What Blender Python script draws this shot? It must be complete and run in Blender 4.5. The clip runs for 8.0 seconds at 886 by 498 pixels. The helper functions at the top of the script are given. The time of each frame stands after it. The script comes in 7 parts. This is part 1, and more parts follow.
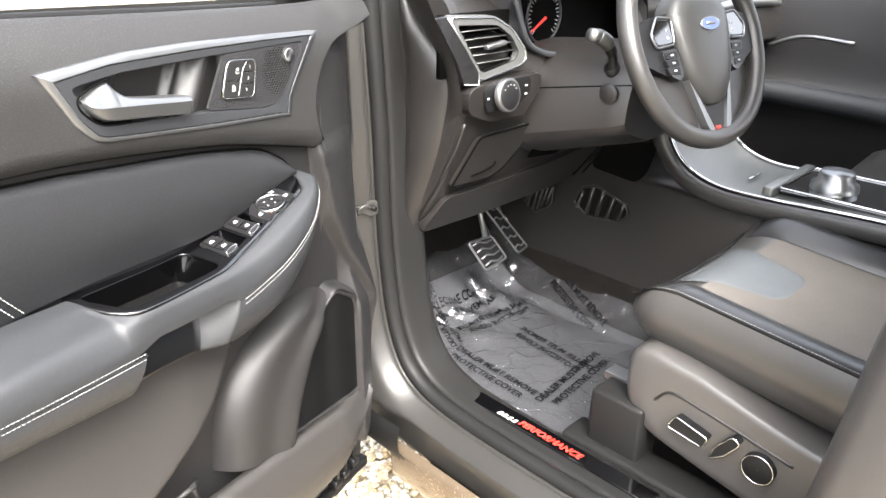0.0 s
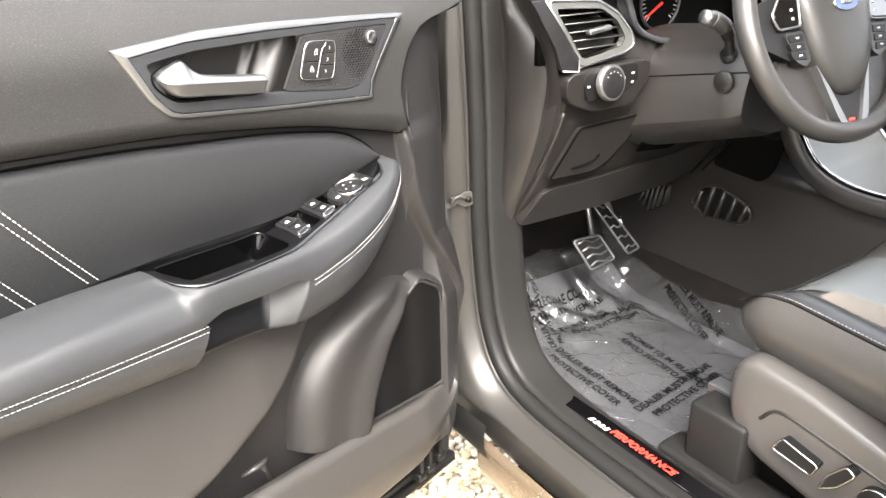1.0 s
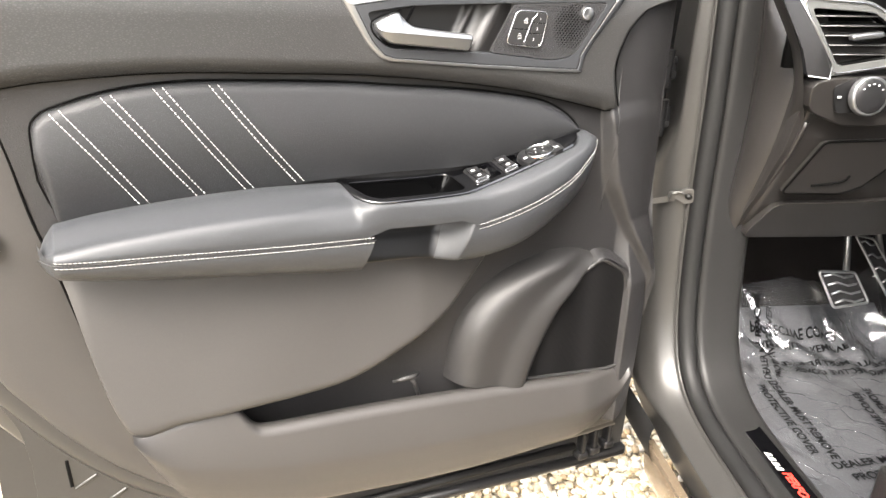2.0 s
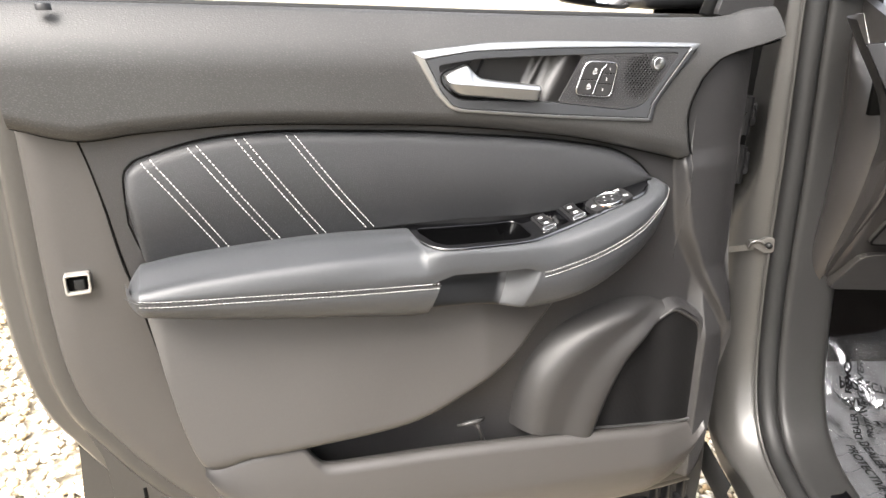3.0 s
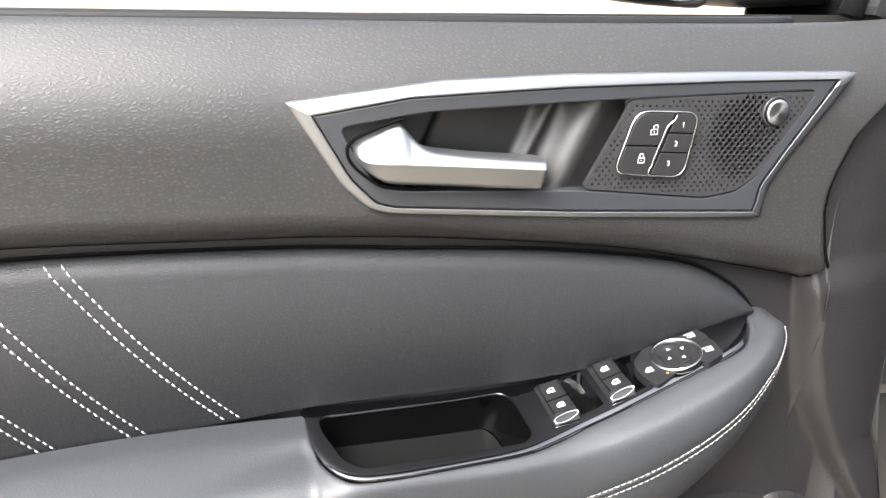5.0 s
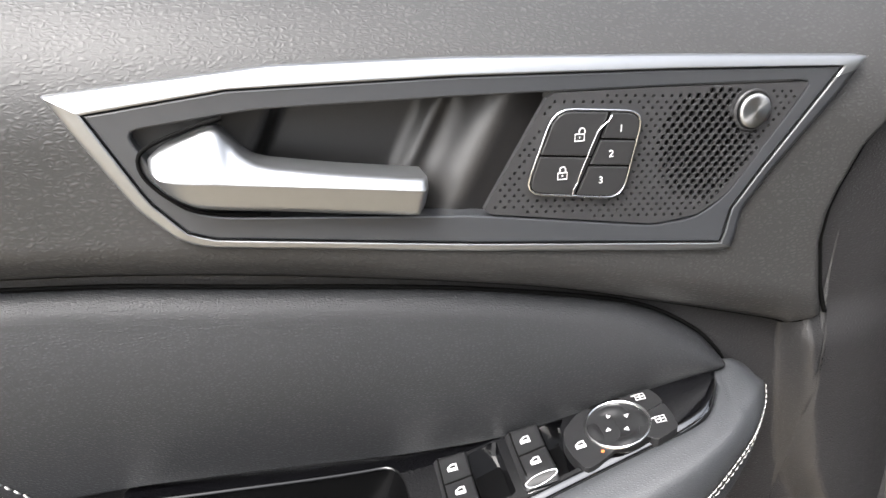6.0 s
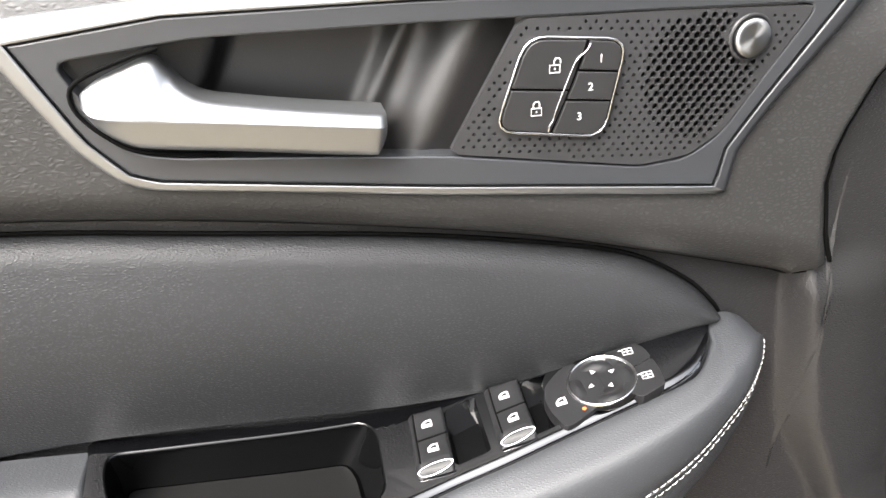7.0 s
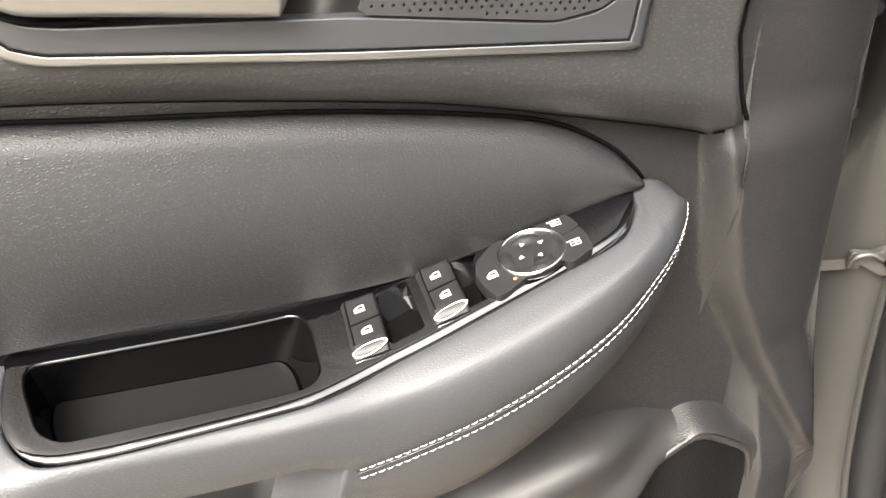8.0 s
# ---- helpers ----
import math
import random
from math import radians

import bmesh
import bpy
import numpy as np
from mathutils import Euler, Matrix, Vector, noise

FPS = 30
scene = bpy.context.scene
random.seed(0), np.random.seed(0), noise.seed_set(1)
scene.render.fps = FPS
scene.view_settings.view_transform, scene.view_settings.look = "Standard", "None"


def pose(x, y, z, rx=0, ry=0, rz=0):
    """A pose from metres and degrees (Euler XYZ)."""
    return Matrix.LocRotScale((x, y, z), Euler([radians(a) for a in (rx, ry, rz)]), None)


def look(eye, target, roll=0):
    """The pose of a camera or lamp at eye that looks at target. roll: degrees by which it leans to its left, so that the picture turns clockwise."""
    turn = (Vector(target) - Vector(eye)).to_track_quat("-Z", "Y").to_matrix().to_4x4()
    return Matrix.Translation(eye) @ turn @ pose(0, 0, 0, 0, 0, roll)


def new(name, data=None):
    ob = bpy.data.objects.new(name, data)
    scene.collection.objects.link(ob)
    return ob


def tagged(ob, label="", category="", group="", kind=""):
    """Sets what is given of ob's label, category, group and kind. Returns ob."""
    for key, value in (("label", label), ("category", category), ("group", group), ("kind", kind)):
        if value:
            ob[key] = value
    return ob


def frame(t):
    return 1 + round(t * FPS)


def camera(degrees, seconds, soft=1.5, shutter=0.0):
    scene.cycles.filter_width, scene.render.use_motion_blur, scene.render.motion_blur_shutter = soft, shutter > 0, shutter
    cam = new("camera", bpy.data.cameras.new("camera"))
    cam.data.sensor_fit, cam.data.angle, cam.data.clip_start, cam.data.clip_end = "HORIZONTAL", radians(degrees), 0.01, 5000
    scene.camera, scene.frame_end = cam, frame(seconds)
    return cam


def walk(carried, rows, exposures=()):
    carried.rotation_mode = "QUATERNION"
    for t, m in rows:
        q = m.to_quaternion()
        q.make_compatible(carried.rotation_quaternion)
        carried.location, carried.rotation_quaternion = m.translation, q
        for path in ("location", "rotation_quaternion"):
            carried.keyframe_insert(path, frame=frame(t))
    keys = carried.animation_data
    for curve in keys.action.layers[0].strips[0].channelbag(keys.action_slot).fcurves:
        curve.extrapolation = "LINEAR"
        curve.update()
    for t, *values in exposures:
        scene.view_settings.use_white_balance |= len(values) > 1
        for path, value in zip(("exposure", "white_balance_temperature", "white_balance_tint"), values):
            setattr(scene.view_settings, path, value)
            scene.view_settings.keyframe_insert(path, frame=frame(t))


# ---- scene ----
# ---- camera and walk
cam = camera(62.43, 8.0)
PATH = [
    (0, (-0.6123, -0.5002, 1.2993), (1.1401, 0.0308, 0.4948), 0.74),
    (0.1, (-0.5972, -0.5200, 1.2946), (1.1262, 0.0943, 0.4869), 0.02),
    (0.2, (-0.5860, -0.5256, 1.2842), (1.1145, 0.1561, 0.4820), -0.80),
    (0.5, (-0.5561, -0.5590, 1.2738), (1.0784, 0.2624, 0.4654), -1.87),
    (1, (-0.5553, -0.5649, 1.2667), (1.0586, 0.3072, 0.4700), -1.41),
    (1.5, (-0.5217, -0.6176, 1.2328), (0.8806, 0.5540, 0.4197), 0.88),
    (2, (-0.4929, -0.7733, 1.2442), (0.5708, 0.7185, 0.4424), 1.29),
    (2.2, (-0.5007, -0.8038, 1.2599), (0.4925, 0.7418, 0.4696), 0.94),
    (3.3, (-0.4352, -0.7738, 1.2655), (0.4353, 0.8849, 0.5651), -0.50),
    (3.5, (-0.3873, -0.7089, 1.2715), (0.4710, 0.9566, 0.5718), -0.71),
    (4, (-0.2756, -0.5279, 1.2669), (0.5796, 1.1517, 0.5979), -0.95),
    (4.2, (-0.2450, -0.4753, 1.2674), (0.6030, 1.2074, 0.5968), -1.00),
    (5.3, (-0.1169, -0.3658, 1.2361), (0.6474, 1.3290, 0.4988), -1.20),
    (5.5, (-0.0877, -0.3436, 1.2362), (0.6684, 1.3481, 0.4834), -1.14),
    (6, (-0.0062, -0.2951, 1.2273), (0.7097, 1.3996, 0.4429), -1.16),
    (6.5, (0.0288, -0.2743, 1.2262), (0.6868, 1.4210, 0.3938), -1.55),
    (7, (0.0316, -0.2847, 1.2102), (0.6603, 1.3896, 0.3149), -2.12),
    (7.5, (0.0336, -0.2941, 1.1884), (0.6800, 1.3296, 0.2160), -2.73),
    (8, (0.0344, -0.2974, 1.1719), (0.7735, 1.2453, 0.1358), -3.73),
]
GAIN = [(0, 3.28, 6450, 10), (0.5, 3.32, 6600, 10), (1.5, 3.38, 6700, 10), (2.2, 3.21, 6700, 10), (3.3, 3.05, 6500, 10), (4.2, 3.01, 6350, 10), (5.5, 2.87, 6300, 10), (6.5, 2.63, 6350, 10), (7.0, 2.96, 6450, 10), (8, 3.3, 6850, 10)]
walk(cam, [(t, look(eye, target, roll)) for t, eye, target, roll in PATH], GAIN)
# ---- world and light
world = bpy.data.worlds.new("sky")
world.use_nodes = True
scene.world = world
wn, wl = world.node_tree.nodes, world.node_tree.links
sky = wn.new("ShaderNodeTexSky")
sky.sky_type = "NISHITA"
sky.sun_disc = False
SUN_UP, SUN_TURN = 52.0, 240.0
sky.sun_elevation, sky.sun_rotation = radians(SUN_UP), radians(SUN_TURN)
sky.dust_density = 8.0
soft_sky = wn.new("ShaderNodeHueSaturation")
soft_sky.inputs["Saturation"].default_value = 0.35
wl.new(sky.outputs["Color"], soft_sky.inputs["Color"])
wl.new(soft_sky.outputs["Color"], wn["Background"].inputs["Color"])
wn["Background"].inputs["Strength"].default_value = 0.15
sun = new("sun", bpy.data.lights.new("sun", "SUN"))
sun.data.energy, sun.data.angle, sun.data.color = 1.4, radians(35), (1.0, 0.95, 0.88)
sun_way = Vector((math.sin(radians(SUN_TURN)) * math.cos(radians(SUN_UP)), math.cos(radians(SUN_TURN)) * math.cos(radians(SUN_UP)), math.sin(radians(SUN_UP))))
sun.matrix_world = look(sun_way * 10, (0, 0, 0))


# ---- materials
def shade(name, base, rough=0.5, metal=0.0, grain=0.0, grain_size=900.0, kind="noise", vary=0.25, blotch=6.0, sheen=0.0, coat=0.0, spec=0.5, rough_vary=0.08, relief=0.0004, pore_shade=0.25):
    """A surface with colour drift and gloss drift at two scales and a fine relief, whose hollows are shaded in the
    colour.
    """
    m = bpy.data.materials.new(name)
    m.use_nodes = True
    n, l = m.node_tree.nodes, m.node_tree.links
    b = n["Principled BSDF"]
    b.inputs["Metallic"].default_value = metal
    b.inputs["Specular IOR Level"].default_value = spec
    b.inputs["Coat Weight"].default_value = coat
    b.inputs["Coat Roughness"].default_value = 0.05
    b.inputs["Sheen Weight"].default_value = sheen
    b.inputs["Sheen Roughness"].default_value = 0.6
    co = n.new("ShaderNodeTexCoord")
    big = n.new("ShaderNodeTexNoise")
    big.inputs["Scale"].default_value, big.inputs["Detail"].default_value = blotch, 6.0
    fine = n.new("ShaderNodeTexNoise")
    fine.inputs["Scale"].default_value, fine.inputs["Detail"].default_value = blotch * 40, 3.0
    for q in (big, fine):
        l.new(co.outputs["Object"], q.inputs["Vector"])
    both = n.new("ShaderNodeMath")
    both.operation = "ADD"
    l.new(big.outputs["Fac"], both.inputs[0])
    l.new(fine.outputs["Fac"], both.inputs[1])
    tone = n.new("ShaderNodeMapRange")
    tone.inputs["From Min"].default_value, tone.inputs["From Max"].default_value = 0.6, 1.4
    tone.inputs["To Min"].default_value, tone.inputs["To Max"].default_value = 1.0 - vary, 1.0 + vary
    l.new(both.outputs[0], tone.inputs["Value"])
    col = n.new("ShaderNodeVectorMath")
    col.operation = "SCALE"
    col.inputs[0].default_value = base
    l.new(tone.outputs[0], col.inputs["Scale"])
    l.new(col.outputs[0], b.inputs["Base Color"])
    ro = n.new("ShaderNodeMapRange")
    ro.inputs["From Min"].default_value, ro.inputs["From Max"].default_value = 0.6, 1.4
    ro.inputs["To Min"].default_value, ro.inputs["To Max"].default_value = max(0.02, rough - rough_vary), min(1.0, rough + rough_vary)
    l.new(both.outputs[0], ro.inputs["Value"])
    l.new(ro.outputs[0], b.inputs["Roughness"])
    if grain:
        if kind == "leather":
            warp = n.new("ShaderNodeTexNoise")
            warp.inputs["Scale"].default_value, warp.inputs["Detail"].default_value = grain_size * 0.5, 1.0
            l.new(co.outputs["Object"], warp.inputs["Vector"])
            mix = n.new("ShaderNodeVectorMath")
            mix.operation = "MULTIPLY_ADD"
            mix.inputs[1].default_value = (1.1 / grain_size,) * 3
            stretch = n.new("ShaderNodeVectorMath")
            stretch.operation = "MULTIPLY"
            stretch.inputs[1].default_value = (0.62, 1.0, 1.15)
            l.new(co.outputs["Object"], stretch.inputs[0])
            l.new(warp.outputs["Color"], mix.inputs[0])
            l.new(stretch.outputs[0], mix.inputs[2])
            tex = n.new("ShaderNodeTexVoronoi")
            tex.feature = "DISTANCE_TO_EDGE"
            tex.inputs["Scale"].default_value = grain_size
            l.new(mix.outputs[0], tex.inputs["Vector"])
            cut = n.new("ShaderNodeMapRange")
            cut.inputs["From Max"].default_value = 0.60
            cut.interpolation_type = "SMOOTHSTEP"
            l.new(tex.outputs["Distance"], cut.inputs["Value"])
            height = cut.outputs[0]
        elif kind == "weave":
            tex = n.new("ShaderNodeTexVoronoi")
            tex.inputs["Scale"].default_value = grain_size
            tex.inputs["Randomness"].default_value = 0.0
            l.new(co.outputs["Object"], tex.inputs["Vector"])
            height = tex.outputs["Distance"]
        else:
            tex = n.new("ShaderNodeTexNoise")
            tex.inputs["Scale"].default_value, tex.inputs["Detail"].default_value = grain_size, 4.0
            l.new(co.outputs["Object"], tex.inputs["Vector"])
            height = tex.outputs["Fac"]
        if kind in ("leather", "weave"):
            # no wear: the base colour darkens by relief height, painting shade into the creases
            worn = n.new("ShaderNodeMapRange")
            worn.inputs["From Max"].default_value = 1.0 if kind == "leather" else 0.6
            worn.inputs["To Min"].default_value, worn.inputs["To Max"].default_value = 1.0 - pore_shade, 1.0 + 0.35 * pore_shade
            l.new(height, worn.inputs["Value"])
            both_tones = n.new("ShaderNodeMath")
            both_tones.operation = "MULTIPLY"
            l.new(tone.outputs[0], both_tones.inputs[0])
            l.new(worn.outputs[0], both_tones.inputs[1])
            l.new(both_tones.outputs[0], col.inputs["Scale"])
        bump = n.new("ShaderNodeBump")
        bump.inputs["Strength"].default_value = min(1.0, grain)
        bump.inputs["Distance"].default_value = relief
        l.new(height, bump.inputs["Height"])
        l.new(bump.outputs[0], b.inputs["Normal"])
    return m


M_UPPER = shade("soft_touch_vinyl", (0.0245, 0.0242, 0.024), 0.50, grain=1.0, grain_size=400, kind="leather", vary=0.08, spec=0.29, relief=0.00022, pore_shade=0.42, rough_vary=0.04)
M_DARK = shade("grained_black_plastic", (0.0135, 0.0130, 0.0135), 0.44, grain=0.8, grain_size=520, kind="leather", vary=0.12, spec=0.38, relief=0.00032)
M_POD = shade("smooth_black_plastic", (0.0130, 0.0125, 0.0125), 0.45, grain=0.3, grain_size=1200, vary=0.08, spec=0.28)
M_TRIM = shade("grey_trim_plastic", (0.0105, 0.0104, 0.0103), 0.42, grain=0.5, grain_size=900, vary=0.12, spec=0.13)
M_INSERT = shade("black_leatherette", (0.0142, 0.0148, 0.0163), 0.54, grain=1.0, grain_size=600, kind="leather", vary=0.08, spec=0.28, relief=0.00022, pore_shade=0.40, rough_vary=0.04)
M_PAD = shade("armrest_leatherette", (0.0225, 0.0239, 0.0263), 0.50, grain=0.9, grain_size=680, kind="leather", vary=0.08, spec=0.36, relief=0.00013, pore_shade=0.22, rough_vary=0.04)
M_LOWER = shade("moulded_grey_plastic", (0.0232, 0.0216, 0.0205), 0.48, grain=0.6, grain_size=620, kind="leather", vary=0.10, spec=0.45, relief=0.00016, pore_shade=0.16)
M_GLOSS = shade("piano_black", (0.0015, 0.0015, 0.0018), 0.06, vary=0.1, rough_vary=0.02, coat=1.0, spec=1.0)
M_BIN = shade("gloss_bin_plastic", (0.0010, 0.0010, 0.0011), 0.08, vary=0.1, rough_vary=0.02, spec=0.35)
M_TIP = shade("dark_chrome", (0.09, 0.09, 0.095), 0.14, metal=0.9, vary=0.05, rough_vary=0.03)
M_GLOSS2 = shade("smooth_cup_plastic", (0.003, 0.003, 0.0033), 0.34, vary=0.1, rough_vary=0.04, spec=0.25)
M_LINER = shade("matt_liner", (0.0030, 0.0030, 0.0030), 0.5, vary=0.12, grain=0.3, grain_size=1500, spec=0.15)
M_SATIN = shade("satin_silver", (0.215, 0.22, 0.226), 0.35, metal=0.9, vary=0.03, rough_vary=0.03)
M_BRUSHED = shade("brushed_metal", (0.22, 0.223, 0.226), 0.40, metal=1.0, vary=0.06, rough_vary=0.05)
M_CHROME = shade("chrome", (0.60, 0.60, 0.60), 0.08, metal=1.0, vary=0.03, rough_vary=0.03)
M_BUTTON = shade("switch_plastic", (0.0070, 0.0070, 0.0075), 0.42, vary=0.1, grain=0.2, grain_size=1500, spec=0.22)
M_DIAL = shade("dial_plastic", (0.007, 0.007, 0.0075), 0.34, vary=0.1, spec=0.25)
M_KEY = shade("key_plastic", (0.013, 0.013, 0.0135), 0.34, vary=0.08, spec=0.45)
M_GRILLE = shade("tweeter_plastic", (0.0145, 0.0145, 0.0155), 0.48, vary=0.08, grain=0.2, grain_size=1800, spec=0.4)
M_BOWL = shade("bowl_plastic", (0.0105, 0.0100, 0.0100), 0.42, vary=0.12, grain=0.4, grain_size=900, kind="leather", spec=0.45, relief=0.0001)
M_AMBER = shade("amber_lens", (0.42, 0.10, 0.02), 0.4, vary=0.05)
M_FRAME = shade("satin_black_frame", (0.020, 0.0212, 0.0235), 0.36, vary=0.05, spec=0.45)
M_THREAD = shade("white_thread", (0.31, 0.305, 0.295), 0.7, vary=0.15, grain=0.6, grain_size=3000)
M_MARK = shade("white_print", (0.36, 0.36, 0.36), 0.5, vary=0.02)
M_MESH = shade("speaker_mesh", (0.0045, 0.0044, 0.0045), 0.6, grain=1.0, grain_size=400, kind="weave", vary=0.1, spec=0.03, relief=0.0008, pore_shade=0.9)
M_PAINT = shade("metallic_grey_paint", (0.026, 0.0252, 0.024), 0.32, metal=0.3, vary=0.08, rough_vary=0.04, coat=0.05, spec=0.35)
M_RUBBER = shade("rubber_seal", (0.008, 0.008, 0.008), 0.5, grain=0.3, grain_size=500, vary=0.25, spec=0.12)
M_WHEEL = shade("wheel_leather", (0.024, 0.0232, 0.0225), 0.38, grain=0.4, grain_size=620, kind="leather", vary=0.10, relief=0.00012, spec=0.55)
M_DASH = shade("dash_plastic", (0.0155, 0.0142, 0.0135), 0.39, grain=0.4, grain_size=800, kind="leather", vary=0.12, relief=0.0002)
M_SHIELD = shade("seat_shield_plastic", (0.052, 0.049, 0.047), 0.38, vary=0.08)
M_COVER = shade("airbag_cover_plastic", (0.030, 0.030, 0.0292), 0.40, grain=0.4, grain_size=700, kind="leather", vary=0.08, relief=0.0002, spec=0.5)
M_BOLSTER = shade("bolster_leather", (0.020, 0.0205, 0.0215), 0.30, grain=0.3, grain_size=480, kind="leather", vary=0.08, relief=0.00012, rough_vary=0.03, spec=0.5)
M_CARPET = shade("black_carpet", (0.008, 0.0068, 0.0062), 0.95, grain=1.0, grain_size=600, vary=0.5, blotch=12, spec=0.1)
M_SEAT = shade("seat_leather", (0.047, 0.045, 0.043), 0.31, grain=0.25, grain_size=480, kind="leather", vary=0.06, relief=0.00010, rough_vary=0.02)
M_SUEDE = shade("seat_suede", (0.075, 0.067, 0.058), 0.9, grain=0.6, grain_size=900, vary=0.2, sheen=0.1, spec=0.2)
M_DECK = shade("satin_grey_deck", (0.125, 0.130, 0.127), 0.36, metal=0.4, vary=0.06)
M_VENT = shade("satin_vent_grey", (0.075, 0.077, 0.076), 0.36, metal=0.35, vary=0.06)
M_STALK = shade("stalk_plastic", (0.040, 0.040, 0.039), 0.38, vary=0.08)
M_RED = shade("red_print", (0.75, 0.03, 0.02), 0.4, vary=0.05)
# near-black in place of shade in gaps and hollows; also joints, dark panels
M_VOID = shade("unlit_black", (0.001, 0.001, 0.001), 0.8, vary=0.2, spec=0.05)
M_DIRT = shade("gravel_bed", (0.19, 0.163, 0.120), 0.9, grain=1.0, grain_size=60, vary=0.9, blotch=2.2, spec=0.2)

bn, bl = M_BRUSHED.node_tree.nodes, M_BRUSHED.node_tree.links
spin = bn.new("ShaderNodeTangent")
spin.direction_type, spin.axis = "RADIAL", "Y"
bl.new(spin.outputs[0], bn["Principled BSDF"].inputs["Tangent"])
bn["Principled BSDF"].inputs["Anisotropic"].default_value = 0.8


# ---- building tools
def smooth_all(bm):
    for f in bm.faces:
        f.smooth = True
    return bm


def part(name, bm, material, parent, label="", smooth=True, at=None):
    me = bpy.data.meshes.new(name)
    if smooth:
        smooth_all(bm)
    bm.to_mesh(me)
    bm.free()
    me.materials.append(material)
    ob = new(name, me)
    ob.parent = parent
    if at is not None:
        ob.matrix_local = at
    if label:
        ob["label"] = label
    return ob


def soften(ob, width, segments=2, angle=35):
    mod = ob.modifiers.new("bevel", "BEVEL")
    mod.width, mod.segments, mod.limit_method, mod.angle_limit = width, segments, "ANGLE", radians(angle)
    mod.harden_normals = False
    return ob


def spline(pts, n, closed=False):
    """n points evenly along a smooth curve through pts (any dimension)."""
    p = np.array(pts, float)
    k = len(p)
    out = []
    for i in range(k if closed else k - 1):
        if closed:
            a, b, c, d = p[(i - 1) % k], p[i], p[(i + 1) % k], p[(i + 2) % k]
        else:
            a, b, c, d = p[max(i - 1, 0)], p[i], p[i + 1], p[min(i + 2, k - 1)]
        la, lb, lc = (max(np.linalg.norm(q) ** 0.5, 1e-5) for q in (b - a, c - b, d - c))
        ma = (c - a) / (la + lb) * lb
        mb = (d - b) / (lb + lc) * lb
        for t in np.linspace(0, 1, 16, endpoint=False):
            t2, t3 = t * t, t * t * t
            out.append((2 * t3 - 3 * t2 + 1) * b + (t3 - 2 * t2 + t) * ma + (-2 * t3 + 3 * t2) * c + (t3 - t2) * mb)
    out.append(p[0] if closed else p[-1])
    out = np.array(out)
    return along(out, n, closed)


def along(pts, n, closed=False):
    p = np.array(pts, float)
    if closed and np.linalg.norm(p[0] - p[-1]) > 1e-9:
        p = np.vstack([p, p[:1]])
    s = np.concatenate([[0], np.cumsum(np.linalg.norm(np.diff(p, axis=0), axis=1))])
    q = np.linspace(0, s[-1], n, endpoint=not closed)
    return np.stack([np.interp(q, s, p[:, k]) for k in range(p.shape[1])], 1)


def grid(points, closed_u=False):
    """A mesh from an array of points [i][j]; faces look along di x dj."""
    bm = bmesh.new()
    v = [[bm.verts.new(p) for p in row] for row in points]
    nu, nv = len(v), len(v[0])
    for i in range(nu if closed_u else nu - 1):
        for j in range(nv - 1):
            a, b = v[i], v[(i + 1) % nu]
            bm.faces.new((a[j], b[j], b[j + 1], a[j + 1]))
    return bm


def inside(p, poly):
    x, y = p
    hit, n = False, len(poly)
    for i in range(n):
        (ax, ay), (bx, by) = poly[i], poly[(i + 1) % n]
        if (ay > y) != (by > y) and x < (bx - ax) * (y - ay) / (by - ay) + ax:
            hit = not hit
    return hit


def cut_hole(bm, poly):
    gone = [f for f in bm.faces if inside((f.calc_center_median().x, f.calc_center_median().z), poly)]
    bmesh.ops.delete(bm, geom=gone, context="FACES")
    return bm


def plate(outline, holes, place, thick, hole_depth=None):
    """A sheet with an outline and holes drawn in 2D; place(a, b, d) puts a point into space at depth d behind the front."""
    bm = bmesh.new()
    loops, edges = [], []
    for loop in [outline, *holes]:
        v = [bm.verts.new((p[0], p[1], 0)) for p in loop]
        edges += [bm.edges.new((v[i], v[(i + 1) % len(v)])) for i in range(len(v))]
        loops.append(v)
    bmesh.ops.triangle_fill(bm, use_beauty=True, use_dissolve=False, edges=edges)
    bm.normal_update()
    for f in bm.faces:
        if f.normal.z < 0:
            f.normal_flip()
    flat = [[(v.co.x, v.co.y) for v in loop] for loop in loops]
    for v in bm.verts:
        v.co = place(v.co.x, v.co.y, 0.0)
    for k, loop in enumerate(loops):
        d = thick if k == 0 or hole_depth is None else hole_depth
        deep = [bm.verts.new(place(a, b, d)) for a, b in flat[k]]
        area = sum(flat[k][i][0] * flat[k][(i + 1) % len(loop)][1] - flat[k][(i + 1) % len(loop)][0] * flat[k][i][1] for i in range(len(loop)))
        for i in range(len(loop)):
            j = (i + 1) % len(loop)
            q = (loop[i], loop[j], deep[j], deep[i])
            if (area < 0) == (k == 0):
                bm.faces.new(q)
            else:
                bm.faces.new(q[::-1])
    return bm


def circle(a, b, r, n=10, squash=1.0):
    return [(a + r * math.cos(2 * math.pi * i / n), b + r * squash * math.sin(2 * math.pi * i / n)) for i in range(n)]


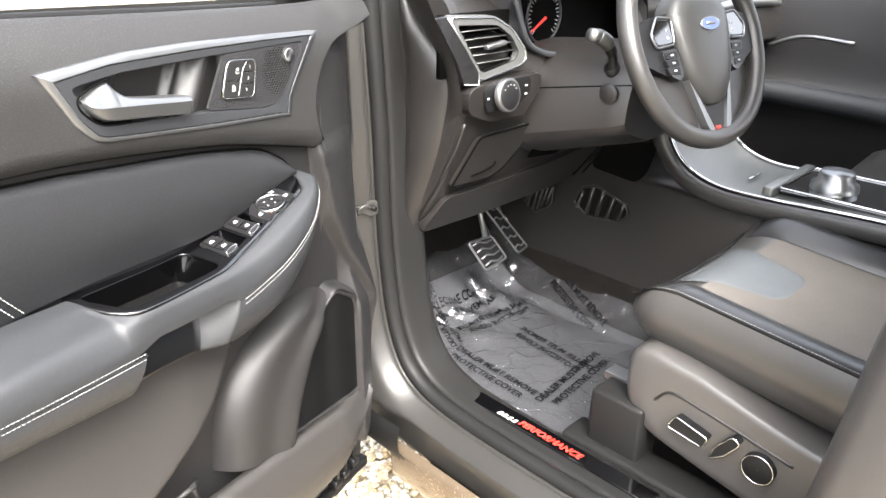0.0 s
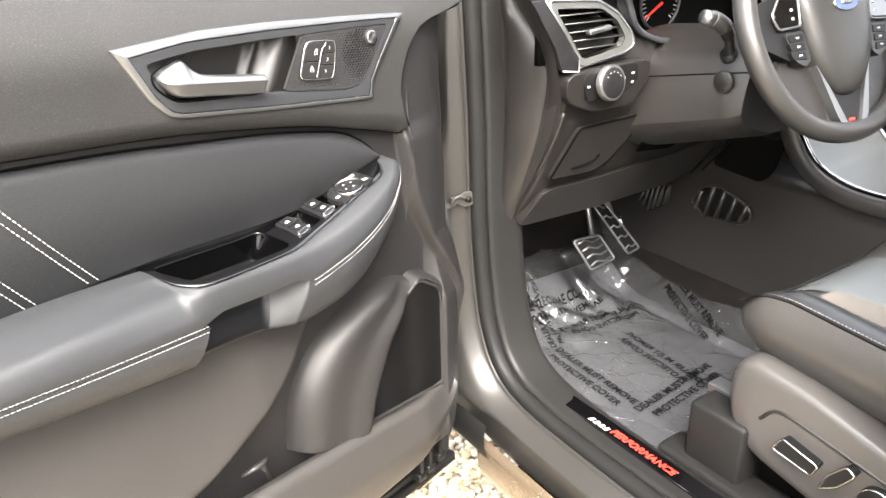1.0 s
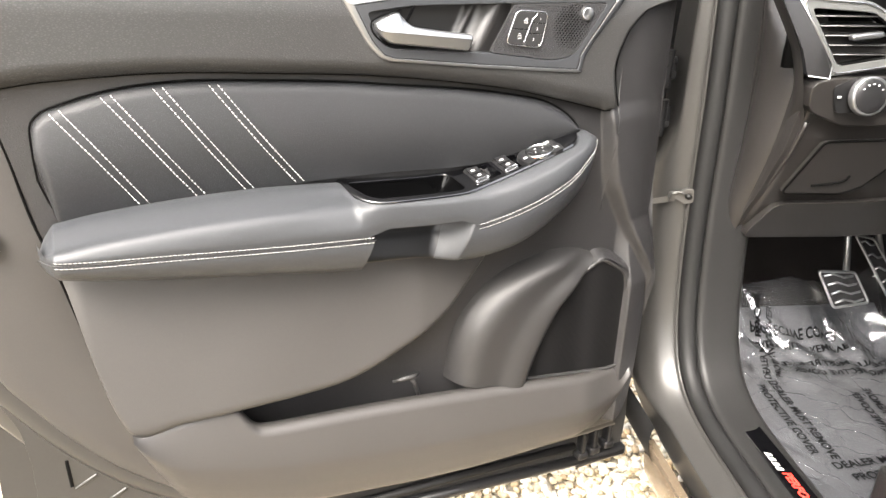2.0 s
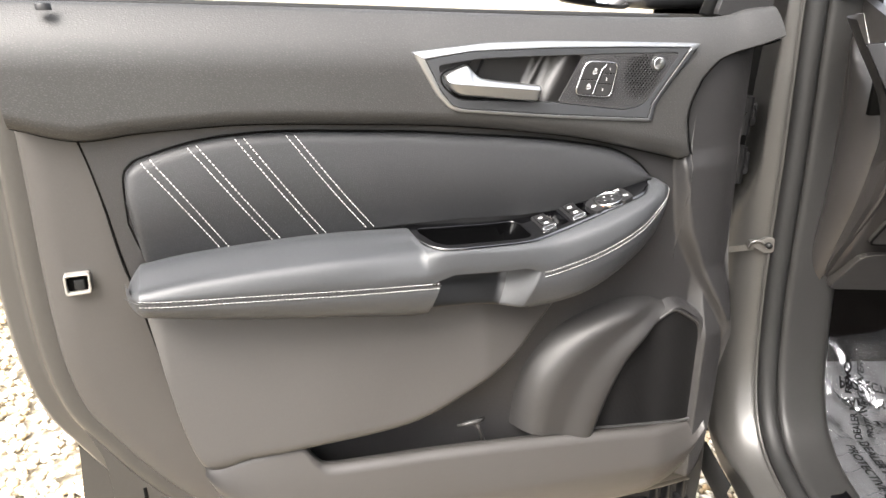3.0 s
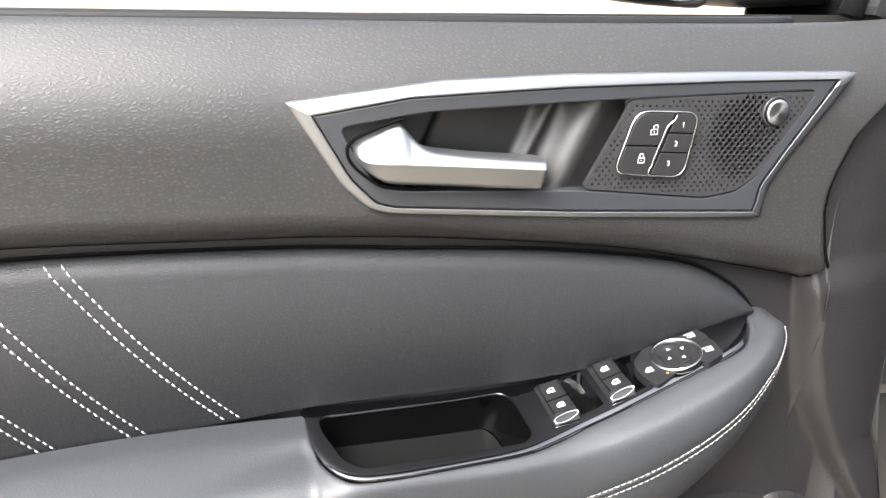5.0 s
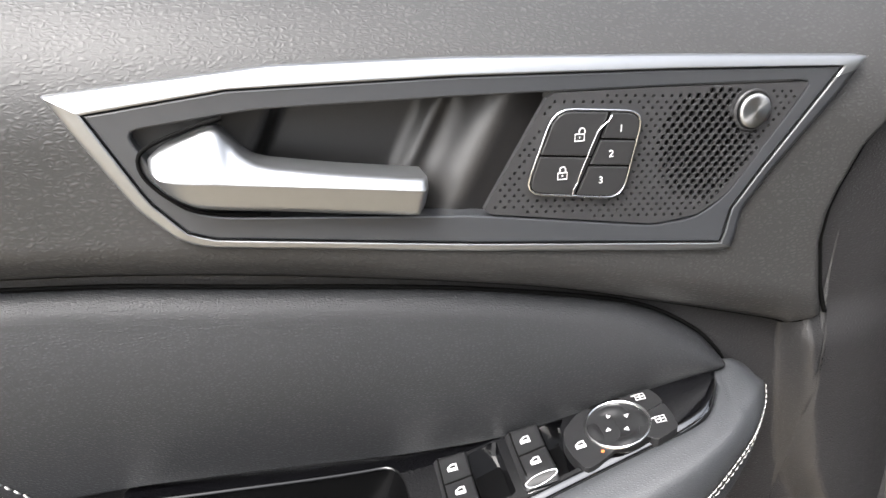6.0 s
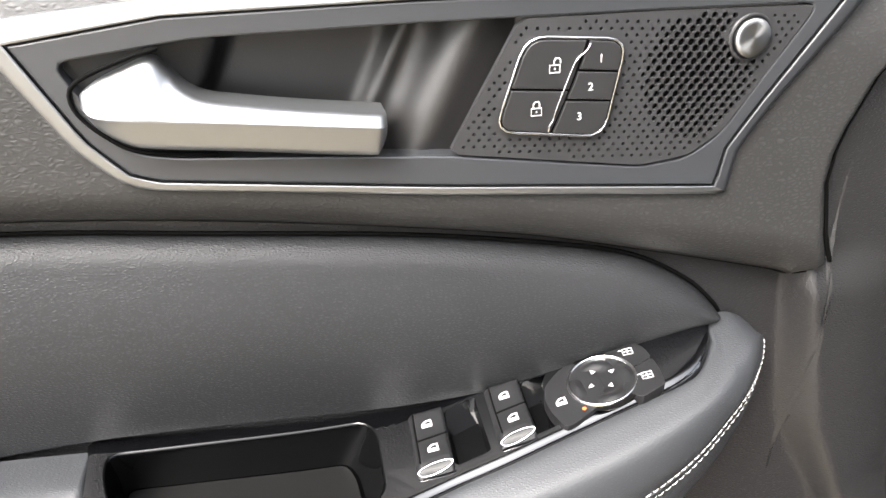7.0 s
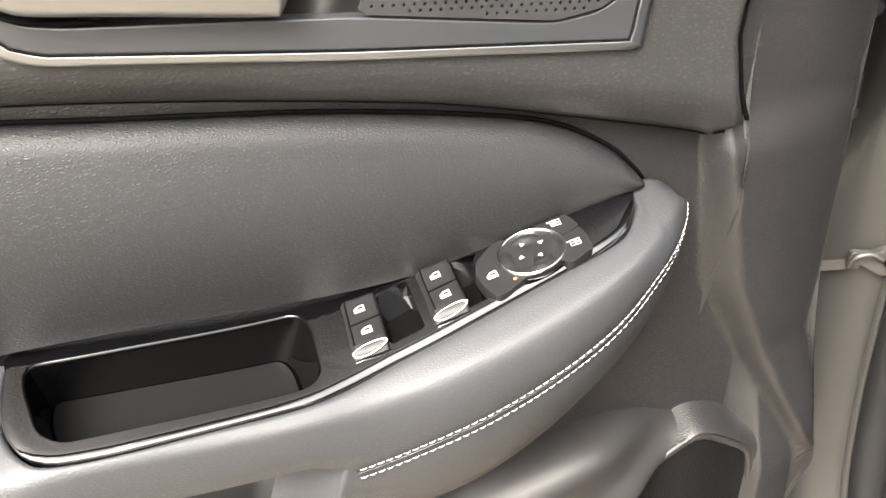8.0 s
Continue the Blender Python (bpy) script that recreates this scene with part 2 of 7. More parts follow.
def tube(path, radius, sides=8, closed=False):
    """A round bar along a path of points; radius may be a list."""
    p = [Vector(q) for q in path]
    n = len(p)
    rows, up = [], None
    for i in range(n):
        if closed:
            d = p[(i + 1) % n] - p[i - 1]
        else:
            d = p[min(i + 1, n - 1)] - p[max(i - 1, 0)]
        d.normalize()
        if up is None:
            up = d.orthogonal().normalized()
        up = (up - d * up.dot(d)).normalized()
        side = d.cross(up)
        r = radius[i] if isinstance(radius, (list, tuple)) else radius
        rows.append([p[i] + (up * math.cos(a) + side * math.sin(a)) * r for a in np.linspace(0, 2 * math.pi, sides + 1)])
    bm = grid(rows, closed_u=closed)
    if not closed:
        for row in (rows[0], rows[-1]):
            f = bm.faces.new([bm.verts.new(q) for q in row[:-1]])
    bmesh.ops.remove_doubles(bm, verts=bm.verts, dist=1e-6)
    bmesh.ops.recalc_face_normals(bm, faces=bm.faces)
    return bm


def box(x0, x1, y0, y1, z0, z1, bevel=0.0, segments=2):
    bm = bmesh.new()
    bmesh.ops.create_cube(bm, size=1.0)
    for v in bm.verts:
        v.co = ((x0 + x1) / 2 + v.co.x * (x1 - x0), (y0 + y1) / 2 + v.co.y * (y1 - y0), (z0 + z1) / 2 + v.co.z * (z1 - z0))
    if bevel:
        bmesh.ops.bevel(bm, geom=bm.edges, offset=bevel, segments=segments, profile=0.5, affect="EDGES")
    return bm


def join(bms):
    out = bmesh.new()
    for b in bms:
        me = bpy.data.meshes.new("tmp")
        b.to_mesh(me)
        b.free()
        out.from_mesh(me)
        bpy.data.meshes.remove(me)
    return out


def stitches(path, length=0.0042, gap=0.0016, radius=0.0007, lift=(0, -0.0006, 0)):
    """Thread dashes along a path on a surface."""
    p = np.array(path, float)
    s = np.concatenate([[0], np.cumsum(np.linalg.norm(np.diff(p, axis=0), axis=1))])
    n = int(s[-1] / (length + gap))
    parts = []
    for i in range(n):
        q = np.array([i * (length + gap), i * (length + gap) + length / 2, i * (length + gap) + length])
        pts = np.stack([np.interp(q, s, p[:, k]) for k in range(3)], 1)
        pts[1] += np.array(lift)
        parts.append(tube(pts, [radius * 0.6, radius, radius * 0.6], 5))
    return join(parts)


def rounded(pts, r, n=4):
    """Corners of a closed 2D outline rounded by r."""
    out, k = [], len(pts)
    for i in range(k):
        a, b, c = (Vector(pts[(i + d) % k]) for d in (-1, 0, 1))
        ra = min(r, (a - b).length * 0.45, (c - b).length * 0.45)
        p, q = b + (a - b).normalized() * ra, b + (c - b).normalized() * ra
        for t in np.linspace(0, 1, n):
            out.append(tuple(p * (1 - t) ** 2 + b * 2 * t * (1 - t) + q * t * t))
    return out


def inset(poly, d):
    """A closed outline moved inwards by d (counter-clockwise outlines)."""
    k, out = len(poly), []
    area = sum(poly[i][0] * poly[(i + 1) % k][1] - poly[(i + 1) % k][0] * poly[i][1] for i in range(k))
    sg = 1 if area > 0 else -1
    for i in range(k):
        a, b, c = (Vector(poly[(i + j) % k]) for j in (-1, 0, 1))
        n1, n2 = (b - a).normalized(), (c - b).normalized()
        n = Vector((-(n1.y + n2.y), n1.x + n2.x)).normalized() * sg
        out.append((b.x + n.x * d, b.y + n.y * d))
    return out


def lettering(text, size, material, parent, m, name="lettering", depth=0.0003, shear=0.0, width=1.0, bold=0.0):
    cu = bpy.data.curves.new(name, "FONT")
    cu.body, cu.size, cu.extrude, cu.shear = text, size, depth, shear
    cu.offset = bold * size
    cu.align_x, cu.align_y = "CENTER", "CENTER"
    ob = new(name, cu)
    me = bpy.data.meshes.new_from_object(ob.evaluated_get(bpy.context.evaluated_depsgraph_get()))
    bpy.data.objects.remove(ob)
    bpy.data.curves.remove(cu)
    me.materials.clear()
    me.materials.append(material)
    out = new(name, me)
    out.parent = parent
    out.matrix_local = m @ Matrix.Diagonal((width, 1, 1, 1))
    return out


def thing(name, label, category, m=Matrix(), kind="", group=""):
    ob = new(name)
    ob.empty_display_size = 0.05
    ob.matrix_world = m
    return tagged(ob, label, category, group, kind)


DOOR = pose(0, 0.08, 0, 0, 0, -10)
CAR = pose(0.588, -0.178, 0, 0, 0, -28.36)

# ---- the open driver's door
door = thing("door_1", "open driver's car door with black trim, armrest and silver handle", "car door", DOOR, kind="structure")


def curve(pts):
    """A smooth function of s through (s, value) pairs."""
    p = spline(pts, 400)
    return lambda s: float(np.interp(s, p[:, 0], p[:, 1]))


def front(s):
    """How far the upper trim comes forward along the door."""
    return 0.001 - 0.052 * max(0.0, s + 0.045) - 0.012 * min(0.0, s + 0.045)


# upper trim: soft roll below the window
UP_LOW = [(-0.530, 1.092), (-0.46, 1.072), (-0.39, 1.077), (-0.263, 1.080), (-0.126, 1.072), (0.026, 1.060), (0.194, 1.036), (0.287, 1.014), (0.366, 0.993), (0.398, 0.984), (0.403, 1.000), (0.398, 1.042), (0.418, 1.090), (0.457, 1.133), (0.503, 1.153), (0.548, 1.163)]
UP_TOP = [(-0.530, 1.230), (-0.341, 1.223), (-0.112, 1.213), (0.2, 1.199), (0.44, 1.193), (0.50, 1.203), (0.548, 1.206)]
BEZEL = [(-0.045, 1.163), (0.06, 1.172), (0.148, 1.172), (0.27, 1.168), (0.384, 1.163), (0.335, 1.103), (0.319, 1.079), (0.315, 1.0528), (0.16, 1.0667), (0.02, 1.0817), (0.0055, 1.0862), (-0.0128, 1.1055)]
upper_top = curve(UP_TOP)


def upper_depth(s, z, u, v):
    y = front(s)
    top = upper_top(s)
    t = max(0.0, (z - (top - 0.075)) / 0.075)
    y += 0.036 * t ** 2.2
    y += (0.012 if s < 0.36 else 0.012 - 0.2 * min(0.04, s - 0.36)) * max(0.0, 1 - v / 0.15) ** 2
    if s > 0.40:
        y += 0.10 * (s - 0.40)
    return y


RIGHT_EDGE = [(0.9905, 0.381), (0.9935, 0.393), (0.997, 0.3955), (1.004, 0.3925), (1.017, 0.388), (1.050, 0.3815), (1.069, 0.383), (1.083, 0.387), (1.111, 0.399), (1.125, 0.412), (1.139, 0.430), (1.148, 0.460), (1.153, 0.489), (1.159, 0.530), (1.164, 0.548), (1.30, 0.548)]


def right_edge(z):
    return float(np.interp(z, [p[0] for p in RIGHT_EDGE], [p[1] for p in RIGHT_EDGE]))


def upper_columns():
    """Column by column along s, so that the handle opening can be cut; the front end is a lobe of its own."""
    rows, lobe = [], []
    low = curve([p for p in UP_LOW if p[0] < 0.37] + [(0.372, 0.9905), (0.376, 0.990)])
    for s in np.linspace(-0.530, 0.372, 190):
        b, t = low(s), upper_top(s)
        row = []
        for v in np.linspace(0, 1, 64):
            z = b + (t - b) * v
            row.append((s, upper_depth(s, z, 0, v), z))
        y1 = row[-1][1]
        row = [(s, row[0][1] + 0.03, b + 0.004)] + row + [(s, y1 + 0.006, t + 0.003), (s, y1 + 0.014, t + 0.003), (s, y1 + 0.03, t - 0.004)]
        rows.append(row)
    t0 = upper_top(0.372)
    for k in 1 - (1 - np.linspace(0, 1, 34)) ** 1.6:
        row = []
        for v in np.linspace(0, 1, 64):
            zl = 0.9905 + (t0 - 0.9905) * v
            r = right_edge(zl)
            s = 0.372 + (r - 0.372) * k
            z = zl + (upper_top(s) - t0) * max(0.0, (zl - 1.150) / (t0 - 1.150))
            e = max(0.0, 1 - (r - s) / 0.010) if zl < 1.16 else 0.0
            row.append((s, upper_depth(s, z, 0, v) + 0.009 * e ** 2, z))
        y1, t = row[-1][1], row[-1][2]
        row = [(row[0][0], row[0][1] + 0.03, row[0][2] + 0.004)] + row + [(s, y1 + 0.006, t + 0.003), (s, y1 + 0.014, t + 0.003), (s, y1 + 0.03, t - 0.004)]
        lobe.append(row)
    bm = grid(rows + lobe[1:])
    return bm


bez_line = along([*BEZEL, BEZEL[0]], 120)
part("upper_trim", cut_hole(upper_columns(), inset([tuple(p) for p in bez_line[:-1]], 0.006)), M_UPPER, door, "soft grained black upper door trim")


groove = [(s + 0.0012, upper_depth(s, z, 0, 0.3) + 0.0085, z) for z, s in ((z, right_edge(z)) for z in np.linspace(0.997, 1.162, 60))]
part("trim_seam", tube(groove, 0.0015, 6), M_VOID, door)

under = curve([p for p in UP_LOW if p[0] < 0.37] + [(0.372, 0.9905), (0.386, 0.9900)])
part("trim_shadow_gap", tube([(s, upper_depth(min(s, 0.37), under(s), 0, 0) + 0.003, under(s) - 0.0012) for s in np.linspace(-0.53, 0.386, 120)], 0.0008, 6), M_VOID, door)

# base of the trim, behind armrest, pocket and insert
BASE_LOW = [(-0.500, 1.150), (-0.46, 1.068), (-0.42, 0.845), (-0.369, 0.600), (-0.343, 0.528), (-0.302, 0.462), (-0.2, 0.415), (-0.1, 0.393), (0.139, 0.372), (0.40, 0.380), (0.465, 0.396), (0.488, 0.440), (0.499, 0.520), (0.505, 0.70), (0.509, 0.90), (0.514, 1.140)]
base_low = curve(BASE_LOW)
RIDGE = [(0.60, 0.52), (0.694, 0.500), (0.77, 0.461), (0.81, 0.443), (0.871, 0.416), (0.918, 0.404), (0.979, 0.390), (1.05, 0.385), (1.2, 0.385)]


def ridge(z):
    return float(np.interp(z, [p[0] for p in RIDGE], [p[1] for p in RIDGE]))


def base_y(s, z):
    """Depth of the dark trim at a place on the door."""
    y = front(s) + 0.026 - 0.036 * max(0.0, min(1.0, (0.80 - z) / 0.12)) * max(0.0, min(1.0, (s - 0.435) / 0.02))
    if s > 0.34 and z > 0.6:
        off = s - ridge(z)
        chamfer = 0.010 + 0.016 * max(0.0, 1 - abs(z - 0.86) / 0.14)
        k = max(0.0, min(1.0, 1 + off / chamfer))
        y -= 0.021 * k * k * (3 - 2 * k) * max(0.0, 1 - max(0.0, off) / 0.16) * min(1.0, (z - 0.6) / 0.1) * (1 - 0.45 * max(0.0, min(1.0, (z - 0.975) / 0.025)))
    if s > 0.42:
        y += 0.9 * (s - 0.42) ** 2 * 3
    return y


def base_columns():
    rows = []
    for s in np.concatenate([np.linspace(-0.498, -0.28, 60), np.linspace(-0.27, 0.335, 56), np.linspace(0.338, 0.513, 96)]):
        b = base_low(s)
        t = max(b + 0.004, 1.10 if s < 0.40 else 1.16)
        row = []
        for v in np.linspace(0, 1, 150):
            z = b + (t - b) * v
            row.append((s, base_y(s, z), z))
        row = [(s, row[0][1] + 0.03, b + 0.002), (s, row[0][1] + 0.006, b)] + row
        rows.append(row)
    return grid(rows)


part("base_gap", tube([(s - 0.002, front(s) + 0.031, z) for s, z in spline([(-0.469, 1.080), (-0.460, 1.068), (-0.445, 0.995), (-0.434, 0.912), (-0.420, 0.845), (-0.400, 0.735), (-0.371, 0.600)], 50)], 0.0018, 6), M_VOID, door)
part("trim_base", base_columns(), M_DARK, door, "grained dark plastic door trim")

# padded insert with stitched pleats
INS_TOP = [(-0.418, 0.990), (-0.415, 1.023), (-0.405, 1.036), (-0.392, 1.043), (-0.331, 1.059), (-0.271, 1.065), (-0.205, 1.065), (-0.048, 1.054), (0.028, 1.046), (0.146, 1.033), (0.233, 1.018), (0.278, 1.006), (0.313, 0.986), (0.330, 0.970), (0.336, 0.962)]
INS_LOW = [(-0.418, 0.985), (-0.410, 0.930), (-0.400, 0.900), (-0.358, 0.908), (-0.309, 0.913), (-0.237, 0.917), (-0.167, 0.919), (-0.107, 0.921), (-0.05, 0.923), (0.03, 0.923), (0.12, 0.921), (0.18, 0.924), (0.22, 0.931), (0.287, 0.945), (0.337, 0.959)]
ins_top, ins_low = curve(INS_TOP), curve(INS_LOW)


def insert_y(s, z):
    b, t = ins_low(s), ins_top(s)
    v = (z - b) / max(1e-4, t - b)
    return front(s) + 0.020 - 0.010 * math.sin(math.pi * min(1, max(0, v))) - 0.004


def insert_columns():
    rows = []
    for s in np.concatenate([np.linspace(-0.418, -0.39, 14), np.linspace(-0.385, 0.29, 90), np.linspace(0.295, 0.336, 16)]):
        b, t = ins_low(s), ins_top(s)
        row = []
        for v in 0.5 - 0.5 * np.cos(np.linspace(0, math.pi, 40)):
            z = b + (t - b) * v
            e = min((t - z), 0.9 * (s + 0.418), 0.9 * (0.336 - s))
            y = insert_y(s, z)
            if e < 0.014:
                q = 1 - max(0, e) / 0.014
                y += 0.013 * (1 - math.sqrt(max(0, 1 - q * q)))
            row.append((s, y, z))
        row.append((s, row[-1][1] + 0.02, t))
        rows.append(row)
    return grid(rows)


rim_path = spline([(-0.4195, 0.960), (-0.4190, 0.990), (-0.4165, 1.024), (-0.4065, 1.0375), (-0.393, 1.0445), (-0.331, 1.0605), (-0.271, 1.0665), (-0.205, 1.0665), (-0.048, 1.0555), (0.028, 1.0475), (0.146, 1.0345), (0.233, 1.0195), (0.278, 1.0075), (0.313, 0.9875), (0.331, 0.9705), (0.338, 0.961)], 110)
part("insert_gap", tube([(-0.401, front(-0.4) + 0.021, 0.905), (-0.412, front(-0.4) + 0.021, 0.932)] + [(s, front(s) + 0.0225, z) for s, z in rim_path], 0.0013, 6), M_VOID, door)
insert = part("padded_insert", insert_columns(), M_INSERT, door, "padded black leatherette insert with white stitching")
for top_s, low_s in ((-0.388, -0.303), (-0.331, -0.234), (-0.272, -0.172), (-0.207, -0.104)):
    for off in (-0.0055, 0.0055):
        pts = []
        for k in np.linspace(0, 1, 24):
            s = (top_s + (low_s - top_s) * k) + off
            z = ins_top(s) - 0.004 + (ins_low(s) - ins_top(s) + 0.004) * k
            pts.append((s, insert_y(s, z) - 0.0004 + 0.004 * max(0, 1 - k / 0.08) ** 2, z))
        part("stitching", stitches(pts, 0.0042, 0.0018, 0.00075), M_THREAD, insert, "white thread")

# armrest pad with stitched front seam
zr = curve([(-0.43, 0.900), (-0.395, 0.906), (-0.358, 0.911), (-0.305, 0.915), (-0.24, 0.918), (-0.174, 0.919), (-0.108, 0.917), (0.0, 0.911), (0.118, 0.909), (0.208, 0.926), (0.292, 0.948), (0.337, 0.960), (0.37, 0.962)])
yf = curve([(-0.43, -0.060), (-0.40, -0.068), (-0.2, -0.072), (0.0, -0.074), (0.12, -0.078), (0.20, -0.082), (0.27, -0.074), (0.32, -0.055), (0.348, -0.032), (0.366, -0.006)])
zseam = curve([(-0.43, 0.895), (-0.41, 0.886), (-0.288, 0.877), (-0.149, 0.867), (-0.02, 0.860), (0.06, 0.856), (0.122, 0.858), (0.178, 0.871), (0.231, 0.887), (0.284, 0.908), (0.318, 0.927), (0.343, 0.938), (0.366, 0.945)])
zunder = curve([(-0.43, 0.868), (-0.416, 0.862), (-0.291, 0.842), (-0.148, 0.823), (-0.055, 0.813), (0.03, 0.808), (0.106, 0.800), (0.192, 0.812), (0.283, 0.857), (0.34, 0.890), (0.366, 0.915)])


def plate_at(s, w, d=0.0):
    """A place on the switch plate: w runs from the insert (0) to the pad (1), d goes down into it."""
    slope = Vector((0, -0.064, -0.004))
    n = Vector((0, 0.004, -0.064)).normalized()
    return Vector((s, 0.013 + front(s) * 0.7, zr(s) + 0.002)) + slope * w + n * d


wedge = curve([(-0.056, 0.10), (-0.0510, 0.45), (-0.0490, 0.70), (-0.045, 0.90), (-0.035, 1.13), (-0.0214, 1.244), (0.007, 1.257), (0.061, 1.194), (0.108, 1.151), (0.155, 0.985), (0.189, 0.914), (0.2245, 0.824), (0.261, 0.750), (0.289, 0.705), (0.305, 0.612), (0.3215, 0.303), (0.332, -0.02), (0.37, -0.05)])


def over_cup(s):
    """1 where the pad ends above the pull cup."""
    return max(0.0, min(1.0, (s + 0.050) / 0.040)) * max(0.0, min(1.0, (0.128 - s) / 0.030))


def pad_section(s):
    y0, z0 = 0.014 + front(s) * 0.7, zr(s)
    end = max(0.0, min(1.0, (s + 0.432) / 0.02)) ** 0.5
    y1, z1 = yf(s), zseam(s)
    fall = max(0.0, min(1.0, (s - 0.335) / 0.031)) ** 2
    flat = max(0.0, min(1.0, (-0.0485 - s) / 0.004))
    a = plate_at(s, wedge(s), 0.0005)
    z1 += 0.014 * over_cup(s)
    low = [(a.y + 0.003, a.z - 0.006 - 0.022 * fall), (a.y - 0.0005, a.z - 0.0005 - 0.022 * fall), (a.y * 0.66 + y1 * 0.34 - 0.001, a.z - 0.002 - 0.020 * fall)]
    high = [(y0, z0 + 0.0034), (y0 - 0.028, z0 + 0.0030), (y1 * 0.75 + y0 * 0.25, z0 - 0.006)]
    ease = max(0.0, min(1.0, (-0.030 - s) / 0.15))
    ease = ease * ease * (3 - 2 * ease)
    first = [(p[0] * f + q[0] * (1 - f), p[1] * f + q[1] * (1 - f)) for p, q, f in zip(high, low, (flat, flat, ease))]
    za = first[2][1]
    pts = first + [(first[2][0] * 0.3 + y1 * 0.7, za * 0.80 + z1 * 0.20 + 0.0015), (y1, za * 0.35 + z1 * 0.65), (y1 + 0.0015, z1)]
    p = spline(pts, 30)
    c = Vector((0.0, z0 - 0.03))
    return [(s, c.x + (q[0] - c.x) * end, c.y + (q[1] - c.y) * end) for q in p]


PAD_S = np.concatenate([np.linspace(-0.431, -0.41, 12), np.linspace(-0.40, -0.06, 50), np.linspace(-0.056, -0.020, 32), np.linspace(-0.017, 0.28, 46), np.linspace(0.285, 0.366, 30)])
pad_rows = [pad_section(s) for s in PAD_S]
pad_bm = grid([[(p[0], p[1], p[2]) for p in reversed(row)] for row in pad_rows])
armrest = part("armrest_pad", pad_bm, M_PAD, door, "smooth black leatherette armrest with white stitching")


def skirt_section(s):
    y1, z1, z2 = yf(s), zseam(s), zunder(s)
    k = max(0.0, min(1.0, (s + 0.432) / 0.02)) ** 0.5
    pts = [(y1 + 0.0015, z1), (y1 + 0.001, z1 * 0.7 + z2 * 0.3), (y1 + 0.012, z1 * 0.1 + z2 * 0.9), (y1 + 0.022, z2), (0.02, z2 + 0.004)]
    p = spline(pts, 16)
    return [(s, 0.0 + q[0] * k, q[1]) for q in p]


def skirt(name, s0, s1, n, slant0, slant1):
    """Leatherette under the seam; its ends beside the cup lean back."""
    rows = []
    for s in np.linspace(s0, s1, n):
        lean = slant0 + (slant1 - slant0) * (s - s0) / (s1 - s0)
        rows.append([skirt_section(s - lean * min(1.0, k / 11))[k] for k in range(16)])
    return part(name, grid([list(reversed(r)) for r in rows]), M_PAD, armrest, "leatherette below the armrest seam")


skirt("armrest_skirt", -0.431, -0.031, 60, 0.0, 0.030)
skirt("armrest_skirt", 0.121, 0.366, 50, 0.029, 0.0)
for dz in (0.0036, -0.0036):
    for s0, s1 in ((-0.413, -0.030), (0.124, 0.362)):
        pts = [(s, yf(s) - 0.0006 + (0.0008 if dz < 0 else 0.0), zseam(s) + dz) for s in np.linspace(s0, s1, 120)]
        part("stitching", stitches(pts, 0.0040, 0.0011, 0.00044), M_THREAD, armrest, "white thread")
part("seam_groove", join([tube([(s, yf(s) + 0.0004, zseam(s)) for s in np.linspace(s0, s1, 80)], 0.0007, 5) for s0, s1 in ((-0.428, -0.030), (0.122, 0.364))]), M_DARK, armrest)

# pull cup under the pad
def cup_rows(k0, k1, n):
    rows = []
    for k in np.linspace(k0, k1, n):
        row = []
        for v in np.linspace(0, 1, 18):
            s0, s1 = -0.028 - 0.034 * (1 - v), 0.122 - 0.028 * (1 - v)
            s = s0 + (s1 - s0) * k
            zt, zb = zseam(s) + 0.016, zunder(s)
            z = zb + (zt - zb) * v
            sk = skirt_section(s)[:12]
            skin = float(np.interp(z, [q[2] for q in reversed(sk)], [q[1] for q in reversed(sk)]))
            deep = min(1.0, k / 0.10) ** 0.6 * max(0.0, 1 - max(0.0, (k - 0.74) / 0.26) ** 1.5)
            row.append((s, skin + 0.001 + 0.042 * deep * min(1.0, 0.25 + 1.2 * v), z))
        rows.append([(row[0][0], 0.012, row[0][2] - 0.001)] + row)
    return rows


part("pull_cup", grid(cup_rows(0, 0.80, 34)), M_GLOSS2, armrest, "recessed dark plastic pull cup")
part("cup_lip", grid(cup_rows(0.80, 1.10, 22)), M_PAD, armrest, "leatherette end of the pull cup")

# gloss switch plate with coin bin
DEEP = 0.064


def on_plate(a, b, d):
    return plate_at(a, b / DEEP, d)


def metric(pts):
    return [(a, b * DEEP) for a, b in pts]


def turn_left(line):
    area = sum(line[i][0] * line[(i + 1) % len(line)][1] - line[(i + 1) % len(line)][0] * line[i][1] for i in range(len(line)))
    return line if area > 0 else line[::-1]


PLATE = [(-0.056, -0.20), (0.03, -0.20), (0.12, -0.17), (0.18, -0.08), (0.22, -0.06), (0.285, -0.06), (0.332, -0.06), (0.3215, 0.303), (0.305, 0.612), (0.289, 0.705), (0.261, 0.750), (0.2245, 0.824), (0.189, 0.914), (0.155, 0.985), (0.108, 1.151), (0.061, 1.194), (0.007, 1.257), (-0.0214, 1.244), (-0.035, 1.13), (-0.045, 0.884), (-0.0502, 0.611)]
edge_line = turn_left([tuple(p) for p in along([*rounded(metric(PLATE), 0.006, 3), rounded(metric(PLATE), 0.006, 3)[0]], 120)[:-1]])
BIN = [(-0.0415, 0.06), (0.1085, -0.010), (0.1136, 0.187), (0.1137, 0.856), (0.1065, 0.985), (-0.0175, 1.050), (-0.0292, 0.89), (-0.0405, 0.319)]
